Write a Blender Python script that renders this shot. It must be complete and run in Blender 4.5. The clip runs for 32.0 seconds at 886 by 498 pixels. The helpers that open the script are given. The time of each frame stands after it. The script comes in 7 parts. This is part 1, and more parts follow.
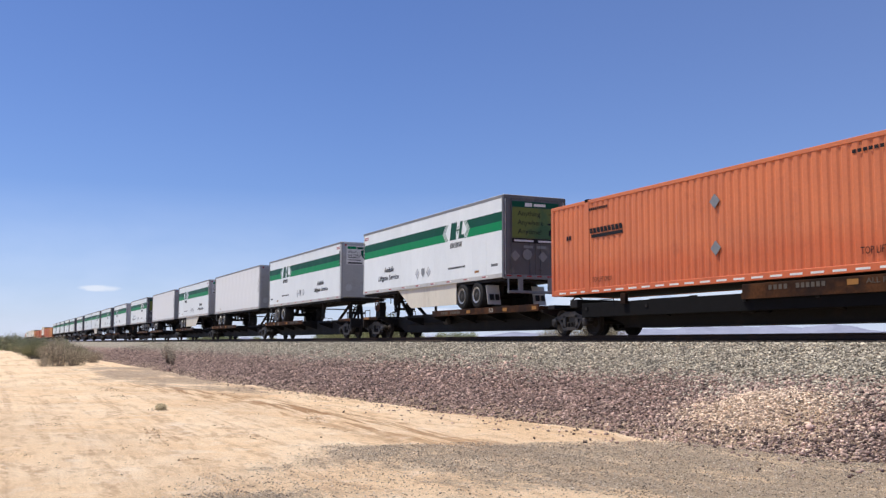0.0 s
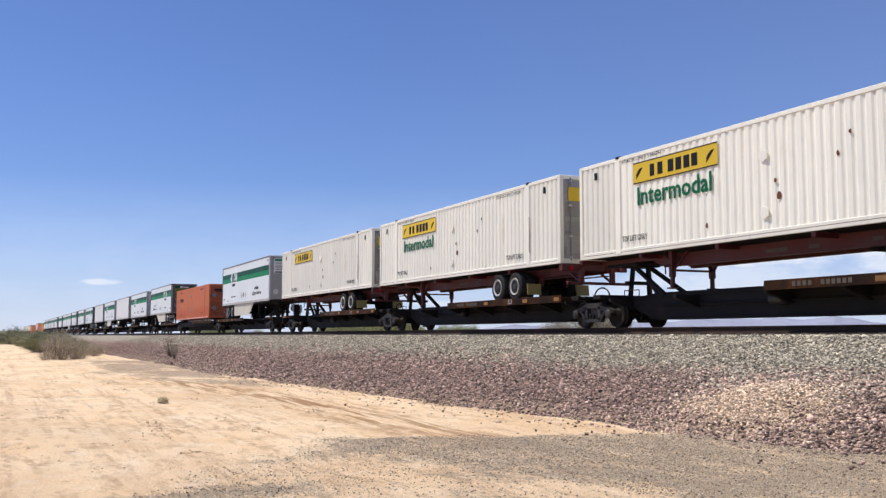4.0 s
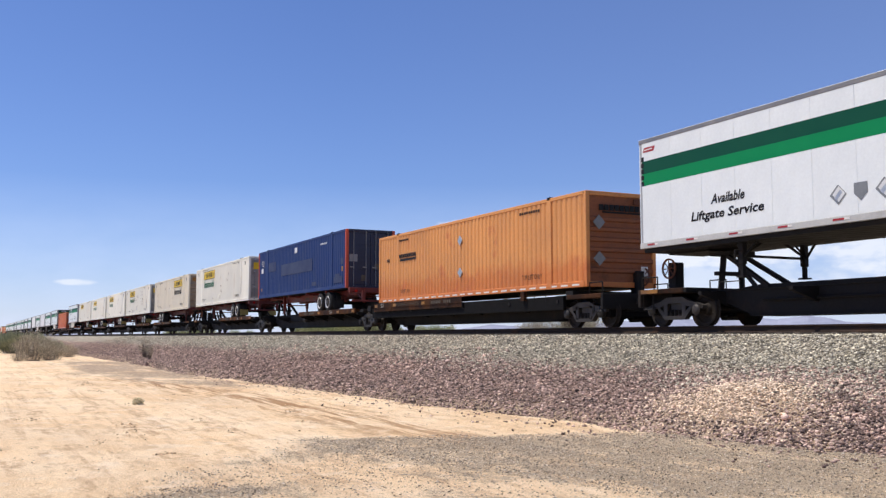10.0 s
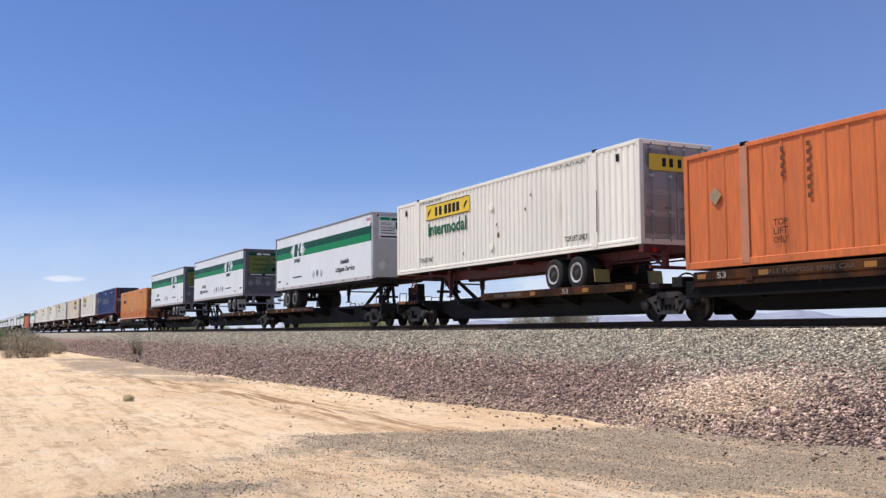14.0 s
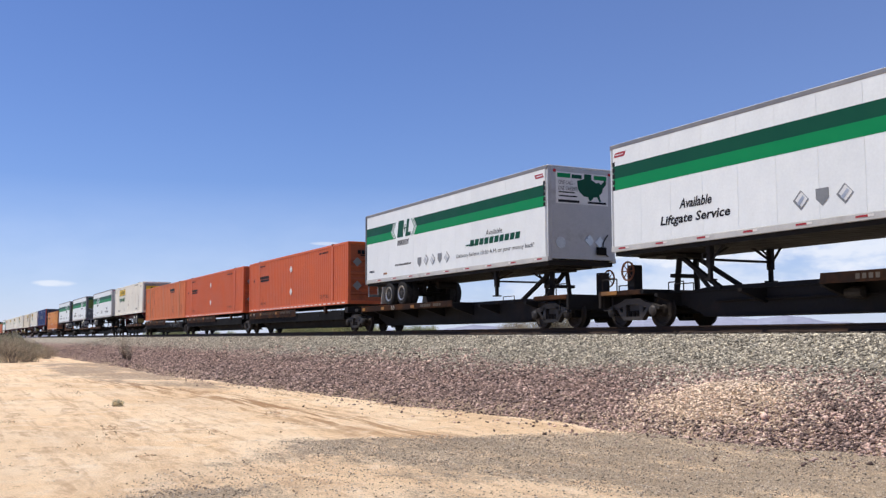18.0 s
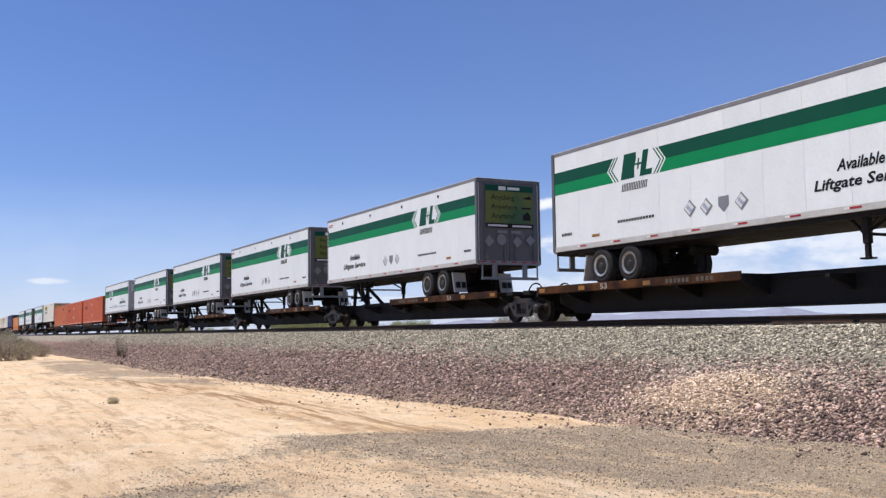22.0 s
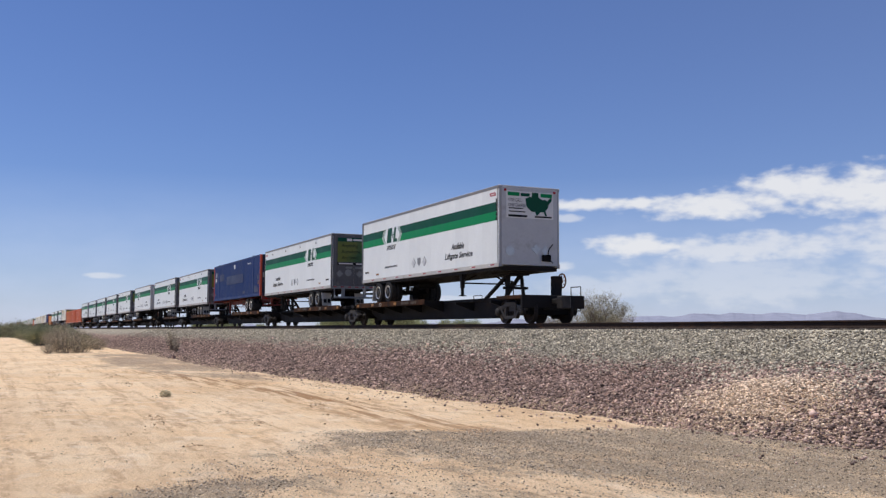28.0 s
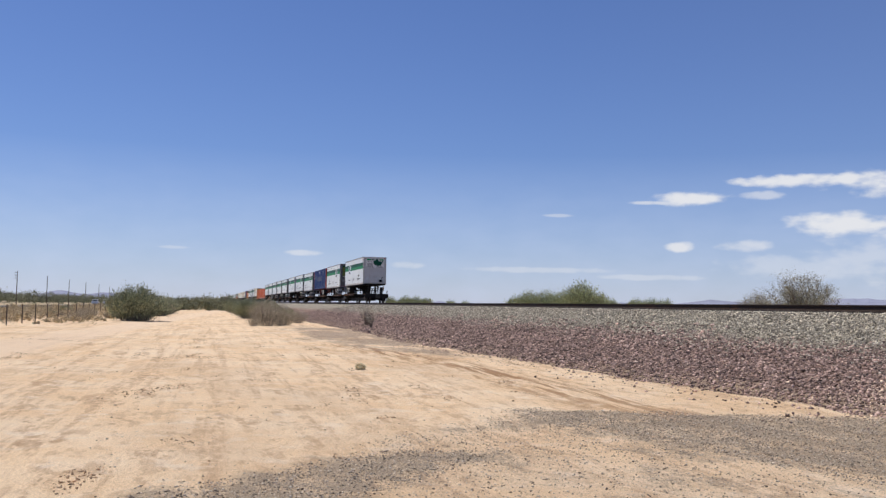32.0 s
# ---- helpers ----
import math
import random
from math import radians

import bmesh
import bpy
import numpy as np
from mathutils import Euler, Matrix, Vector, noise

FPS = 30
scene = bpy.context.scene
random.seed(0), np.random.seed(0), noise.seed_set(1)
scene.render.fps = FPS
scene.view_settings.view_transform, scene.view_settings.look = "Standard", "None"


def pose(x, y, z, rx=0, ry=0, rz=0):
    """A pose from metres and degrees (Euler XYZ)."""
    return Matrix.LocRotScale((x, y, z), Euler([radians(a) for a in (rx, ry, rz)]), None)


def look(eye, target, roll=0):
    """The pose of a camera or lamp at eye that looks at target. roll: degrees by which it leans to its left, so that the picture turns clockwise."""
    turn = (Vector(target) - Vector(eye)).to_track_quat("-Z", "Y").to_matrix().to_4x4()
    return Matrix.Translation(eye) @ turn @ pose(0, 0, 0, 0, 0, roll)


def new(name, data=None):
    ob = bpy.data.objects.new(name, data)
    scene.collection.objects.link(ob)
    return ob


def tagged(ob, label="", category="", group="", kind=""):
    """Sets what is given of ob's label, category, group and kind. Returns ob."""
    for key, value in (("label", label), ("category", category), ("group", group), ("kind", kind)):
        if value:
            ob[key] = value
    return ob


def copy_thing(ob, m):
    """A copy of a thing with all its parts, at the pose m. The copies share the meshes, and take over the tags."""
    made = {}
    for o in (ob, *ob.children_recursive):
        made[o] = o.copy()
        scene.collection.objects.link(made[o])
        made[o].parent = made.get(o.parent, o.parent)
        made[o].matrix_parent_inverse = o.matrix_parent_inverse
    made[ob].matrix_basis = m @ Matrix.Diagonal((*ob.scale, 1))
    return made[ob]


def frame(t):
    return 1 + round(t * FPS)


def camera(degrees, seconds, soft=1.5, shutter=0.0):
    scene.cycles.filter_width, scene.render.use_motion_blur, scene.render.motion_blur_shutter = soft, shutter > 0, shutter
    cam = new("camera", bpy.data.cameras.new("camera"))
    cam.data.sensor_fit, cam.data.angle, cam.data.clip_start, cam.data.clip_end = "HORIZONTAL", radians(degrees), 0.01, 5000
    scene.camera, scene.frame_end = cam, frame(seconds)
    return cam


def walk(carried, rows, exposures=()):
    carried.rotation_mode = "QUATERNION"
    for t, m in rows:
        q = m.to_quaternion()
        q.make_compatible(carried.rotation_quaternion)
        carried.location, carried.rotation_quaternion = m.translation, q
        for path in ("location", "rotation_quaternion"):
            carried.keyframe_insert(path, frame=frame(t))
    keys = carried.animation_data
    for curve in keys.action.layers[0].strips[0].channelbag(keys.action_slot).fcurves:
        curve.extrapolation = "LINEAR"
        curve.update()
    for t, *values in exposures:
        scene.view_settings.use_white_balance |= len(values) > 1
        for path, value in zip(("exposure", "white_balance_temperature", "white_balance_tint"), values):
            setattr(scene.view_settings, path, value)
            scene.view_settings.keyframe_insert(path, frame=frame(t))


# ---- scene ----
EYE = (0.0, 0.0, 1.6)
cam = camera(49.45, 32.0, soft=1.35)
# seconds, bearing to the left of +y, tilt up, lean, in degrees
TURNS = (
    (0.0, 65.00, 5.58, 0.17), (0.5, 64.74, 5.71, 0.25), (1.0, 64.63, 5.71, 0.25), (1.5, 64.64, 5.61, 0.00),
    (2.0, 64.69, 5.56, -0.28), (2.5, 64.76, 5.53, -0.27), (3.0, 64.98, 5.37, -0.20), (3.5, 65.21, 5.14, -0.01),
    (5.5, 64.57, 5.38, 0.21), (6.0, 64.62, 5.26, 0.10), (6.5, 64.53, 5.17, -0.15), (7.0, 64.29, 5.06, -0.27),
    (7.5, 64.13, 5.07, -0.21), (8.0, 64.03, 5.07, -0.14), (8.5, 64.05, 5.04, -0.07), (9.0, 63.93, 5.03, -0.09),
    (9.5, 63.85, 5.07, 0.07), (10.0, 63.71, 5.16, -0.05), (10.5, 63.66, 5.18, 0.04), (11.0, 63.44, 5.18, 0.07),
    (11.5, 63.31, 5.16, -0.01), (12.0, 63.30, 5.18, -0.10), (12.5, 63.28, 5.20, -0.13), (13.0, 63.24, 5.12, -0.23),
    (13.5, 63.23, 4.97, -0.29), (14.0, 63.15, 4.89, -0.26), (14.5, 63.19, 5.02, -0.15), (16.5, 62.61, 5.28, -0.20),
    (17.0, 62.47, 5.32, -0.24), (17.5, 62.50, 5.29, -0.19), (18.0, 62.60, 5.19, -0.20), (18.5, 62.65, 5.14, -0.21),
    (19.0, 62.61, 5.18, -0.14), (19.5, 62.56, 5.25, -0.16), (20.0, 62.48, 5.25, -0.19), (20.5, 62.53, 5.19, -0.12),
    (21.0, 62.48, 5.04, -0.31), (21.5, 62.36, 4.88, -0.60), (22.0, 62.27, 4.86, -0.70), (22.5, 62.30, 4.84, -0.62),
    (23.0, 62.27, 4.87, -0.44), (23.5, 62.32, 4.98, -0.17), (24.0, 62.40, 5.05, -0.01), (24.5, 62.39, 5.16, 0.04),
    (25.0, 62.23, 5.17, 0.07), (25.5, 62.16, 5.16, 0.03), (26.0, 62.19, 5.24, 0.00), (26.5, 62.35, 5.35, 0.06),
    (28.5, 67.23, 4.54, 0.30), (29.0, 69.61, 4.33, 0.48), (29.5, 71.39, 4.15, 0.60), (30.0, 72.66, 3.93, 0.76),
    (30.5, 73.66, 3.80, 0.99), (31.0, 74.79, 3.74, 1.17), (31.5, 75.68, 3.58, 1.12), (32.0, 76.40, 3.41, 1.10),
)


def heading(bearing, tilt):
    b, e = radians(bearing), radians(tilt)
    return Vector((-math.sin(b) * math.cos(e), math.cos(b) * math.cos(e), math.sin(e)))


walk(cam, [(t, look(EYE, Vector(EYE) + heading(b, e), r)) for t, b, e, r in TURNS],
     ((0, 0.0), (6, 0.03), (10, 0.07), (12, 0.0), (14, 0.02), (22, 0.03), (26.5, 0.04), (28.5, -0.32), (29, -0.26), (30, -0.2), (31, -0.18), (32, -0.28)))

# ---- sky and sun ----
SUN_TO = Vector((-0.27, -0.34, 0.9)).normalized()
sun = new("sun", bpy.data.lights.new("sun", "SUN"))
sun.data.energy, sun.data.angle, sun.data.color = 4.5, radians(0.53), (1.0, 0.96, 0.89)
sun.matrix_world = look((0, 0, 60), Vector((0, 0, 60)) - SUN_TO)

CLOUDS = (  # bearing, elevation, half width, half height, density
    (61.9, 6.45, 2.7, 0.5, 1.0), (63.6, 6.25, 2.2, 0.16, 0.7), (57.9, 6.6, 1.5, 0.3, 0.55), (62.6, 3.7, 1.0, 0.36, 0.9),
    (55.3, 7.4, 4.6, 0.45, 1.0), (49.0, 7.2, 6.2, 0.95, 1.0), (42.0, 7.8, 7.0, 1.6, 1.0), (53.8, 4.95, 3.2, 0.75, 1.0),
    (47.5, 4.7, 6.0, 1.0, 0.75), (58.9, 3.75, 1.8, 0.42, 0.6), (69.5, 5.5, 1.2, 0.12, 0.4), (84.5, 3.0, 1.5, 0.2, 0.55),
    (92.0, 3.1, 1.0, 0.12, 0.3), (38.0, 4.9, 6.0, 1.8, 0.7), (56.0, 2.5, 5.0, 0.9, 0.35), (48.0, 2.9, 9.0, 1.8, 0.4),
    (71.0, 2.25, 4.5, 0.22, 0.35), (64.0, 1.9, 3.5, 0.2, 0.35), (78.5, 2.4, 1.2, 0.25, 0.4), (30.0, 6.8, 6.0, 1.6, 0.9),
)


def make_world():
    w = bpy.data.worlds.new("desert_sky")
    scene.world = w
    w.use_nodes = True
    nt = w.node_tree
    nt.nodes.clear()
    N, Lk = nt.nodes.new, nt.links.new

    def math_node(op, a, b=None, c=None, clamp=False):
        n = N("ShaderNodeMath")
        n.operation, n.use_clamp = op, clamp
        for i, v in enumerate((a, b, c)):
            if v is None:
                continue
            if isinstance(v, (int, float)):
                n.inputs[i].default_value = v
            else:
                Lk(v, n.inputs[i])
        return n.outputs[0]

    sky = N("ShaderNodeTexSky")
    sky.sky_type, sky.sun_disc = "NISHITA", False
    sky.sun_elevation = math.asin(SUN_TO.z)
    sky.sun_rotation = math.atan2(SUN_TO.x, SUN_TO.y)
    sky.altitude, sky.air_density, sky.dust_density, sky.ozone_density = 350, 1.0, 0.15, 4.0
    tc, sep = N("ShaderNodeTexCoord"), N("ShaderNodeSeparateXYZ")
    Lk(tc.outputs["Generated"], sep.inputs[0])
    bearing = math_node("MULTIPLY", math_node("ARCTAN2", math_node("MULTIPLY", sep.outputs[0], -1.0), sep.outputs[1]), 57.29578)
    elev = math_node("MULTIPLY", math_node("ARCSINE", sep.outputs[2]), 57.29578)
    com = N("ShaderNodeCombineXYZ")
    Lk(math_node("MULTIPLY", bearing, 0.45), com.inputs[0])
    Lk(math_node("MULTIPLY", elev, 0.95), com.inputs[1])
    fine, broad = N("ShaderNodeTexNoise"), N("ShaderNodeTexNoise")
    for n, s, d in ((fine, 1.9, 5.0), (broad, 0.8, 3.0)):
        n.inputs["Scale"].default_value, n.inputs["Detail"].default_value = s, d
        n.inputs["Roughness"].default_value = 0.5
        Lk(com.outputs[0], n.inputs["Vector"])
    ragged = math_node("ADD", math_node("MULTIPLY", math_node("SUBTRACT", fine.outputs[0], 0.5), 1.5),
                       math_node("MULTIPLY", math_node("SUBTRACT", broad.outputs[0], 0.5), 1.8))
    total = None
    for b, e, hw, hh, dens in CLOUDS:
        dx = math_node("DIVIDE", math_node("SUBTRACT", bearing, b), hw)
        dy = math_node("DIVIDE", math_node("SUBTRACT", elev, e), hh)
        r2 = math_node("ADD", math_node("MULTIPLY", dx, dx), math_node("MULTIPLY", dy, dy))
        m = math_node("SUBTRACT", math_node("ADD", 1.0, ragged), r2)
        m = math_node("MULTIPLY", m, 1.05, clamp=True)
        m = math_node("MULTIPLY", math_node("MULTIPLY", math_node("MULTIPLY", m, m), math_node("SUBTRACT", 3.0, math_node("MULTIPLY", m, 2.0))), dens)
        total = m if total is None else math_node("MAXIMUM", total, m)
    # thin milky veil low over the horizon
    veil = math_node("MULTIPLY", math_node("SUBTRACT", 1.0, math_node("DIVIDE", elev, 9.0), clamp=True), 0.5)
    veil = math_node("MULTIPLY", veil, math_node("ADD", 0.55, math_node("MULTIPLY", broad.outputs[0], 0.8)))
    # thin high haze that thickens towards the clouds
    veil = math_node("ADD", veil, math_node("MULTIPLY", math_node("DIVIDE", math_node("SUBTRACT", 70.0, bearing), 34.0, clamp=True), 0.06))
    tint = N("ShaderNodeMix")
    tint.data_type, tint.blend_type = "RGBA", "MULTIPLY"
    tint.inputs[0].default_value = 1.0
    Lk(sky.outputs[0], tint.inputs[6])
    tint.inputs[7].default_value = (0.865, 0.94, 1.3, 1)
    hazy = N("ShaderNodeMix")
    hazy.data_type = "RGBA"
    Lk(veil, hazy.inputs[0])
    Lk(tint.outputs[2], hazy.inputs[6])
    hazy.inputs[7].default_value = (8.3, 9.3, 12.3, 1)
    mix = N("ShaderNodeMix")
    mix.data_type = "RGBA"
    Lk(math_node("MULTIPLY", total, 0.93), mix.inputs[0])
    Lk(hazy.outputs[2], mix.inputs[6])
    mix.inputs[7].default_value = (10.8, 10.9, 11.3, 1)
    bg, out = N("ShaderNodeBackground"), N("ShaderNodeOutputWorld")
    bg.inputs["Strength"].default_value = 0.09
    Lk(mix.outputs[2], bg.inputs[0])
    Lk(bg.outputs[0], out.inputs[0])


make_world()


# ---- materials ----
def shader(name, base, rough=0.6, metal=0.0, vary=0.12, scale=3.0, fine=40.0, bump=0.1, dirt=None, dirt_amount=0.0, dirt_scale=1.2,
           island=0.0, each=0.0, spec=0.5, alt=None, stretch=(1, 1, 1), fade=None, wide=0.45):
    """A painted, worn or mineral surface: two scales of tone, dirt with a shape of its own, fine relief."""
    m = bpy.data.materials.new(name)
    m.use_nodes = True
    nt = m.node_tree
    N, Lk = nt.nodes.new, nt.links.new
    bsdf = nt.nodes["Principled BSDF"]
    tc, mp = N("ShaderNodeTexCoord"), N("ShaderNodeMapping")
    Lk(tc.outputs["Object"], mp.inputs[0])
    mp.inputs["Scale"].default_value = stretch

    def noisy(s, d):
        n = N("ShaderNodeTexNoise")
        n.inputs["Scale"].default_value, n.inputs["Detail"].default_value, n.inputs["Roughness"].default_value = s, d, 0.6
        Lk(mp.outputs[0], n.inputs["Vector"])
        return n.outputs[0]

    def ranged(src, a, b, lo, hi):
        n = N("ShaderNodeMapRange")
        n.inputs[1].default_value, n.inputs[2].default_value, n.inputs[3].default_value, n.inputs[4].default_value = a, b, lo, hi
        Lk(src, n.inputs[0])
        return n.outputs[0]

    def mixed(fac, a, b, blend="MIX"):
        n = N("ShaderNodeMix")
        n.data_type, n.blend_type = "RGBA", blend
        for i, v in ((0, fac), (6, a), (7, b)):
            if isinstance(v, (int, float)):
                n.inputs[i].default_value = v
            elif isinstance(v, tuple):
                n.inputs[i].default_value = (*v[:3], 1)
            else:
                Lk(v, n.inputs[i])
        return n.outputs[2]

    big, small = noisy(scale, 5), noisy(fine, 4)
    col = tuple(base)
    if island:
        g = N("ShaderNodeNewGeometry")
        col = mixed(ranged(g.outputs["Random Per Island"], 0, 1, 0, island), col, tuple(alt or base))
    elif alt:
        col = mixed(ranged(big, 0.42, 0.62, 0, 1), col, tuple(alt))
    if fade:  # upper part bleached, with a ragged lower edge
        sz, up = N("ShaderNodeSeparateXYZ"), N("ShaderNodeMath")
        Lk(tc.outputs["Object"], sz.inputs[0])
        up.operation = "MULTIPLY_ADD"
        Lk(noisy(1.6, 7), up.inputs[0])
        up.inputs[1].default_value = 1.1
        Lk(sz.outputs[2], up.inputs[2])
        col = mixed(ranged(up.outputs[0], fade[1], fade[2], 0, 1), col, fade[0])
    tone = N("ShaderNodeMath")
    tone.operation = "MULTIPLY"
    Lk(ranged(big, 0.3, 0.7, 1 - vary, 1 + vary), tone.inputs[0])
    Lk(ranged(small, 0.3, 0.7, 1 - vary * 0.7, 1 + vary * 0.7), tone.inputs[1])
    value = tone.outputs[0]
    if each:
        o, t2 = N("ShaderNodeObjectInfo"), N("ShaderNodeMath")
        t2.operation = "MULTIPLY"
        Lk(value, t2.inputs[0])
        Lk(ranged(o.outputs["Random"], 0, 1, 1 - each, 1 + each), t2.inputs[1])
        value = t2.outputs[0]
    if island:
        g2, t3 = N("ShaderNodeNewGeometry"), N("ShaderNodeMath")
        t3.operation = "MULTIPLY"
        Lk(value, t3.inputs[0])
        Lk(ranged(g2.outputs["Random Per Island"], 0, 1, 1 - wide, 1 + wide), t3.inputs[1])
        value = t3.outputs[0]
    vec = N("ShaderNodeVectorMath")
    vec.operation = "SCALE"
    if isinstance(col, tuple):
        vec.inputs[0].default_value = col[:3]
    else:
        Lk(col, vec.inputs[0])
    Lk(value, vec.inputs["Scale"])
    col = vec.outputs[0]
    if dirt:
        d = noisy(dirt_scale, 8)
        col = mixed(ranged(d, 0.72 - 0.35 * dirt_amount, 0.86 - 0.2 * dirt_amount, 0, min(1, 0.35 + dirt_amount)), col, tuple(dirt))
    Lk(col, bsdf.inputs["Base Color"])
    bsdf.inputs["Metallic"].default_value = metal
    bsdf.inputs["Specular IOR Level"].default_value = spec
    Lk(ranged(big, 0.3, 0.7, max(0.05, rough - 0.1), min(1, rough + 0.1)), bsdf.inputs["Roughness"])
    if bump:
        b = N("ShaderNodeBump")
        b.inputs["Strength"].default_value, b.inputs["Distance"].default_value = bump, 0.02
        Lk(small, b.inputs["Height"])
        Lk(b.outputs[0], bsdf.inputs["Normal"])
    return m


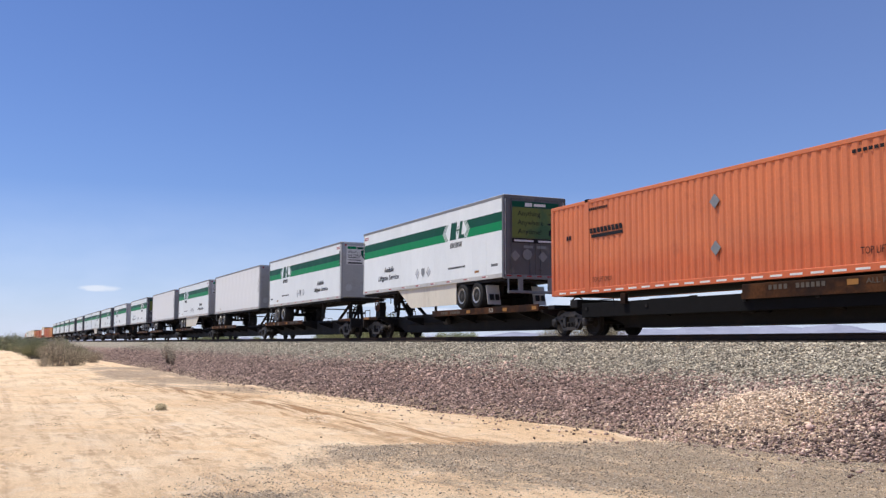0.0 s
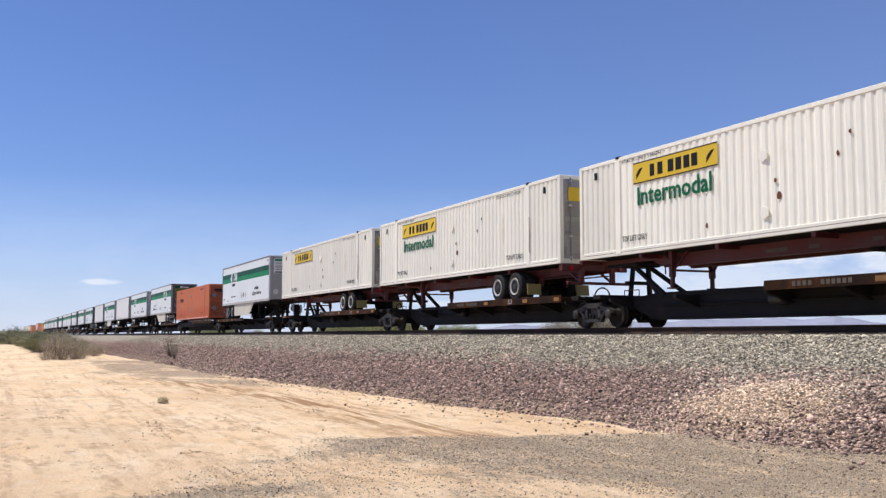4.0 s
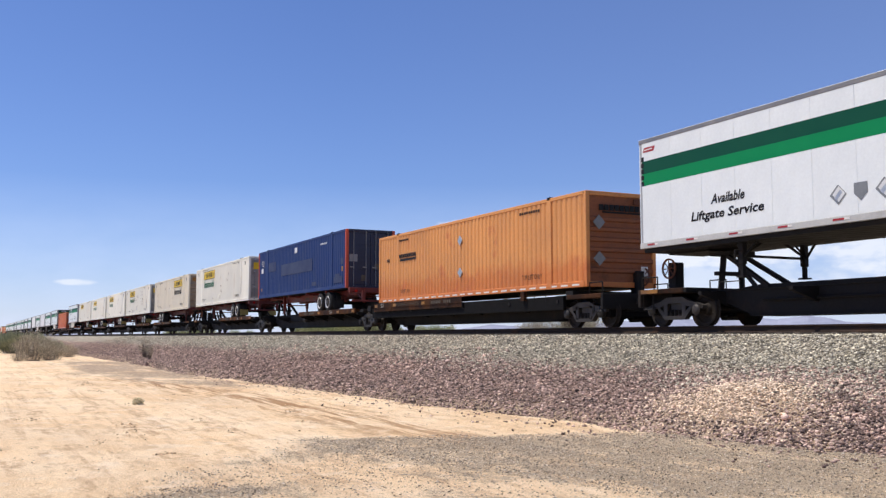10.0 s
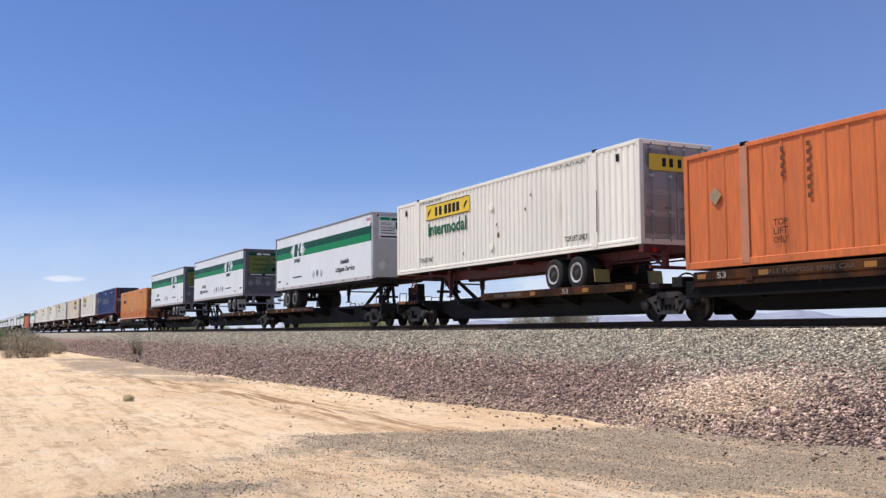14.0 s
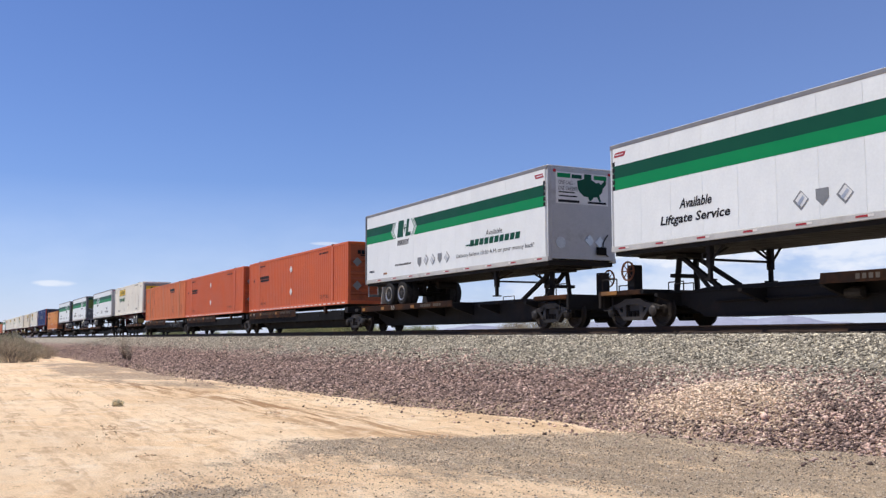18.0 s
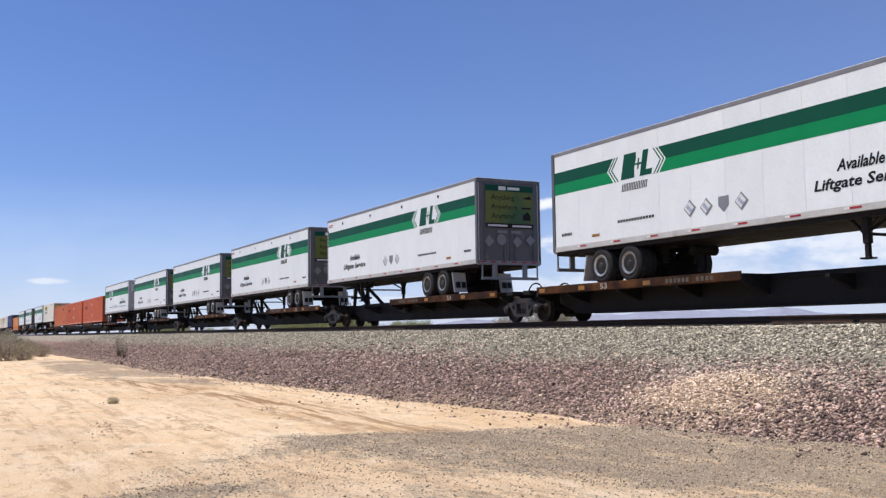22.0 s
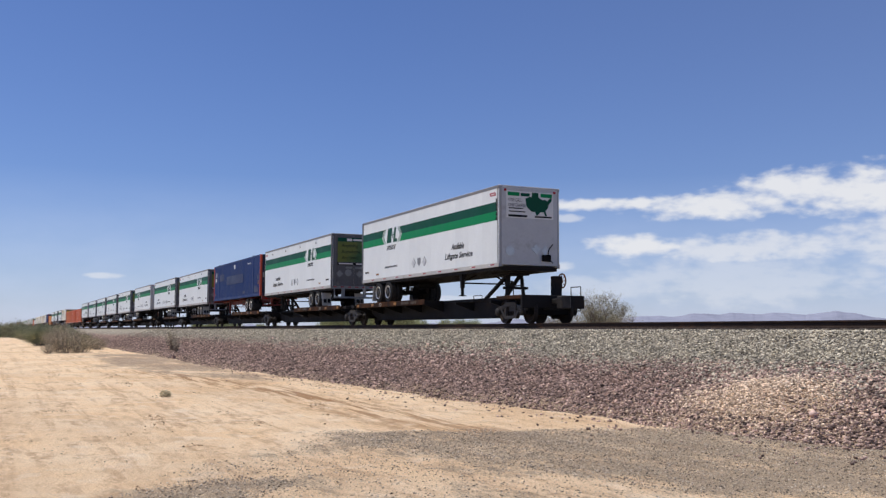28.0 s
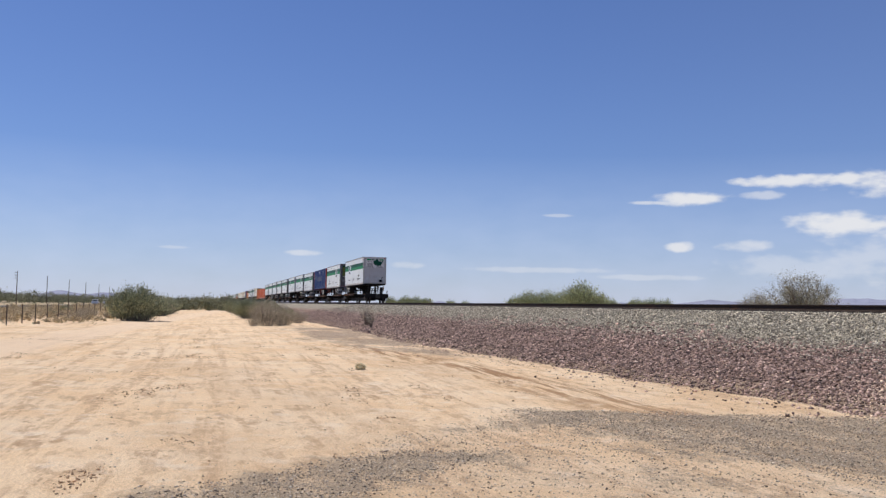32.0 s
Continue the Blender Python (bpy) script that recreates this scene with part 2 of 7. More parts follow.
M = {
    "white": shader("trailer_white_paint", (0.77, 0.8, 0.785), 0.42, vary=0.05, scale=0.9, fine=14, bump=0.03, dirt=(0.5, 0.48, 0.43), dirt_amount=0.25, each=0.03),
    "white_plain": shader("weathered_white_panel", (0.76, 0.76, 0.74), 0.5, vary=0.07, scale=0.8, fine=12, bump=0.03, dirt=(0.42, 0.38, 0.33), dirt_amount=0.4),
    "roof": shader("trailer_roof_sheet", (0.6, 0.61, 0.62), 0.5, 0.3, vary=0.08, scale=1.0),
    "alu": shader("aluminium_rail", (0.24, 0.23, 0.22), 0.5, 0.4, vary=0.14, scale=2.0, fine=30, dirt=(0.2, 0.17, 0.14), dirt_amount=0.35),
    "nose": shader("grey_front_panel", (0.38, 0.38, 0.38), 0.4, 0.15, vary=0.1, scale=1.2, dirt=(0.2, 0.18, 0.16), dirt_amount=0.5, each=0.3),
    "door_dark": shader("dark_rear_door", (0.1, 0.1, 0.105), 0.5, vary=0.15, scale=1.6, dirt=(0.3, 0.27, 0.23), dirt_amount=0.35),
    "green_dark": shader("dark_green_vinyl", (0.004, 0.07, 0.04), 0.5, spec=0.15, vary=0.08, scale=1.5, bump=0.0),
    "green": shader("bright_green_vinyl", (0.0, 0.22, 0.07), 0.5, spec=0.2, vary=0.07, scale=1.5, bump=0.0),
    "ink": shader("dark_grey_lettering", (0.015, 0.016, 0.018), 0.6, spec=0.15, vary=0.1, bump=0.0),
    "ink_green": shader("green_lettering", (0.006, 0.12, 0.05), 0.5, spec=0.2, vary=0.08, bump=0.0),
    "paper": shader("white_sticker", (0.7, 0.7, 0.68), 0.5, vary=0.06, bump=0.0),
    "silver": shader("bare_metal_placard", (0.5, 0.52, 0.53), 0.35, 0.7, vary=0.15, scale=6, dirt=(0.25, 0.2, 0.15), dirt_amount=0.3),
    "placard_grey": shader("grey_placard", (0.22, 0.23, 0.235), 0.5, 0.2, vary=0.12, scale=6),
    "poster": shader("faded_yellow_green_poster", (0.035, 0.11, 0.03), 0.5, vary=0.2, scale=0.8, alt=(0.11, 0.135, 0.02), bump=0.0),
    "yellow": shader("yellow_sign_vinyl", (0.74, 0.5, 0.02), 0.5, vary=0.07, scale=2.0, bump=0.02, dirt=(0.4, 0.25, 0.06), dirt_amount=0.25, each=0.12),
    "red_tape": shader("red_reflector", (0.34, 0.02, 0.022), 0.35, vary=0.08, bump=0.0),
    "white_tape": shader("white_reflector", (0.75, 0.72, 0.66), 0.35, vary=0.06, bump=0.0),
    "rubber": shader("tyre_rubber", spec=0.12, base=(0.03, 0.029, 0.028), rough=0.85, vary=0.25, scale=5, bump=0.25, dirt=(0.12, 0.1, 0.08), dirt_amount=0.3),
    "rim": shader("dusty_tan_wheel_rim", (0.56, 0.54, 0.5), 0.4, 0.2, vary=0.12, scale=8, dirt=(0.2, 0.15, 0.1), dirt_amount=0.3, each=0.25),
    "rim_grey": shader("grimy_grey_wheel_rim", (0.34, 0.33, 0.31), 0.35, 0.6, vary=0.2, scale=8, dirt=(0.05, 0.04, 0.035), dirt_amount=0.4, each=0.3),
    "hub": shader("dusty_axle_hub", (0.035, 0.032, 0.03), 0.6, 0.2, vary=0.2, scale=6, dirt=(0.07, 0.06, 0.05), dirt_amount=0.4, each=0.3),
    "steel_dark": shader("grimy_dark_steel", spec=0.25, base=(0.013, 0.0115, 0.011), rough=0.75, metal=0.1, vary=0.3, scale=1.4, fine=24, bump=0.2, dirt=(0.035, 0.022, 0.014), dirt_amount=0.5),
    "truck": shader("dusty_cast_steel", spec=0.4, base=(0.028, 0.024, 0.021), rough=0.55, metal=0.15, vary=0.3, scale=3.0, fine=30, bump=0.25, dirt=(0.075, 0.06, 0.047), dirt_amount=0.5, each=0.45),
    "wheel": shader("rail_wheel_steel", spec=0.12, base=(0.032, 0.026, 0.022), rough=0.6, metal=0.2, vary=0.2, scale=5, dirt=(0.06, 0.036, 0.022), dirt_amount=0.5),
    "tread": shader("polished_tread_steel", (0.5, 0.48, 0.46), 0.3, 0.9, vary=0.1, scale=5),
    "deck": shader("rusted_yellow_deck", spec=0.12, base=(0.03, 0.014, 0.008), rough=0.75, metal=0.1, vary=0.35, scale=1.1, fine=12, bump=0.2, dirt=(0.016, 0.011, 0.009), dirt_amount=0.65, dirt_scale=0.9, alt=(0.072, 0.029, 0.011), each=0.3),
    "deck_yellow": shader("chipped_yellow_paint", (0.3, 0.13, 0.02), 0.6, vary=0.2, scale=2, dirt=(0.1, 0.05, 0.02), dirt_amount=0.5),
    "orange": shader("orange_container_paint", (0.56, 0.125, 0.04), 0.55, fade=((0.6, 0.168, 0.062), 1.2, 1.75), vary=0.08, scale=0.7, fine=16, bump=0.03, dirt=(0.36, 0.09, 0.04), dirt_amount=0.3, each=0.06),
    "orange_faded": shader("faded_orange_container_paint", (0.6, 0.19, 0.045), 0.6, fade=((0.68, 0.29, 0.085), 1.1, 1.6), vary=0.1, scale=0.5, fine=14, bump=0.03, dirt=(0.5, 0.12, 0.04), dirt_amount=0.45),
    "cream": shader("cream_container_paint", (0.85, 0.82, 0.7), 0.55, vary=0.06, scale=0.7, fine=14, bump=0.03, dirt=(0.5, 0.37, 0.25), dirt_amount=0.36, dirt_scale=1.6, each=0.08, stretch=(1, 1, 0.16)),
    "orange_vivid": shader("vivid_orange_container_paint", (0.6, 0.115, 0.03), 0.55, vary=0.08, scale=0.7, fine=16, bump=0.03, dirt=(0.36, 0.08, 0.035), dirt_amount=0.3, each=0.06),
    "orange_sheet": shader("sheet_steel_orange_paint", (0.6, 0.15, 0.034), 0.55, vary=0.2, scale=0.9, fine=11, bump=0.12, dirt=(0.34, 0.1, 0.04), dirt_amount=0.5, dirt_scale=1.8, stretch=(1, 1, 0.14)),
    # end walls: soiled orange, with the shade of the end painted in too
    "orange_end": shader("soiled_shade_darkened_orange_end", (0.4, 0.095, 0.035), 0.65, vary=0.15, scale=1.2, fine=16, bump=0.05, dirt=(0.1, 0.04, 0.025), dirt_amount=0.5, each=0.1),
    "faded_end": shader("sooty_shade_darkened_orange_end", (0.26, 0.085, 0.03), 0.7, vary=0.18, scale=1.2, fine=16, bump=0.05, dirt=(0.06, 0.03, 0.02), dirt_amount=0.55),
    "skirt": shader("stained_cream_skirt", (0.7, 0.64, 0.52), 0.55, vary=0.08, scale=0.8, fine=14, bump=0.03, dirt=(0.42, 0.33, 0.23), dirt_amount=0.4, stretch=(1, 1, 0.3)),
    "post_tan": shader("bleached_tan_post", (0.5, 0.21, 0.11), 0.6, vary=0.12, scale=1.5, dirt=(0.2, 0.08, 0.04), dirt_amount=0.4),
    "placard_tan": shader("faded_tan_placard", (0.34, 0.24, 0.14), 0.6, vary=0.2, scale=5),
    "rail_white": shader("dull_white_rail", (0.5, 0.49, 0.46), 0.5, vary=0.1, scale=2.0, fine=20, dirt=(0.25, 0.21, 0.17), dirt_amount=0.4),
    "cream_dull": shader("dulled_cream_container_paint", (0.76, 0.69, 0.54), 0.6, vary=0.08, scale=0.7, fine=14, bump=0.03, dirt=(0.4, 0.28, 0.17), dirt_amount=0.45, dirt_scale=1.6, stretch=(1, 1, 0.16)),
    "blue": shader("navy_container_paint", (0.0115, 0.035, 0.138), 0.55, spec=0.3, vary=0.14, scale=0.8, fine=14, bump=0.04, dirt=(0.03, 0.05, 0.1), dirt_amount=0.4),
    "blue_patch": shader("painted_over_blue_patch", (0.007, 0.015, 0.066), 0.5, vary=0.15, scale=1.0, bump=0.02),
    "post_red": shader("red_corner_post", (0.5, 0.07, 0.03), 0.55, vary=0.15, scale=1.6, dirt=(0.2, 0.06, 0.04), dirt_amount=0.4),
    "chassis_red": shader("red_chassis_paint", (0.09, 0.012, 0.011), 0.6, vary=0.2, scale=1.4, bump=0.08, dirt=(0.08, 0.04, 0.03), dirt_amount=0.45),
    "chassis_bright": shader("orange_red_chassis_paint", (0.15, 0.02, 0.013), 0.6, vary=0.18, scale=1.4, bump=0.08, dirt=(0.12, 0.05, 0.03), dirt_amount=0.4),
    "door_grey": shader("grey_container_door", (0.33, 0.315, 0.29), 0.5, 0.1, vary=0.14, scale=1.2, dirt=(0.14, 0.09, 0.065), dirt_amount=0.6, each=0.3),
    "door_brown": shader("sooty_brown_end_wall", (0.3, 0.23, 0.16), 0.7, vary=0.2, scale=1.1, dirt=(0.05, 0.035, 0.03), dirt_amount=0.55),
    "door_navy": shader("dark_navy_door", (0.012, 0.018, 0.045), 0.5, vary=0.2, scale=1.2, dirt=(0.05, 0.05, 0.06), dirt_amount=0.4),
    "rust": shader("rust_scab", (0.13, 0.045, 0.02), 0.85, vary=0.3, scale=6, bump=0.2),
    "black_box": shader("black_fitting", spec=0.12, base=(0.007, 0.0065, 0.0065), rough=0.8, vary=0.15),
    "flap_yellow": shader("yellow_mudflap", (0.33, 0.26, 0.08), 0.7, vary=0.15, dirt=(0.2, 0.15, 0.08), dirt_amount=0.4),
    "rail": shader("rail_steel", spec=0.12, base=(0.05, 0.034, 0.026), rough=0.7, metal=0.4, vary=0.25, scale=2.0, dirt=(0.1, 0.05, 0.03), dirt_amount=0.5),
    "tie": shader("weathered_tie", (0.09, 0.07, 0.055), 0.9, vary=0.3, scale=4, bump=0.3),
    "ballast": shader("grey_ballast_stone", (0.25, 0.215, 0.16), 0.9, vary=0.3, scale=2.4, fine=60, bump=0.3, island=1.0, wide=0.6, alt=(0.54, 0.475, 0.36)),
    "scoria": shader("purple_brown_rock", (0.15, 0.092, 0.075), 0.92, vary=0.42, scale=2.4, fine=60, bump=0.3, island=1.0, wide=0.6, alt=(0.46, 0.32, 0.255)),
    "rubble": shader("pale_tan_rubble", (0.46, 0.325, 0.22), 0.92, vary=0.2, scale=8, fine=60, bump=0.3, island=1.0, alt=(0.82, 0.63, 0.46)),
    "pebble": shader("grey_brown_pebble", (0.26, 0.2, 0.14), 0.9, vary=0.2, scale=12, island=1.0, wide=0.5, alt=(0.54, 0.45, 0.34)),
    "clod": shader("brown_soil_clod", (0.42, 0.275, 0.16), 0.95, vary=0.2, scale=12, island=1.0, alt=(0.62, 0.43, 0.26)),
    "bark": shader("grey_brown_twig", (0.2, 0.165, 0.13), 0.9, vary=0.25, scale=6, island=0.6, alt=(0.2, 0.165, 0.13)),
    "leaf_olive": shader("olive_creosote_leaf", (0.23, 0.26, 0.145), 0.75, vary=0.25, scale=3, island=1.0, alt=(0.38, 0.385, 0.24), bump=0.0),
    "leaf_grey": shader("grey_green_twig_leaf", (0.3, 0.275, 0.185), 0.8, vary=0.2, scale=3, island=1.0, alt=(0.42, 0.385, 0.27), bump=0.0),
    "leaf_green": shader("green_palo_verde_leaf", (0.32, 0.35, 0.17), 0.75, vary=0.2, scale=3, island=1.0, alt=(0.47, 0.48, 0.26), bump=0.0),
    "leaf_dry": shader("dry_brush_leaf", (0.38, 0.33, 0.24), 0.85, vary=0.25, scale=3, island=1.0, alt=(0.52, 0.46, 0.34), bump=0.0),
    "leaf_straw": shader("dry_straw_grass", (0.4, 0.32, 0.19), 0.9, vary=0.2, scale=2, island=1.0, alt=(0.56, 0.46, 0.29), bump=0.0),
    "leaf_far": shader("dark_olive_scrub_leaf", (0.15, 0.165, 0.095), 0.8, vary=0.2, scale=0.2, island=1.0, alt=(0.25, 0.25, 0.15), bump=0.0),
    "leaf_weed": shader("pale_weed_leaf", (0.62, 0.55, 0.34), 0.8, vary=0.2, scale=6, island=1.0, alt=(0.66, 0.57, 0.38), bump=0.0),
    "pole": shader("weathered_pole_wood", (0.11, 0.085, 0.065), 0.9, vary=0.2, scale=4, bump=0.2),
    # blue-grey base colour carries the haze of distance
    "hill": shader("haze_tinted_hill_rock", (0.3, 0.31, 0.385), 1.0, vary=0.12, scale=0.004, fine=0.03, bump=0.0, spec=0.0),
    "car_white": shader("white_car_paint", (0.75, 0.75, 0.75), 0.3, vary=0.03, bump=0.0),
    "glass": shader("dark_tinted_glass", (0.012, 0.014, 0.016), 0.4, vary=0.05, bump=0.0),
    "lamp_red": shader("red_lamp_lens", (0.4, 0.01, 0.01), 0.2, vary=0.05, bump=0.0),
    "stencil": shader("faded_stencil_paint", (0.105, 0.088, 0.07), 0.7, spec=0.15, vary=0.2, scale=4, bump=0.0),
    "stencil_pale": shader("worn_white_stencil_paint", (0.34, 0.31, 0.27), 0.7, spec=0.15, vary=0.25, scale=5, bump=0.0),
    "graffiti": shader("faint_grey_spray_paint", (0.09, 0.087, 0.083), 0.7, vary=0.3, scale=3, bump=0.0),
}

# ---- building tools ----
class Shape:
    """Collects faces for one mesh."""

    def __init__(self):
        self.v, self.f = [], []

    def add(self, vs, fs):
        n = len(self.v)
        self.v += [tuple(v) for v in vs]
        self.f += [tuple(i + n for i in f) for f in fs]
        return self

    def box(self, x0, x1, y0, y1, z0, z1, c=0.0):
        lo, hi = (x0, y0, z0), (x1, y1, z1)
        if c <= 0:
            vs = [(hi[0] if i & 1 else lo[0], hi[1] if i & 2 else lo[1], hi[2] if i & 4 else lo[2]) for i in range(8)]
            return self.add(vs, [(0, 2, 3, 1), (4, 5, 7, 6), (0, 1, 5, 4), (2, 6, 7, 3), (0, 4, 6, 2), (1, 3, 7, 5)])
        vs, key = [], {}
        for a in range(3):
            for corner in range(8):
                p = []
                for k in range(3):
                    up = corner >> k & 1
                    inset = 0 if k == a else c
                    p.append(hi[k] - inset if up else lo[k] + inset)
                key[a, corner] = len(vs)
                vs.append(tuple(p))
        fs = []
        for a in range(3):
            b, d = (a + 1) % 3, (a + 2) % 3
            for s in (0, 1):
                q = [s << a | i << b | j << d for i, j in ((0, 0), (1, 0), (1, 1), (0, 1))]
                fs.append([key[a, w] for w in (q if s else q[::-1])])
            for i in (0, 1):
                for j in (0, 1):
                    e0, e1 = i << b | j << d, i << b | j << d | 1 << a
                    fs.append([key[b, e0], key[b, e1], key[d, e1], key[d, e0]])
        fs += [[key[0, w], key[1, w], key[2, w]] for w in range(8)]
        mid = Vector([(l + h) / 2 for l, h in zip(lo, hi)])
        out = []
        for f in fs:
            p = [Vector(vs[i]) for i in f]
            nrm = (p[1] - p[0]).cross(p[2] - p[0])
            out.append(f if nrm.dot(sum(p, Vector()) / len(p) - mid) > 0 else f[::-1])
        return self.add(vs, out)

    def prism(self, pts, axis, a, b):
        """A flat outline, pulled from a to b along an axis. Outline in the two other axes, in x, y, z order."""
        area = sum(p[0] * q[1] - q[0] * p[1] for p, q in zip(pts, pts[1:] + pts[:1]))
        if (area > 0) == (axis == "y"):
            pts = pts[::-1]
        n, k = len(pts), "xyz".index(axis)
        vs = [tuple(list(p[:k]) + [w] + list(p[k:])) for w in (a, b) for p in pts]
        lo, hi = tuple(range(n))[::-1], tuple(range(n, 2 * n))
        sides = [(i, (i + 1) % n, n + (i + 1) % n, n + i) for i in range(n)]
        if a > b:
            lo, hi, sides = lo[::-1], hi[::-1], [s[::-1] for s in sides]
        return self.add(vs, [lo, hi] + sides)

    def lathe(self, centre, axis, profile, n=20, caps=True):
        """profile: (along, radius) rows turned about the axis through centre."""
        k = "xyz".index(axis)
        u, w = (k + 1) % 3, (k + 2) % 3
        vs, fs = [], []
        for a, r in profile:
            for i in range(n):
                p = list(centre)
                p[k] += a
                p[u] += r * math.cos(2 * math.pi * i / n)
                p[w] += r * math.sin(2 * math.pi * i / n)
                vs.append(p)
        m = len(profile)
        for j in range(m - 1):
            for i in range(n):
                i2 = (i + 1) % n
                fs.append((j * n + i, j * n + i2, (j + 1) * n + i2, (j + 1) * n + i))
        if caps:
            fs += [tuple(range(n))[::-1], tuple(range((m - 1) * n, m * n))]
        return self.add(vs, fs)

    def rod(self, p, q, r, n=8):
        p, q = Vector(p), Vector(q)
        d = (q - p).normalized()
        u = d.orthogonal().normalized()
        w = d.cross(u)
        vs = [e + r * (math.cos(2 * math.pi * i / n) * u + math.sin(2 * math.pi * i / n) * w) for e in (p, q) for i in range(n)]
        return self.add(vs, [tuple(range(n))[::-1], tuple(range(n, 2 * n))] + [(i, (i + 1) % n, n + (i + 1) % n, n + i) for i in range(n)])

    def tube(self, pts, r, n=6):
        """A bent round bar through the points, in one piece."""
        pts = [Vector(p) for p in pts]
        vs, fs = [], []
        for i, p in enumerate(pts):
            d = (pts[min(i + 1, len(pts) - 1)] - pts[max(i - 1, 0)]).normalized()
            u = d.cross(Vector((0, 1, 0)) if abs(d.y) < 0.9 else Vector((1, 0, 0))).normalized()
            w = d.cross(u)
            vs += [p + r * (math.cos(2 * math.pi * k / n) * u + math.sin(2 * math.pi * k / n) * w) for k in range(n)]
        for i in range(len(pts) - 1):
            fs += [(i * n + k, i * n + (k + 1) % n, (i + 1) * n + (k + 1) % n, (i + 1) * n + k) for k in range(n)]
        return self.add(vs, fs + [tuple(range(n))[::-1], tuple(range(len(vs) - n, len(vs)))])

    def beam(self, p, q, w, h):
        """A straight bar of w x h from p to q."""
        p, q = Vector(p), Vector(q)
        d = (q - p).normalized()
        side = d.cross(Vector((0, 0, 1)))
        side = (side if side.length > 1e-3 else Vector((0, 1, 0))).normalized()
        up = side.cross(d)
        vs = [e + side * w / 2 * i + up * h / 2 * j for e in (p, q) for i, j in ((-1, -1), (1, -1), (1, 1), (-1, 1))]
        return self.add(vs, [(0, 3, 2, 1)[::-1], (4, 7, 6, 5)[::-1], (0, 1, 5, 4)[::-1], (1, 2, 6, 5)[::-1], (2, 3, 7, 6)[::-1], (3, 0, 4, 7)[::-1]])

    def mesh(self, name, material):
        me = bpy.data.meshes.new(name)
        me.from_pydata(self.v, [], self.f)
        me.materials.append(M[material] if isinstance(material, str) else material)
        return me


def part(name, shape, material, parent=None, label="", at=(0, 0, 0)):
    """One mesh object, under a thing or a part."""
    me = shape.mesh(name, material) if isinstance(shape, Shape) else shape
    ob = new(name, me)
    ob.parent = parent
    ob.location = at
    if label:
        tagged(ob, label)
    return ob


def thing(name, label, category, group="", at=(0, 0, 0)):
    ob = new(name)
    ob.empty_display_size = 0.3
    ob.location = at
    return tagged(ob, label, category, group)


def soup(name, verts, tris, material, parent=None):
    """A mesh of very many small pieces, from arrays."""
    me = bpy.data.meshes.new(name)
    k = tris.shape[1]
    me.vertices.add(len(verts))
    me.vertices.foreach_set("co", verts.astype(np.float32).ravel())
    me.loops.add(tris.size)
    me.loops.foreach_set("vertex_index", tris.astype(np.int32).ravel())
    me.polygons.add(len(tris))
    me.polygons.foreach_set("loop_start", np.arange(0, tris.size, k, dtype=np.int32))
    me.update(calc_edges=True)
    me.materials.append(M[material])
    ob = new(name, me)
    ob.parent = parent
    return ob


def ground_height(x, y):
    n = noise.noise
    near = max(0.0, 1 - math.hypot(x, y) / 160)
    h = 0.10 * n((x * 0.07, y * 0.11, 1.3)) + 0.05 * n((x * 0.3, y * 0.45, 4.1)) + 0.022 * n((x * 0.9, y * 1.6, 2.2)) + 0.014 * n((x * 1.9, y * 2.4, 6.2))
    # wheel ruts that run beside the line and bend towards the crossing
    bend = y - 6.6 - 0.10 * (x + 26) + 0.004 * (x + 26) ** 2
    rut = math.exp(-((bend - 0.8) / 0.22) ** 2) + math.exp(-((bend + 0.9) / 0.22) ** 2)
    way = y + 3.0 - 0.012 * (x + 20)
    rut2 = math.exp(-((way - 0.85) / 0.3) ** 2) + math.exp(-((way + 0.85) / 0.3) ** 2)
    h -= 0.05 * rut * max(0, 1 - abs(x + 26) / 18) + 0.035 * rut2
    return h * near - 0.02


TOE = ((-2200, 8.8), (-60, 8.6), (-38, 8.6), (-30, 8.9), (-18.9, 9.9), (-13.6, 10.3), (-11.2, 10.6), (-9, 11.0), (0, 11.2), (700, 11.2))


def toe_line(x):
    for (x0, y0), (x1, y1) in zip(TOE, TOE[1:]):
        if x <= x1:
            return y0 + (y1 - y0) * (x - x0) / (x1 - x0)
    return TOE[-1][1]


def bank_height(x, y):
    """The near slope of the embankment."""
    toe = toe_line(x) + 0.3 * noise.noise((x * 0.22, 3.0, 1.0)) + 0.12 * noise.noise((x * 0.9, 3.0, 1.0))
    if y > 15.4:
        z = 1.6
    elif y > 13.4:
        z = 0.93 + (y - 13.4) / 2.0 * 0.67
    else:
        s = (y - toe) / (13.4 - toe)
        z = -0.06 + 0.99 * max(s, -0.05) ** 0.9 if s > 0 else -0.06 + 0.4 * s
    z += 0.05 * noise.noise((x * 0.5, y * 0.7, 7.0)) * min(1, max(0, y - toe)) * (1 if y < 15 else 0.3)
    z += 0.30 * math.exp(-(((x + 12.4) / 1.5) ** 2 + ((y - 11.75) / 0.95) ** 2))
    return z


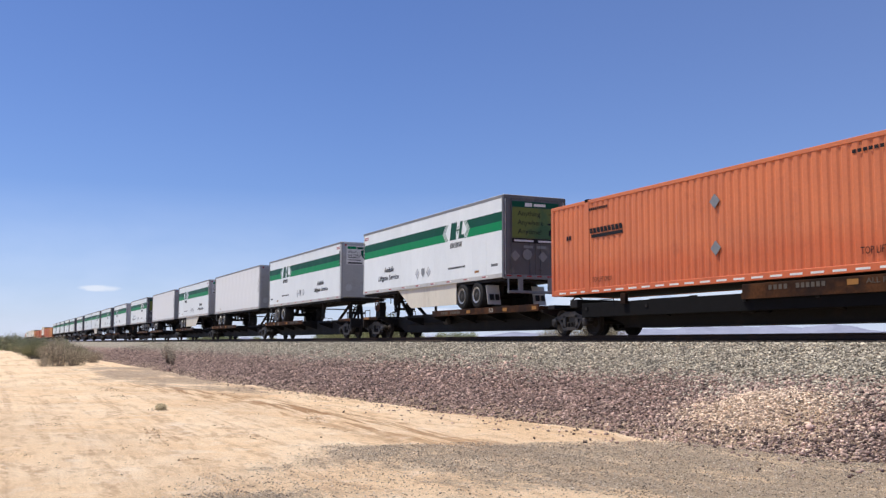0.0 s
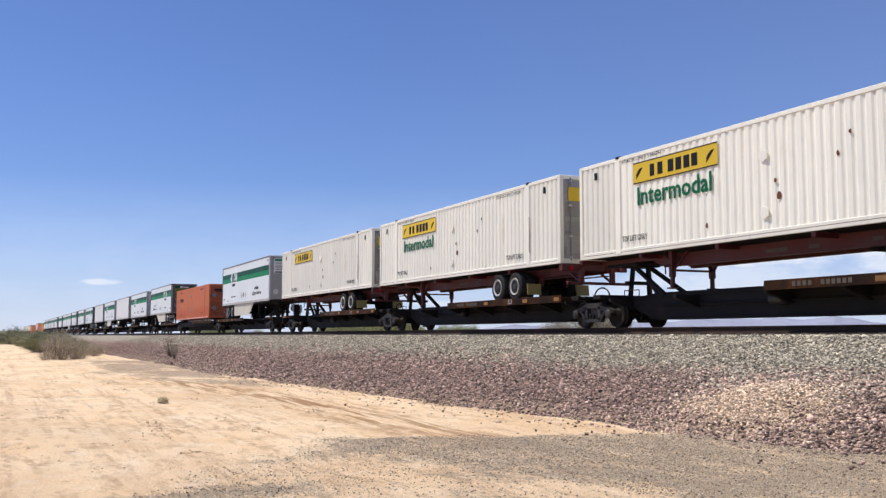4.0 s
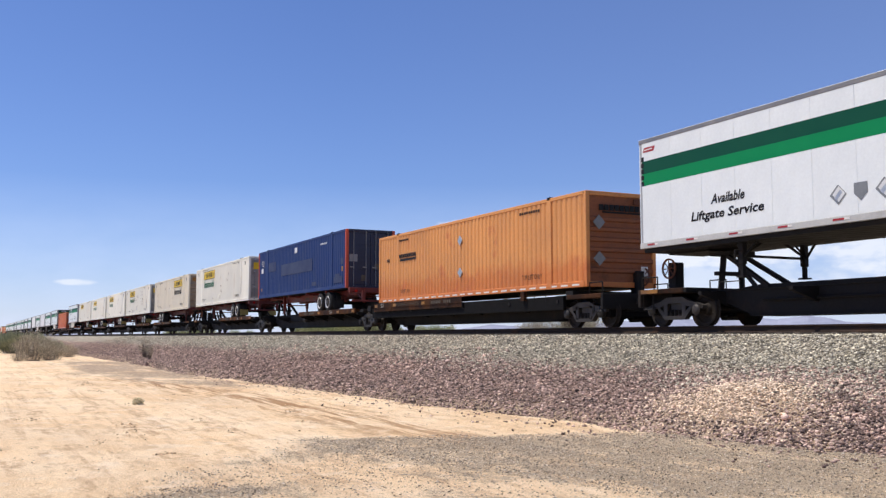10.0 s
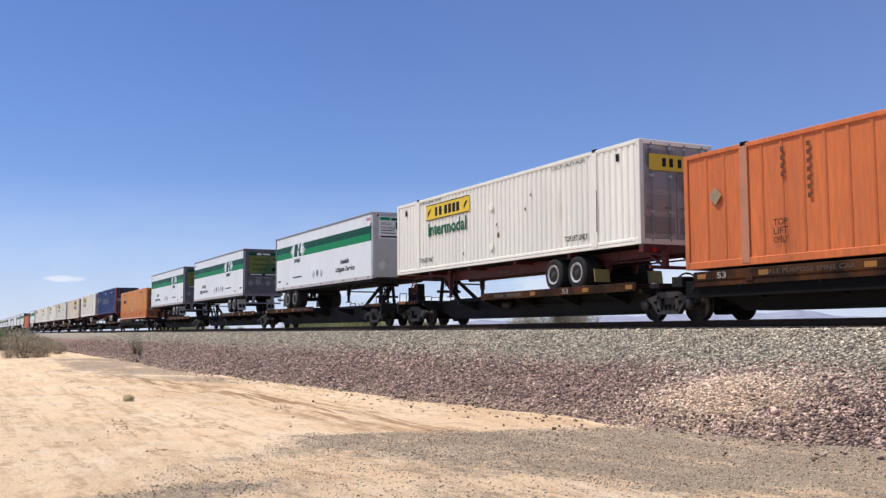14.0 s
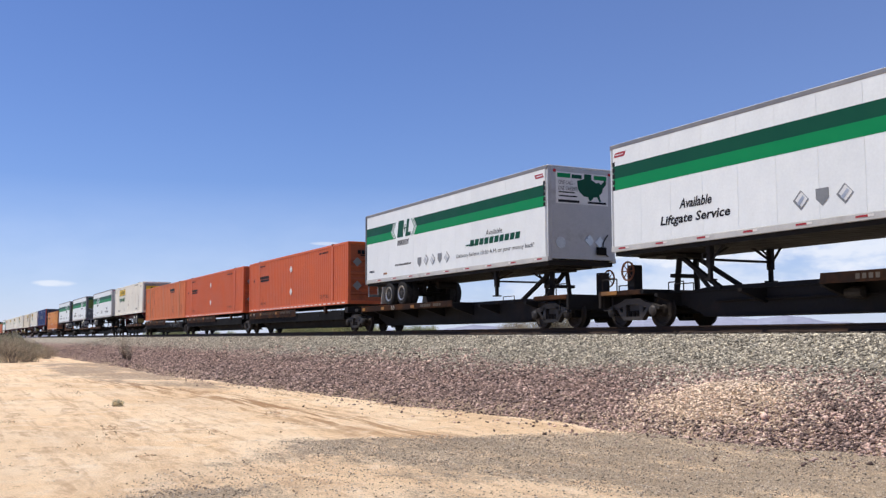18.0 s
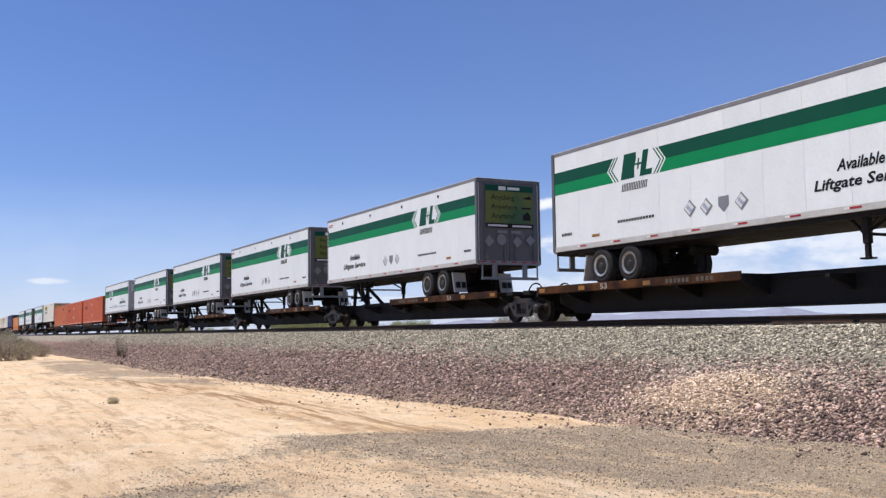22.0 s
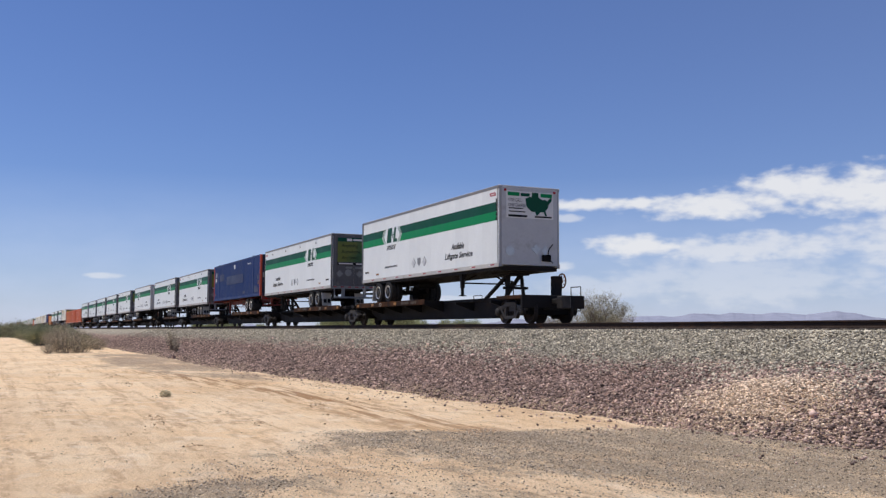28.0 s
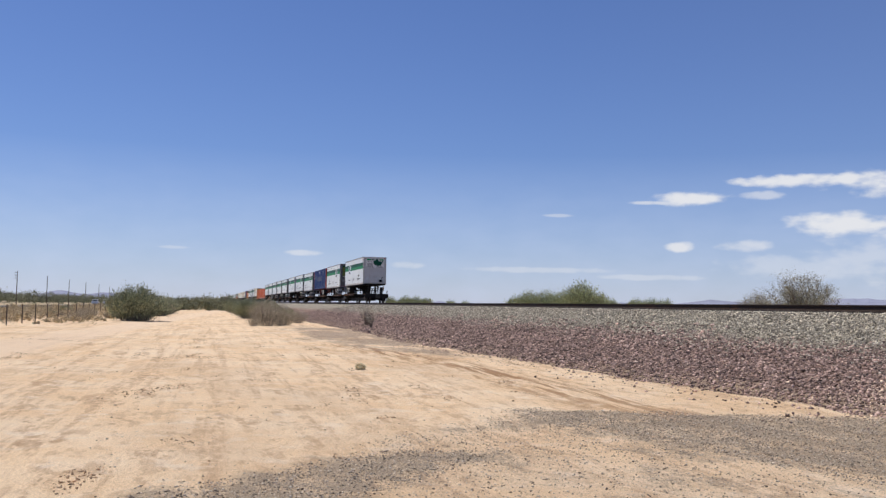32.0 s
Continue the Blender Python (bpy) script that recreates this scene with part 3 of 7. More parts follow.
def earth_material(kind):
    m = bpy.data.materials.new(kind)
    m.use_nodes = True
    nt = m.node_tree
    N, Lk = nt.nodes.new, nt.links.new
    bsdf = nt.nodes["Principled BSDF"]
    bsdf.inputs["Specular IOR Level"].default_value = 0.15
    bsdf.inputs["Roughness"].default_value = 0.95
    tc, sep = N("ShaderNodeTexCoord"), N("ShaderNodeSeparateXYZ")
    Lk(tc.outputs["Object"], sep.inputs[0])
    X, Y, Z = sep.outputs

    def calc(op, a, b=None, clamp=False):
        n = N("ShaderNodeMath")
        n.operation, n.use_clamp = op, clamp
        for i, v in enumerate((a, b)):
            if isinstance(v, (int, float)):
                n.inputs[i].default_value = v
            elif v is not None:
                Lk(v, n.inputs[i])
        return n.outputs[0]

    def noisy(s, d=5, stretch=(1, 1, 1), turn=0.0):
        mp, n = N("ShaderNodeMapping"), N("ShaderNodeTexNoise")
        mp.inputs["Scale"].default_value = stretch
        mp.inputs["Rotation"].default_value = (0, 0, turn)
        Lk(tc.outputs["Object"], mp.inputs[0])
        Lk(mp.outputs[0], n.inputs["Vector"])
        n.inputs["Scale"].default_value, n.inputs["Detail"].default_value, n.inputs["Roughness"].default_value = s, d, 0.62
        return n.outputs[0]

    def ramp(src, a, b, lo=0.0, hi=1.0):
        n = N("ShaderNodeMapRange")
        n.interpolation_type = "SMOOTHSTEP"
        n.inputs[1].default_value, n.inputs[2].default_value, n.inputs[3].default_value, n.inputs[4].default_value = a, b, lo, hi
        Lk(src, n.inputs[0])
        return n.outputs[0]

    def mixed(fac, a, b):
        n = N("ShaderNodeMix")
        n.data_type = "RGBA"
        for i, v in ((0, fac), (6, a), (7, b)):
            if isinstance(v, tuple):
                n.inputs[i].default_value = (*v, 1)
            elif isinstance(v, float):
                n.inputs[i].default_value = v
            else:
                Lk(v, n.inputs[i])
        return n.outputs[2]

    grain = noisy(55, 4)
    if kind == "desert_sand":
        patches, streaks = noisy(0.35, 6), noisy(1.3, 9, (0.35, 1.3, 1), radians(4))
        col = mixed(ramp(patches, 0.35, 0.66), (0.87, 0.61, 0.36), (0.92, 0.705, 0.47))
        # long wheel tracks towards the horizon, and others that swing to the crossing
        lanes = noisy(1.0, 6, (0.045, 1.9, 1), radians(1.5))
        swing = noisy(1.0, 7, (0.09, 2.3, 1), radians(-16))
        blots, speck = noisy(1.6, 10), noisy(7.0, 8, (0.6, 1.2, 1))
        col = mixed(calc("MULTIPLY", calc("MULTIPLY", ramp(lanes, 0.5, 0.6), ramp(speck, 0.3, 0.62)), 0.34), col, (0.6, 0.395, 0.23))
        col = mixed(calc("MULTIPLY", calc("MULTIPLY", ramp(swing, 0.53, 0.61), ramp(speck, 0.38, 0.56)), 0.6), col, (0.5, 0.31, 0.17))
        col = mixed(calc("MULTIPLY", calc("MULTIPLY", ramp(streaks, 0.54, 0.62), ramp(speck, 0.4, 0.58)), 0.7), col, (0.5, 0.31, 0.175))
        col = mixed(calc("MULTIPLY", ramp(calc("ADD", blots, calc("MULTIPLY", speck, 0.5)), 0.88, 0.96), 0.5), col, (0.45, 0.29, 0.17))
        col = mixed(calc("MULTIPLY", ramp(blots, 0.46, 0.34), 0.5), col, (0.93, 0.77, 0.58))
        flecks = noisy(2.6, 9, (0.45, 1.5, 1), radians(-7))
        col = mixed(calc("MULTIPLY", calc("MULTIPLY", ramp(flecks, 0.52, 0.62), ramp(X, -40.0, -16.0)), 0.5), col, (0.56, 0.37, 0.22))
        # broad waves of tone, and the smooth worn road that leads off
        col = mixed(calc("MULTIPLY", ramp(noisy(0.16, 5, (0.6, 1.5, 1), radians(-9)), 0.48, 0.64), 0.36), col, (0.64, 0.43, 0.25))
        way = calc("SUBTRACT", Y, calc("MULTIPLY", calc("ADD", X, 150.0), -0.058))
        worn = calc("MULTIPLY", ramp(calc("ABSOLUTE", calc("ADD", way, calc("MULTIPLY", calc("SUBTRACT", patches, 0.5), 2.0))), 1.9, 0.9), ramp(X, -15.0, -32.0))
        col = mixed(calc("MULTIPLY", worn, 0.72), col, (0.86, 0.645, 0.44))
        ridges = noisy(3.2, 6, (0.1, 1.6, 1), radians(-3))
        # rusty soil churned up along the wheel ruts below the bank
        bx = calc("ADD", X, 26.0)
        bend = calc("SUBTRACT", calc("ADD", calc("SUBTRACT", Y, 6.6), calc("MULTIPLY", calc("MULTIPLY", bx, bx), 0.004)), calc("MULTIPLY", bx, 0.1))
        band = ramp(calc("ABSOLUTE", calc("ADD", bend, calc("MULTIPLY", calc("SUBTRACT", blots, 0.5), 2.0))), 1.3, 0.2)
        band = calc("MULTIPLY", calc("MULTIPLY", band, ramp(calc("ABSOLUTE", bx), 20.0, 6.0)), ramp(ridges, 0.46, 0.56))
        col = mixed(calc("MULTIPLY", band, 0.85), col, (0.36, 0.19, 0.085))
        # crusted grey apron along the toe of the bank
        ex, ey = calc("DIVIDE", calc("ADD", X, 50.0), 22.0), calc("DIVIDE", calc("SUBTRACT", Y, 7.2), 3.2)
        apron = calc("SUBTRACT", 1.0, calc("ADD", calc("MULTIPLY", ex, ex), calc("MULTIPLY", ey, ey)))
        apron = ramp(calc("ADD", apron, calc("MULTIPLY", calc("SUBTRACT", noisy(0.4, 8, (0.5, 1.4, 1)), 0.5), 4.5)), 0.0, 0.8)
        col = mixed(calc("MULTIPLY", apron, ramp(speck, 0.3, 0.6, 0.45, 0.85)), col, (0.3, 0.22, 0.16))
        # gravel of the crossing in front of the camera
        wob = calc("MULTIPLY", calc("SUBTRACT", noisy(1.4, 8), 0.5), 1.5)
        edge_a = calc("ADD", calc("MULTIPLY", calc("ADD", X, 13.2), 0.625), calc("MULTIPLY", calc("SUBTRACT", Y, 3.45), 0.78))
        edge_b = calc("SUBTRACT", calc("MULTIPLY", calc("ADD", X, 15.4), 0.894), calc("MULTIPLY", calc("SUBTRACT", Y, 5.9), 0.447))
        rim_far = calc("MINIMUM", calc("ADD", X, 15.2), edge_b)
        inside = calc("ADD", calc("MINIMUM", edge_a, rim_far), wob)
        heavy_1 = calc("MULTIPLY", ramp(calc("ADD", calc("SUBTRACT", 1.5, edge_a), wob), -0.3, 0.5), ramp(calc("ADD", calc("ADD", X, 10.9), wob), -0.1, 0.5))
        heavy_2 = calc("MULTIPLY", ramp(calc("ADD", calc("SUBTRACT", 0.5, rim_far), calc("MULTIPLY", wob, 0.8)), -0.4, 0.5), ramp(calc("ADD", Y, wob), 4.2, 5.6))
        heavy_3 = ramp(calc("ADD", calc("SUBTRACT", calc("SUBTRACT", Y, 5.6), calc("MULTIPLY", calc("ADD", X, 11.0), 0.25)), calc("MULTIPLY", wob, 2.0)), -0.6, 0.9)
        heavy = calc("MAXIMUM", calc("MAXIMUM", heavy_1, heavy_2), heavy_3)
        fine = noisy(34, 6)
        cover = calc("ADD", calc("MULTIPLY", heavy, 0.24), calc("SUBTRACT", noisy(0.9, 7, (0.7, 1.5, 1)), 0.63))
        cover = ramp(calc("ADD", calc("ADD", cover, calc("MULTIPLY", calc("SUBTRACT", fine, 0.5), 0.9)), calc("MULTIPLY", calc("SUBTRACT", speck, 0.5), 0.5)), -0.16, 0.14)
        dark = calc("MULTIPLY", ramp(inside, -0.15, 0.35), cover)
        stone = mixed(ramp(noisy(60, 5), 0.35, 0.65), (0.2, 0.152, 0.105), (0.46, 0.365, 0.26))
        col = mixed(calc("MULTIPLY", ramp(inside, -0.3, 0.8), 0.3), col, (0.66, 0.46, 0.29))
        col = mixed(calc("MULTIPLY", dark, 0.82), col, stone)
        # far off, scrubby soil between the bushes
        far = ramp(calc("ABSOLUTE", Y), 13.0, 24.0)
        col = mixed(calc("MULTIPLY", far, 0.7), col, mixed(ramp(noisy(0.09, 5), 0.4, 0.6), (0.42, 0.33, 0.22), (0.26, 0.23, 0.13)))
        strength = 0.8
    else:
        edge = calc("ADD", Z, calc("MULTIPLY", calc("SUBTRACT", noisy(0.9, 6), 0.5), 0.55))
        cells = noisy(9, 6)
        grey = mixed(ramp(cells, 0.3, 0.7), (0.18, 0.155, 0.12), (0.46, 0.405, 0.315))
        purple = mixed(ramp(cells, 0.3, 0.7), (0.105, 0.064, 0.051), (0.42, 0.285, 0.225))
        col = mixed(ramp(edge, 0.7, 1.12), purple, grey)
        dust = calc("MULTIPLY", ramp(calc("SUBTRACT", 0.22, edge), 0.0, 0.2), 0.8)
        col = mixed(dust, col, (0.5, 0.37, 0.24))
        ex, ey = calc("DIVIDE", calc("ADD", X, 12.4), 1.9), calc("DIVIDE", calc("SUBTRACT", Y, 11.6), 1.2)
        heap = calc("SUBTRACT", 1.0, calc("ADD", calc("MULTIPLY", ex, ex), calc("MULTIPLY", ey, ey)))
        heap = ramp(calc("ADD", heap, calc("MULTIPLY", calc("SUBTRACT", noisy(1.7, 8), 0.5), 3.4)), -0.1, 0.7)
        col = mixed(heap, col, mixed(ramp(cells, 0.35, 0.65), (0.42, 0.29, 0.18), (0.76, 0.57, 0.39)))
        strength = 0.9
    tone = N("ShaderNodeVectorMath")
    tone.operation = "SCALE"
    Lk(col, tone.inputs[0])
    Lk(ramp(grain, 0.25, 0.75, 0.8, 1.2), tone.inputs["Scale"])
    Lk(tone.outputs[0], bsdf.inputs["Base Color"])
    b = N("ShaderNodeBump")
    b.inputs["Strength"].default_value, b.inputs["Distance"].default_value = strength, 0.04
    Lk(calc("ADD", grain, calc("MULTIPLY", noisy(7, 8), 2.6)), b.inputs["Height"])
    Lk(b.outputs[0], bsdf.inputs["Normal"])
    return m


M["sand"], M["bank"] = earth_material("desert_sand"), earth_material("embankment_stone")

# ---- ground, bank and track ----
def spread(*spans):
    out = []
    for a, b, step in spans:
        out += list(np.arange(a, b, step))
    return out + [spans[-1][1]]


def sheet(name, xs, ys, height, material, label):
    verts = np.array([(x, y, height(x, y)) for x in xs for y in ys])
    nx, ny = len(xs), len(ys)
    i, j = np.meshgrid(np.arange(nx - 1), np.arange(ny - 1), indexing="ij")
    a = (i * ny + j).ravel()
    ob = soup(name, verts, np.stack([a, a + ny, a + ny + 1, a + 1], 1), material)
    ob.data.shade_smooth()
    return tagged(ob, label, "ground", kind="structure")


sheet("ground", spread((-4000, -1000, 300), (-1000, -200, 40), (-200, -80, 4), (-80, -44, 0.8), (-44, -4, 0.2), (-4, 20, 1.5), (20, 200, 30), (200, 4000, 380)),
      spread((-4000, -1000, 300), (-1000, -200, 40), (-200, -30, 6), (-30, -8, 1.0), (-8, 13, 0.2), (13, 60, 4), (60, 200, 20), (200, 1000, 80), (1000, 4000, 300)),
      ground_height, "sand", "pale tan desert sand with wheel ruts and grey gravel")

TRACK_Y, RAIL_Z = 17.8, 1.85


def bank_sheet(x, y):
    if y > 20.2:
        return 1.6 - min(1.68, (y - 20.2) * 0.4)
    return bank_height(x, y) if y < 15.4 else 1.6 + 0.02 * noise.noise((x * 2, y * 2, 0))


sheet("embankment", spread((-2200, -400, 60), (-400, -120, 6), (-120, -60, 1.0), (-60, -3, 0.22), (-3, 40, 1.5), (40, 700, 30)),
      spread((8.0, 15.8, 0.17), (15.8, 20.2, 0.8), (20.2, 25.0, 0.6)), bank_sheet, "bank", "railway bank of grey ballast over purple-brown rock")

track = thing("railway_track", "single track of rusty steel rails on ballast", "track")
tagged(track, kind="structure")
for side in (-1, 1):
    head = [(-0.037, 0), (-0.037, -0.035), (-0.009, -0.05), (-0.009, -0.14), (-0.07, -0.16), (-0.07, -0.175),
            (0.07, -0.175), (0.07, -0.16), (0.009, -0.14), (0.009, -0.05), (0.037, -0.035), (0.037, 0)]
    part("rail", Shape().prism([(TRACK_Y + side * 0.755 + a, RAIL_Z + b) for a, b in head], "x", -2200, 700), "rail", track)
ties = Shape()
for k in range(420):
    x = -205 + 0.52 * k
    ties.box(x - 0.11, x + 0.11, TRACK_Y - 1.3, TRACK_Y + 1.3, RAIL_Z - 0.36, RAIL_Z - 0.178, 0.012)
tagged(part("sleepers", ties, "tie", track), kind="stuff")


def stones(name, count, pick, height, size, material, label, flat=0.7, seed=3):
    """Loose broken stones, half sunk in the surface."""
    rng = np.random.default_rng(seed)
    pts = []
    while len(pts) < count:
        p = pick(rng)
        if p:
            pts.append((p[0], p[1], height(p[0], p[1])))
    pts = np.array(pts)
    n = len(pts)
    base = np.array([(1, 0, 0), (-1, 0, 0), (0, 1, 0), (0, -1, 0), (0, 0, 1), (0, 0, -1)], float)
    tris = np.array([(0, 2, 4), (2, 1, 4), (1, 3, 4), (3, 0, 4), (2, 0, 5), (1, 2, 5), (3, 1, 5), (0, 3, 5)])
    v = base[None] + rng.normal(0, 0.26, (n, 6, 3))
    turn = np.linalg.qr(rng.normal(0, 1, (n, 3, 3)))[0]
    turn *= np.sign(np.linalg.det(turn))[:, None, None]
    v = np.einsum("nij,nkj->nki", turn, v * rng.uniform(0.65, 1.35, (n, 1, 3)))
    r = size(rng, n)
    v = v * r[:, None, None] * np.array((1, 1, flat)) + pts[:, None] + np.array((0, 0, 0.3)) * r[:, None, None]
    f = tris[None] + 6 * np.arange(n)[:, None, None]
    return tagged(soup(name, v.reshape(-1, 3), f.reshape(-1, 3), material), label, "stones", kind="stuff")


def along(rng, near=7.5, far=110.0):
    return -near * (far / near) ** rng.random()


def pick_ballast(rng):
    x, y = along(rng), rng.uniform(11.6, 16.6)
    edge = 13.35 + 1.0 * noise.noise((x * 0.5, y * 0.6, 9.0)) + rng.normal(0, 0.38) - (1.0 if rng.random() < 0.1 else 0.0)
    return (x, y) if y > edge else None


def pick_scoria(rng):
    x = along(rng)
    y = rng.uniform(toe_line(x) - 0.3, 13.7)
    if math.exp(-(((x + 12.4) / 1.6) ** 2 + ((y - 11.6) / 0.95) ** 2)) * (1 + 0.9 * noise.noise((x * 1.6, y * 1.9, 4.0))) > rng.uniform(0.2, 0.7):
        return None
    return (x, y) if y < 13.3 + 0.8 * noise.noise((x * 0.5, y, 9.0)) + rng.normal(0, 0.3) else None


def pick_rubble(rng):
    x, y = rng.normal(-12.4, 1.1), rng.normal(11.55, 0.68)
    if noise.noise((x * 1.6, y * 1.9, 4.0)) < rng.uniform(-0.9, 0.25):
        return None
    return (x, y) if y > toe_line(x) - 0.5 else None


def gravel_inside(x, y):
    a = 0.625 * (x + 13.2) + 0.78 * (y - 3.45)
    b = min(x + 15.2, 0.894 * (x + 15.4) - 0.447 * (y - 5.9))
    heavy = (0 < a < 1.5 and x > -10.9) or (b < 0.45 and y > 4.9) or y - 5.6 > 0.25 * (x + 11)
    return min(a, b), heavy


def pick_pebble(rng):
    x, y = -4.6 - 11.4 * rng.random() ** 0.8, rng.uniform(-1.5, 11.4)
    inside, heavy = gravel_inside(x, y)
    inside += 0.5 * noise.noise((x * 1.4, y * 1.4, 2.0)) + rng.normal(0, 0.12)
    return (x, y) if (inside > 0 and (heavy or rng.random() < 0.33)) or rng.random() < 0.012 else None


def pick_clod(rng):
    x = along(rng, 8.0, 46.0)
    y = rng.uniform(-9, 9.5)
    track = 0.7 * noise.noise((x * 0.25, y * 1.3, 5.0)) + 0.8 * noise.noise((x * 0.8, y * 1.2, 3.0))
    return (x, y) if track > rng.uniform(0.3, 0.75) and gravel_inside(x, y)[0] < 0.2 and y < toe_line(x) else None


def pick_scatter(rng):
    x = along(rng, 8, 40)
    y = toe_line(x) - abs(rng.normal(0, 0.9))
    return (x, y)


stones("ballast_stones", 92000, pick_ballast, bank_height, lambda r, n: r.uniform(0.015, 0.036, n), "ballast", "loose grey crushed ballast stones")
stones("bank_rocks", 105000, pick_scoria, bank_height, lambda r, n: 0.011 + 0.031 * r.random(n) ** 2.5, "scoria", "loose purple-brown broken rock on the bank", seed=4)
stones("bank_rocks", 1100, pick_scoria, bank_height, lambda r, n: 0.025 + 0.045 * r.random(n) ** 3, "scoria", "larger dark broken rocks lying on the bank", seed=14)
stones("bank_rocks", 2200, pick_scoria, bank_height, lambda r, n: 0.012 + 0.03 * r.random(n) ** 2, "rubble", "pale tan stones scattered over the purple bank", seed=15)


def pick_distant(rng):
    x = along(rng, 24.0, 120.0)
    y = rng.uniform(toe_line(x) - 0.2, 14.2)
    return (x, y) if noise.noise((x * 0.4, y * 0.9, 12.0)) > rng.uniform(-0.5, 0.5) else None


stones("bank_rocks", 12000, pick_distant, bank_height, lambda r, n: 0.018 + 0.045 * r.random(n) ** 2.5, "scoria", "coarse purple-brown rocks in loose clusters", seed=17)
stones("rubble_heap", 14000, pick_rubble, bank_height, lambda r, n: 0.008 + 0.026 * r.random(n) ** 2.4, "rubble", "heap of pale tan broken stone", seed=5)
stones("gravel", 60000, pick_pebble, ground_height, lambda r, n: 0.004 + 0.011 * r.random(n) ** 3, "pebble", "fine brown-grey gravel strewn on sand", seed=6)
stones("soil_clods", 8000, pick_clod, ground_height, lambda r, n: 0.004 + 0.018 * r.random(n) ** 3, "clod", "small brown soil clods along wheel tracks", seed=8)
stones("strewn_stones", 700, pick_scatter, ground_height, lambda r, n: 0.01 + 0.035 * r.random(n) ** 3, "scoria", "purple stones strewn on the sand below the bank", seed=7)

# ---- lettering and flat markings ----
TEXTS = {}


def letters(body, width, height, lean=0.0, bold=0.0):
    """Mesh of a line of text in the built-in font, centred, in its own x, y plane."""
    key = (body, width, height, lean, bold)
    if key not in TEXTS:
        cu = bpy.data.curves.new("lettering", "FONT")
        cu.body, cu.resolution_u, cu.fill_mode, cu.offset = body, 2, "FRONT", bold
        ob = new("lettering", cu)
        me = bpy.data.meshes.new_from_object(ob.evaluated_get(bpy.context.evaluated_depsgraph_get()))
        bpy.data.objects.remove(ob)
        co = np.array([v.co for v in me.vertices])
        lo, hi = co.min(0), co.max(0)
        co = (co - (lo + hi) / 2) / np.maximum(hi - lo, 1e-6) * (width, height, 0)
        co[:, 0] += co[:, 1] * lean
        me.vertices.foreach_set("co", co.astype(np.float32).ravel())
        me.update()
        me.name = "lettering"
        TEXTS[key] = me
    return TEXTS[key]


def wall_text(parent, body, x, z, w, h, material, face, y=1.31, lean=0.0, name="lettering", bold=0.0):
    """Lettering on a long side (face -1 or 1)."""
    me = letters(body, w, h, lean, bold).copy()
    me.materials.append(M[material])
    ob = stuff(part(name, me, material, parent, at=(x, face * y, z)))
    ob.rotation_euler = (radians(90), 0, 0 if face < 0 else radians(180))
    return ob


def end_text(parent, body, y, z, w, h, material, x, way, lean=0.0):
    """Lettering on an end wall: way 1 looks along +x, -1 along -x."""
    me = letters(body, w, h, lean).copy()
    me.materials.append(M[material])
    ob = stuff(part("lettering", me, material, parent, at=(x, y, z)))
    ob.rotation_euler = (radians(90), 0, radians(90 * way))
    return ob


def flat(parent, name, outlines, material, face, y=1.31, label="", thick=0.004):
    """Thin vinyl or paint shapes on a long side, outlines in x and z; reading direction follows the face."""
    s = Shape()
    for pts in outlines:
        s.prism(pts, "y", face * (y - thick), face * y)
    return part(name, s, material, parent, label)


def stuff(ob):
    return tagged(ob, kind="stuff")


def quad(x0, x1, z0, z1, lean=0.0):
    return [(x0, z0), (x1, z0), (x1 + lean, z1), (x0 + lean, z1)]


def flats(parent, name, outlines, material, face, y=1.31, thick=0.004):
    """The same for several, each a part of its own."""
    return [flat(parent, name, [pts], material, face, y, "", thick) for pts in outlines]


def bars(x0, x1, z0, z1, n, gap=0.3, lean=0.0):
    w = (x1 - x0) / n
    return [quad(x0 + i * w, x0 + (i + 1 - gap) * w, z0, z1, lean) for i in range(n)]


def diamond(x, z, r, n=4):
    return [(x + r * math.cos(math.pi * (0.5 + 2 * i / n)), z + r * math.sin(math.pi * (0.5 + 2 * i / n))) for i in range(n)]


# ---- wheels ----
def road_wheel(parent, x, y, z, out, far=False, rim="rim"):
    """A pair of trailer tyres on one hub, the dished rim towards out (-1 or 1)."""
    tyre = part("tyre", Shape().lathe((0, 0, 0), "y", [(-0.29, 0.3), (-0.3, 0.42), (-0.26, 0.49), (-0.06, 0.5), (-0.02, 0.46), (0.02, 0.46), (0.06, 0.5), (0.26, 0.49), (0.3, 0.42), (0.29, 0.3)], 28),
                "rubber", parent, at=(x, y, z))
    if far:
        return tyre
    s = out
    part("rim", Shape().lathe((0, s * 0.2, 0), "y", [(s * 0.09, 0.31), (s * 0.118, 0.3), (s * 0.114, 0.287), (s * 0.095, 0.25), (s * 0.075, 0.205), (s * 0.0, 0.195)], 22, False), rim, tyre)
    part("hub", Shape().lathe((0, s * 0.2, 0), "y", [(s * -0.06, 0.2), (s * 0.03, 0.198), (s * 0.035, 0.13), (s * 0.06, 0.12), (s * 0.1, 0.085), (s * 0.11, 0.02)], 14), "hub", tyre)
    return tyre


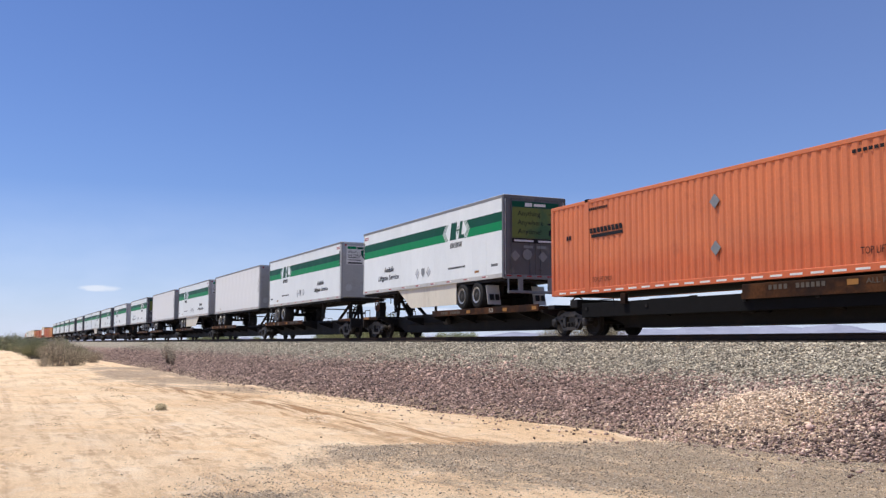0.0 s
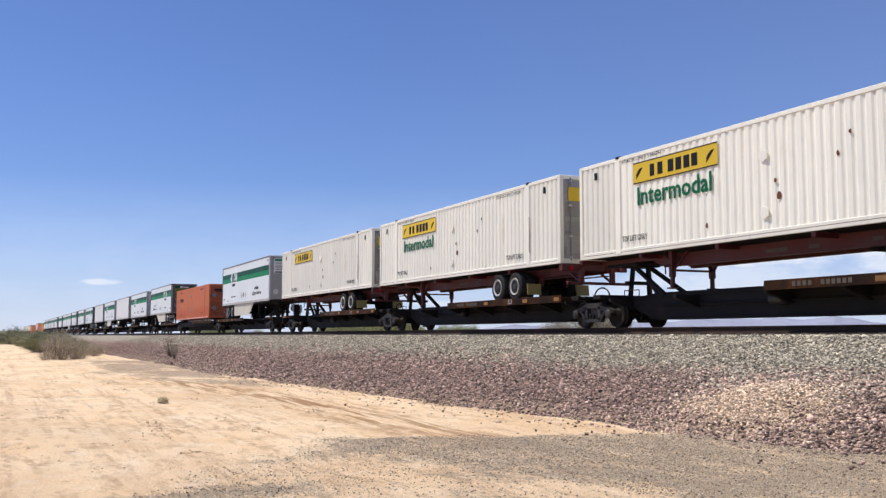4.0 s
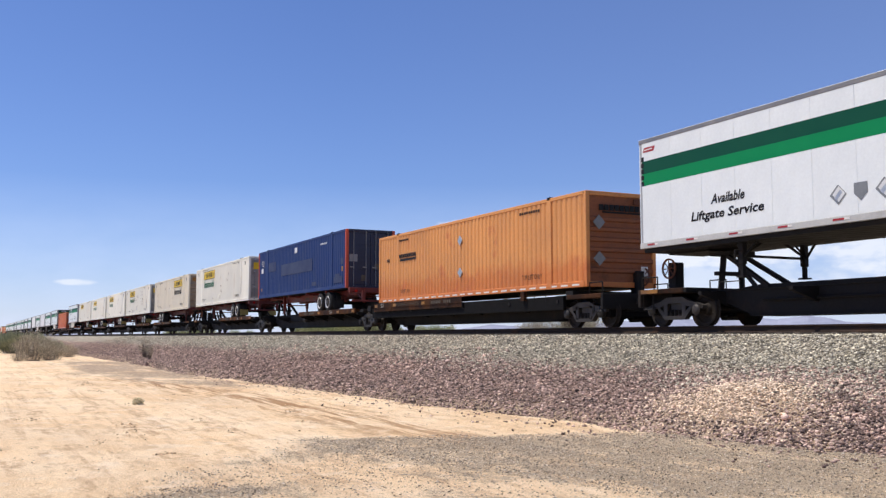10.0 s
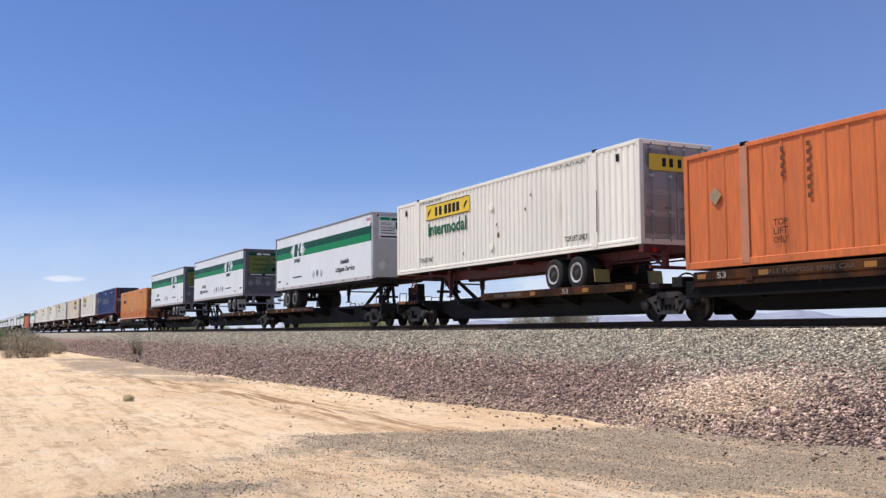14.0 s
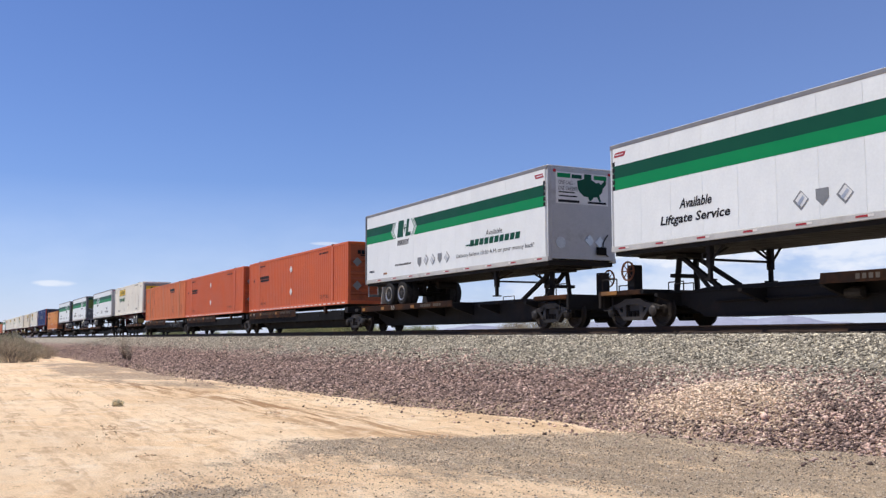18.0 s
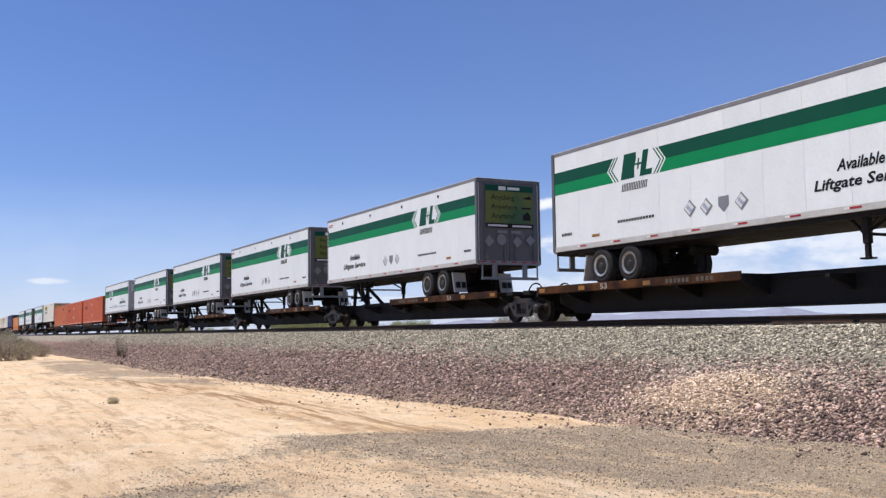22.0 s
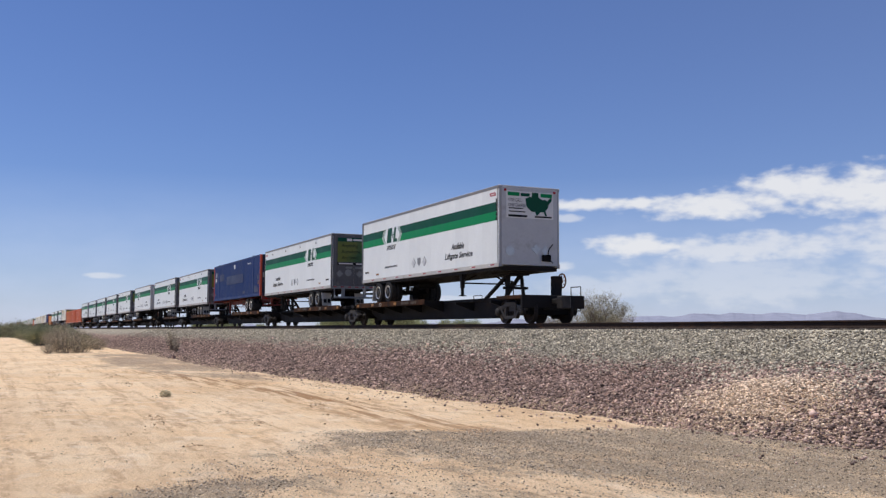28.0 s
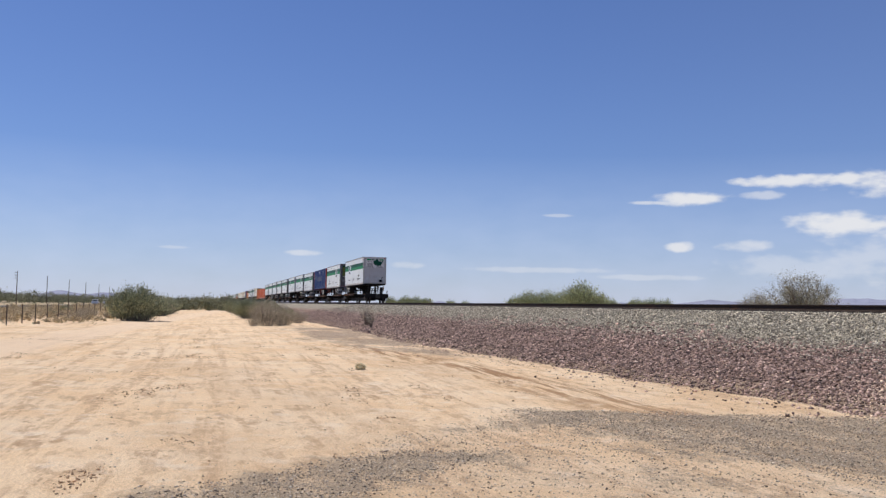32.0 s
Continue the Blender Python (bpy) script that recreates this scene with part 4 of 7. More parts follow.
def running_gear(parent, x, material, flap="paper", flap_mark=True, seen=-1, far=False):
    """Tandem axles, springs, air tank and mudflaps of a trailer or chassis; x is the first axle."""
    frame_ = Shape()
    for y in (-0.5, 0.5):
        frame_.box(x - 1.1, x + 2.4, y - 0.06, y + 0.06, 1.86, 2.05, 0.01)
        for dx in (-0.55, 0.63, 1.8):
            frame_.prism([(x + dx - 0.14, 1.9), (x + dx + 0.14, 1.9), (x + dx + 0.06, 1.5), (x + dx - 0.06, 1.5)], "y", y - 0.05, y + 0.05)
    part("slider_frame", frame_, "steel_dark" if material == "white" else material, parent)
    for dx in (0, 1.25):
        part("axle", Shape().rod((x + dx, -0.95, 1.52), (x + dx, 0.95, 1.52), 0.07, 10), "steel_dark", parent)
        for y in (-0.5, 0.5):
            part("leaf_spring", Shape().prism([(x + dx - 0.5, 1.69), (x + dx, 1.63), (x + dx + 0.5, 1.69), (x + dx + 0.5, 1.64), (x + dx, 1.57), (x + dx - 0.5, 1.64)], "y", y - 0.04, y + 0.04), "steel_dark", parent)
        for y in (-0.98, 0.98):
            road_wheel(parent, x + dx, y, 1.52, -1 if y < 0 else 1, far or y * seen < 0, "rim_grey" if material == "white" else "rim")
    for y in (-0.98, 0.98):
        mf = part("mudflap", Shape().prism([(x + 2.12, 1.14), (x + 2.15, 1.14), (x + 1.98, 1.86), (x + 1.95, 1.86)] if flap_mark else [(x + 2.12, 1.2), (x + 2.15, 1.2), (x + 2.1, 1.58), (x + 2.07, 1.58)], "y", y - 0.27, y + 0.27), flap, parent)
        if flap_mark:
            sh = Shape()
            for a, b in ((-0.2, -0.02), (0.04, 0.2)):
                sh.prism([(x + 2.155, 1.3), (x + 2.163, 1.3), (x + 2.13, 1.52), (x + 2.122, 1.52)], "y", y + a, y + b)
            part("mark", sh, "ink", mf)
    part("air_tank", Shape().lathe((x - 1.5, 0, 1.78), "y", [(-0.45, 0.05), (-0.4, 0.14), (0.4, 0.14), (0.45, 0.05)], 14), "steel_dark", parent)


def landing_gear(parent, x, material="steel_dark", wide=1.02):
    for y in (-wide, wide):
        leg = part("landing_leg", Shape().box(x - 0.075, x + 0.075, y - 0.075, y + 0.075, 1.42, 2.2, 0.012).box(x - 0.05, x + 0.05, y - 0.05, y + 0.05, 1.14, 1.42, 0.008), material, parent)
        part("foot", Shape().box(x - 0.13, x + 0.13, y - 0.11, y + 0.11, 1.1, 1.14, 0.01), material, leg)
    br = Shape()
    br.beam((x, -wide, 1.62), (x, wide, 1.62), 0.05, 0.06).beam((x, -wide, 1.65), (x, -0.1, 2.12), 0.05, 0.05).beam((x, wide, 1.65), (x, 0.1, 2.12), 0.05, 0.05)
    part("cross_brace", br, material, parent)
    for y in (-wide, wide):
        part("leg_brace", Shape().beam((x + 0.05, y, 1.6), (x + 0.62, y * 0.9, 2.15), 0.05, 0.04).beam((x - 0.05, y, 1.75), (x - 0.4, y * 0.9, 2.15), 0.05, 0.04), material, parent)
    part("crank", Shape().rod((x, -wide - 0.08, 1.75), (x, -wide - 0.24, 1.75), 0.02, 6).rod((x, -wide - 0.24, 1.76), (x, -wide - 0.24, 1.5), 0.02, 6), material, parent)


# ---- box trailers with green bands ----
TL = 14.5
MAP = ((0, .85), (.35, .95), (.8, .92), (1.0, .8), (1.15, .85), (1.25, .75), (1.45, .95), (1.55, .9), (1.5, .75), (1.35, .6), (1.3, .4), (1.15, .28),
       (1.25, .02), (1.15, 0), (1.05, .2), (.85, .18), (.75, .05), (.65, 0), (.55, .18), (.35, .2), (.15, .35), (.05, .5))


def box_trailer(style, skirt=False, seen=-1, far=False, axle=0.0, placards=3, dots=False):
    """style: banded, service (banded with a small service sign) or plain. The front end is at x 0."""
    plain = style == "plain"
    label = {"banded": "white box trailer with two-tone green band and green lettering",
             "service": "white box trailer with green band and next-morning delivery lettering",
             "plain": "plain weathered white box trailer without markings"}[style]
    t = thing("box_trailer", "white green-banded box trailer with cream side skirts" if skirt else label, "trailer", "trailers on the train")
    paint = "white_plain" if plain else "white"
    z0, z1 = 2.12, 5.06
    part("body", Shape().box(0.03, TL - 0.03, -1.285, 1.285, z0 + 0.02, z1 - 0.02), paint, t)
    w = (TL - 0.3) / 12
    pane = Shape().box(0.002, w - 0.002, -0.008, 0.008, z0 + 0.1, z1 - 0.1, 0.002).mesh("side_panel", paint)
    for i in range(0 if far else 12):
        part("side_panel", pane, paint, t, at=(0.15 + i * w, seen * 1.29, 0))
    part("roof", Shape().box(0.0, TL, -1.29, 1.29, z1 - 0.03, z1 + 0.02, 0.015), "roof", t)
    for y in (-1.285, 1.285):
        part("top_rail", Shape().box(0.02, TL - 0.02, y - 0.02, y + 0.02, z1 - 0.11, z1 + 0.01, 0.012), "alu", t)
        part("bottom_rail", Shape().box(0.02, TL - 0.02, y - 0.022, y + 0.022, z0 - 0.06, z0 + 0.1, 0.012), "rail_white", t)
        part("front_corner", Shape().lathe((0.1, y - math.copysign(0.09, y), z0 - 0.03), "z", [(0, 0.1), (z1 - z0 + 0.03, 0.1)], 16), "nose", t)
        part("rear_post", Shape().box(TL - 0.12, TL + 0.02, y - 0.03, y + 0.03, z0 - 0.05, z1, 0.012), "door_dark", t)
    part("floor_sill", Shape().box(0.1, TL - 0.05, -1.22, 1.22, z0 - 0.165, z0, 0.0), "steel_dark", t)
    cross = Shape()
    for i in range(46):
        cross.box(0.3 + i * 0.305, 0.36 + i * 0.305, -1.2, 1.2, z0 - 0.17, z0 - 0.1)
    stuff(part("crossmember", cross, "steel_dark", t))
    part("kingpin_plate", Shape().box(0.35, 1.9, -0.6, 0.6, z0 - 0.22, z0 - 0.16, 0.01), "steel_dark", t)
    # front wall with sign, connections and placards
    part("front_wall", Shape().box(-0.015, 0.03, -1.18, 1.18, z0 + 0.02, z1 - 0.05, 0.01), "nose", t)
    if not plain and not far:
        sign = part("front_sign", Shape().box(-0.024, -0.016, -1.0, 1.0, 3.88, 4.88), "paper", t)
        for y in (-0.95, 0.45):
            part("sign_band", Shape().box(-0.03, -0.025, y, y + 0.5, 4.7, 4.84), "green", sign)
        part("sign_emblem", Shape().box(-0.03, -0.025, -0.36, -0.08, 4.68, 4.86).box(-0.03, -0.025, 0.02, 0.4, 4.7, 4.82), "green_dark", sign)
        end_text(t, "ONE CALL -", 0.6, 4.55, 0.62, 0.13, "ink", -0.03, -1)
        end_text(t, "ONE CARRIER", 0.55, 4.36, 0.74, 0.13, "ink", -0.03, -1)
        part("small_print", Shape().box(-0.03, -0.025, 0.3, 0.9, 4.22, 4.26).box(-0.03, -0.025, 0.2, 0.9, 4.1, 4.14)
             .box(-0.03, -0.025, 0.12, 0.92, 3.92, 4.0).box(-0.03, -0.025, -0.92, -0.2, 3.93, 3.99), "ink", sign)
        part("map", Shape().prism([(0.2 - a * 0.74, 4.0 + b * 0.74) for a, b in MAP], "x", -0.031, -0.025), "green_dark", sign, "dark green country map")
    for y, z in () if far else ((-0.65, 2.7), (-0.25, 2.75), (0.85, 2.65)):
        part("placard_holder", Shape().prism(diamond(y, z, 0.19, 8 if y > 0 else 4), "x", -0.035, -0.016), "silver", t)
    part("gladhand_box", Shape().box(-0.12, -0.015, -0.85, -0.5, 2.3, 2.55, 0.02), "black_box", t)
    hose = Shape().tube([(-0.05, -0.95 + 0.2 * math.sin(0.52 * k), 2.95 - 0.117 * k) for k in range(7)], 0.018, 5)
    part("air_hose", hose, "black_box", t)
    for y in () if far else (-1.05, 1.05):
        part("marker_lamp", Shape().box(-0.04, -0.015, y - 0.05, y + 0.05, 4.86, 4.95, 0.01), "lamp_red", t)
    # rear doors
    for y0, y1 in ((-1.2, -0.006), (0.006, 1.2)):
        d = part("rear_door", Shape().box(TL - 0.04, TL + 0.005, y0, y1, z0 + 0.05, z1 - 0.12, 0.012), "door_dark", t)
        for y in () if far else (y0 + 0.22, y1 - 0.22):
            rods = Shape().rod((TL + 0.035, y, z0 + 0.02), (TL + 0.035, y, z1 - 0.14), 0.016, 6)
            rods.box(TL + 0.01, TL + 0.05, y - 0.05, y + 0.05, 2.35, 2.43, 0.008).box(TL + 0.01, TL + 0.05, y - 0.05, y + 0.05, 4.6, 4.68, 0.008)
            part("lock_rod", rods, "door_dark", d)
    part("rear_header", Shape().box(TL - 0.1, TL + 0.02, -1.27, 1.27, z1 - 0.13, z1 + 0.005, 0.01), "door_dark", t)
    part("rear_sill", Shape().box(TL - 0.1, TL + 0.03, -1.27, 1.27, z0 - 0.1, z0 + 0.06, 0.012), "placard_grey", t)
    tape = Shape()
    for i in range(6):
        tape.box(TL + 0.03, TL + 0.036, -1.2 + i * 0.42, -1.0 + i * 0.42, z0 - 0.02, z0 + 0.03)
    stuff(part("sill_tape", tape, "red_tape", t))
    if not plain and not far:
        poster = part("door_poster", Shape().box(TL + 0.055, TL + 0.06, -0.98, 0.98, 3.5, 4.62), "poster", t, "faded yellow and green advertising poster")
        part("poster_band", Shape().box(TL + 0.055, TL + 0.062, -0.98, 0.98, 4.63, 4.84), "green_dark", poster)
        part("poster_emblem", Shape().box(TL + 0.063, TL + 0.067, -0.45, -0.15, 4.66, 4.8).box(TL + 0.063, TL + 0.067, -0.08, 0.42, 4.68, 4.78), "paper", poster)
        end_text(t, "Anything", -0.28, 4.38, 0.95, 0.24, "ink", TL + 0.066, 1)
        end_text(t, "Anywhere", -0.22, 4.05, 1.08, 0.24, "ink", TL + 0.066, 1)
        end_text(t, "Anytime!", -0.26, 3.72, 0.98, 0.24, "ink", TL + 0.066, 1)
        part("poster_truck", Shape().prism([(0.55, 3.62), (0.86, 3.62), (0.86, 3.8), (0.74, 3.93), (0.55, 3.8)], "x", TL + 0.061, TL + 0.067), "ink", poster)
        part("poster_plane", Shape().prism([(0.52, 4.4), (0.9, 4.36), (0.86, 4.5)], "x", TL + 0.061, TL + 0.067), "ink", poster)
        part("poster_ship", Shape().box(TL + 0.061, TL + 0.067, 0.5, 0.88, 4.02, 4.08), "ink", poster)
        part("phone_strip", Shape().box(TL + 0.055, TL + 0.06, -0.98, 0.98, 3.33, 3.48), "ink", poster)
        part("strip_mark", Shape().box(TL + 0.061, TL + 0.066, -0.9, -0.1, 3.37, 3.44).box(TL + 0.061, TL + 0.066, 0.1, 0.9, 3.37, 3.44), "paper", poster)
        for k, y in enumerate((-0.85, -0.35, 0.3, 0.85)):
            part("door_placard", Shape().prism(diamond(y, 2.85 + (0.06 if k % 2 else 0), 0.2, 4 if k != 1 else 8), "x", TL + 0.05, TL + 0.058), "placard_grey", t)
        for y in (-0.5, 0.05):
            part("door_plate", Shape().box(TL + 0.05, TL + 0.056, y, y + 0.38, 3.14, 3.24), "placard_grey", t)
    bump = Shape().box(TL - 0.02, TL + 0.08, -1.15, 1.15, 1.5, 1.6, 0.012)
    for y in (-0.62, 0.62):
        bump.box(TL - 0.03, TL + 0.05, y - 0.09, y + 0.09, 1.58, 2.06, 0.01)
    bump.rod((TL + 0.03, -1.13, 1.55), (TL + 0.03, -1.13, 2.05), 0.03, 6).rod((TL + 0.03, 1.13, 1.55), (TL + 0.03, 1.13, 2.05), 0.03, 6)
    part("underride_guard", bump, "placard_grey", t)
    # long sides
    for face in (seen,):
        if not plain:
            for z_lo, z_hi, mat_, nm in ((4.11, 4.46, "green_dark", "upper_band"), (3.78, 4.11, "green", "lower_band")):
                top = z_hi > 4.2
                tip = lambda z: 0.28 - 0.28 * abs(z - 4.11) / 0.34
                flat(t, nm, [[(0.16, z_lo), (9.6 - tip(z_lo), z_lo), (9.6 - tip(z_hi), z_hi), (0.16, z_hi)]], mat_, face, 1.301)
                flat(t, nm, [[(11.5 + tip(z_lo), z_lo), (TL - 0.13, z_lo), (TL - 0.13, z_hi), (11.5 + tip(z_hi), z_hi)]], mat_, face, 1.301)
            for dx, d in ((9.66, -0.28), (9.78, -0.28), (11.27, 0.28), (11.39, 0.28)):
                flat(t, "chevron", [[(dx, 3.78), (dx + 0.05, 3.78), (dx + 0.05 + d, 4.12), (dx + 0.05, 4.46), (dx, 4.46), (dx + d, 4.12)]], "ink_green", face, 1.302)
            cx = 10.58
            # two heavy slanted blocks with a small cross between them
            mark = [[(cx - 0.6, 3.8), (cx - 0.02, 3.8), (cx - 0.02, 4.06), (cx + 0.07, 4.3), (cx + 0.07, 4.48), (cx - 0.43, 4.48)],
                    quad(cx + 0.03, cx + 0.27, 4.12, 4.17, 0.01), quad(cx + 0.13, cx + 0.18, 4.17, 4.3, 0.03), quad(cx + 0.1, cx + 0.15, 4.0, 4.12, 0.03),
                    [(cx + 0.2, 3.8), (cx + 0.68, 3.8), (cx + 0.71, 3.95), (cx + 0.46, 3.95), (cx + 0.59, 4.48), (cx + 0.37, 4.48)]]
            if face > 0:
                mark = [[(2 * cx - x, z) for x, z in q] for q in mark]
            flat(t, "emblem", mark, "green_dark", face, 1.303)
            stuff(flat(t, "emblem_line", [q if face < 0 else [(2 * cx - x, z) for x, z in q] for q in bars(10.0, 11.08, 3.47, 3.68, 15, 0.5, 0.05)], "ink", face, 1.303))
            if far:
                pass
            elif style == "banded":
                wall_text(t, "Available", 3.45, 3.08, 1.15, 0.25, "ink", face, 1.304, 0.25, bold=0.025)
                wall_text(t, "Liftgate Service", 3.38, 2.68, 2.5, 0.31, "ink", face, 1.304, 0.25, bold=0.025)
            else:
                wall_text(t, "Available", 3.3, 3.3, 1.1, 0.18, "ink", face, 1.304, 0.15)
                stuff(flat(t, "service_sign", [q if face < 0 else [(6.6 - x, z) for x, z in q] for q in bars(1.6, 5.0, 2.92, 3.14, 10, 0.2, 0.06) + [quad(1.3, 2.0, 2.95, 3.0)]], "green_dark", face, 1.304))
                wall_text(t, "Delivery before 10:30 A.M. or your money back!", 3.4, 2.62, 5.2, 0.19, "ink", face, 1.304)
            for k in range(placards):
                px, pz = 6.75 + 0.58 * k, 2.68 + 0.03 * (k % 2)
                if k % 3 == 1:
                    flat(t, "placard", [[(px - 0.17, pz + 0.16), (px - 0.17, pz - 0.06), (px, pz - 0.22), (px + 0.17, pz - 0.06), (px + 0.17, pz + 0.16)]], "placard_grey", face, 1.306)
                else:
                    flat(t, "placard", [diamond(px, pz, 0.22)], "placard_grey", face, 1.305)
                    flat(t, "placard_face", [diamond(px + 0.02, pz + 0.01, 0.17)], "paper", face, 1.309)
                    if not far:
                        flat(t, "placard_flap", [[(px - 0.04, pz - 0.12), (px + 0.12, pz + 0.04), (px + 0.06, pz + 0.1), (px - 0.1, pz - 0.06)]], "silver", face, 1.312)
            stuff(flat(t, "web_line", bars(9.85, 11.4, 2.64, 2.715, 13, 0.28), "ink", face, 1.303))
            stuff(flat(t, "fleet_mark", bars(13.54, 14.06, 2.51, 2.595, 7, 0.3), "ink", face, 1.303))
            flat(t, "corner_badge", [quad(0.2, 0.66, 4.7, 4.83, 0.07)], "red_tape", face, 1.303)
            if not far:
                flat(t, "badge_line", [quad(0.26, 0.6, 4.75, 4.78, 0.02)], "paper", face, 1.306)
                stuff(flat(t, "corner_digits", [quad(0.13, 0.24, 3.78 + 0.17 * k, 3.9 + 0.17 * k) for k in range(5)], "ink", face, 1.304))
            flats(t, "vent_cap", [diamond(2.0 + 3.2 * k, 4.76, 0.06, 8) for k in range(4 if dots else 0)], "ink", face, 1.315, thick=0.02)
        else:
            flat(t, "fleet_mark", [quad(0.3, 0.36, 3.2, 4.2)], "ink", face, 1.302)
        red, wht = [], []
        for i in range(9):
            x = 0.35 + i * 1.56
            red.append(quad(x, x + 0.3, z0 + 0.01, z0 + 0.055))
            wht.append(quad(x + 0.3, x + 0.44, z0 + 0.01, z0 + 0.055))
        stuff(flat(t, "red_reflector", red, "red_tape", face, 1.313))
        stuff(flat(t, "white_reflector", wht, "white_tape", face, 1.313))
        flat(t, "side_lamp", [quad(12.2, 12.55, 2.36, 2.44)], "deck_yellow", face, 1.304)
        if skirt:
            fin = [(4.3, z0), (10.45, z0), (10.45, 1.22), (6.0, 1.22), (5.85, 1.26)]
            # far skirt takes a dark material that paints in the shade under the trailer
            for side in (face, -face):
                part("side_skirt", Shape().prism(fin, "y", side * 1.2, side * 1.23), "skirt" if side == face else "truck", t, "stained cream aerodynamic side skirt" if side == face else "inner side of the far skirt, its shade put into the dark colour")
    running_gear(t, 11.05 + axle, "white", "rail_white", not plain and not far, seen, far)
    landing_gear(t, 3.6)
    return t


# ---- containers ----
CL = 16.15


def ribbed_side(s, x0, x1, z0, z1, y, face, pitch=0.28, depth=0.028):
    """Upright corrugations; the outer flats stand at y."""
    xs, x = [], x0
    while x < x1 - 1e-6:
        for f, d in ((0.0, 1), (0.2, 0), (0.36, 0), (0.56, 1)):
            if x + f * pitch < x1:
                xs.append((x + f * pitch, d))
        x += pitch
    xs.append((x1, 1))
    vs, fs = [], []
    for xx, d in xs:
        yy = face * (y - depth * (1 - d))
        vs += [(xx, yy, z0), (xx, yy, z1)]
    for i in range(len(xs) - 1):
        q = (2 * i, 2 * i + 2, 2 * i + 3, 2 * i + 1)
        fs.append(q if face < 0 else q[::-1])
    return s.add(vs, fs)


def container(style, length=CL, seen=-1, far=False):
    """style: cream, orange, faded, ribbed, blue. Front wall at x 0, doors at the far end; its floor is z 0."""
    label, skin, end, frame_mat = {
        "cream": ("cream corrugated cargo container with yellow sign and green lettering", "cream", "door_grey", "cream"),
        "bare": ("cream corrugated cargo container with yellow sign, no lettering below", "cream", "door_grey", "cream"),
        "spotted": ("cream cargo container spotted with rust scabs, yellow sign", "cream", "door_grey", "cream"),
        "sooty": ("dulled cream cargo container with sooty brown end wall and yellow sign", "cream_dull", "door_brown", "cream_dull"),
        "orange": ("bright orange corrugated cargo container with black emblem", "orange", "orange", "orange"),
        "faded": ("faded orange corrugated cargo container with black emblem", "orange_faded", "orange_faded", "orange_faded"),
        "vivid": ("vivid orange corrugated cargo container with black emblem", "orange_vivid", "orange_vivid", "orange_vivid"),
        "ribbed": ("orange sheet-and-post cargo container with black lettering", "orange_sheet", "orange_sheet", "orange_sheet"),
        "blue": ("navy blue cargo container with red corner posts and painted-over lettering", "blue", "door_navy", "blue"),
    }[style]
    L, H, W = length, 2.9, 1.3
    t = thing("container", label, "container", "containers on the train")
    creamy = style in ("cream", "bare", "spotted", "sooty")
    posts = "post_red" if style == "blue" else frame_mat
    p1, p2 = 2.05, L - 2.1
    for y in (-1, 1):
        if style == "ribbed":
            part("side_wall", Shape().box(0.1, L - 0.1, y * (W - 0.045) - 0.008, y * (W - 0.045) + 0.008, 0.17, H - 0.1), skin, t)
            rib = Shape().prism([(-0.05, 0.0), (-0.022, 0.012), (0.022, 0.012), (0.05, 0.0), (0.05, -0.012), (-0.05, -0.012)] if y > 0 else [(-0.05, 0.0), (-0.022, -0.012), (0.022, -0.012), (0.05, 0.0), (0.05, 0.012), (-0.05, 0.012)], "z", 0.17, H - 0.1).mesh("rib", skin)
            for k in range(25 if y == seen else 0):
                part("rib", rib, skin, t, at=(0.7 + 0.61 * k, y * (W - 0.03), 0))
        else:
            for a, b in ((0.12, p1 - 0.13), (p1 + 0.13, p2 - 0.13), (p2 + 0.13, L - 0.12)):
                part("side_wall", ribbed_side(Shape(), a, b, 0.17, H - 0.1, W - 0.012, y), skin, t)
        part("top_rail", Shape().box(0.1, L - 0.1, y * W - (0.06 if y > 0 else 0), y * W + (0.06 if y < 0 else 0), H - 0.11, H, 0.01), frame_mat, t)
        part("bottom_rail", Shape().box(0.1, L - 0.1, y * W - (0.06 if y > 0 else 0), y * W + (0.06 if y < 0 else 0), 0.0, 0.18, 0.012), "blue" if style == "blue" else frame_mat, t)
        for x in (p1, p2):
            post = part("lift_post", Shape().box(x - 0.13, x + 0.13, y * (W - 0.02) - 0.03, y * (W - 0.02) + 0.03, 0.05, H - 0.02, 0.01), "post_tan" if style == "ribbed" else frame_mat, t)
            part("lift_fitting", Shape().box(x - 0.1, x + 0.1, y * (W - 0.08) - 0.09, y * (W - 0.08) + 0.09, H - 0.08, H + 0.035, 0.015), "black_box", post)
            if creamy and x == p2:
                part("rust_streak", Shape().prism([(x + 0.09, 0.5), (x + 0.13, 0.5), (x + 0.13, 1.7), (x + 0.1, 1.75)], "y", y * (W + 0.011), y * (W + 0.014)), "rust", post)
        for x in (0.0, L):
            sx = 0.16 if x == 0 else -0.16
            part("corner_post", Shape().box(min(x, x + sx), max(x, x + sx), y * W - (0.14 if y > 0 else 0), y * W + (0.14 if y < 0 else 0), 0.0, H, 0.014), posts, t)
    part("roof", Shape().box(0.05, L - 0.05, -W + 0.04, W - 0.04, H - 0.05, H - 0.01), frame_mat, t)
    part("floor", Shape().box(0.05, L - 0.05, -W + 0.05, W - 0.05, 0.02, 0.16), "steel_dark", t)
    # front wall: horizontal corrugations; orange ones take the end paint darkened for shade
    bead = [(0.1, 0.1), (0.05, 0.1)]
    for i in range(6):
        z = 0.42 + i * 0.31
        bead += [(0.05, z), (-0.015, z + 0.04), (-0.015, z + 0.13), (0.05, z + 0.17)]
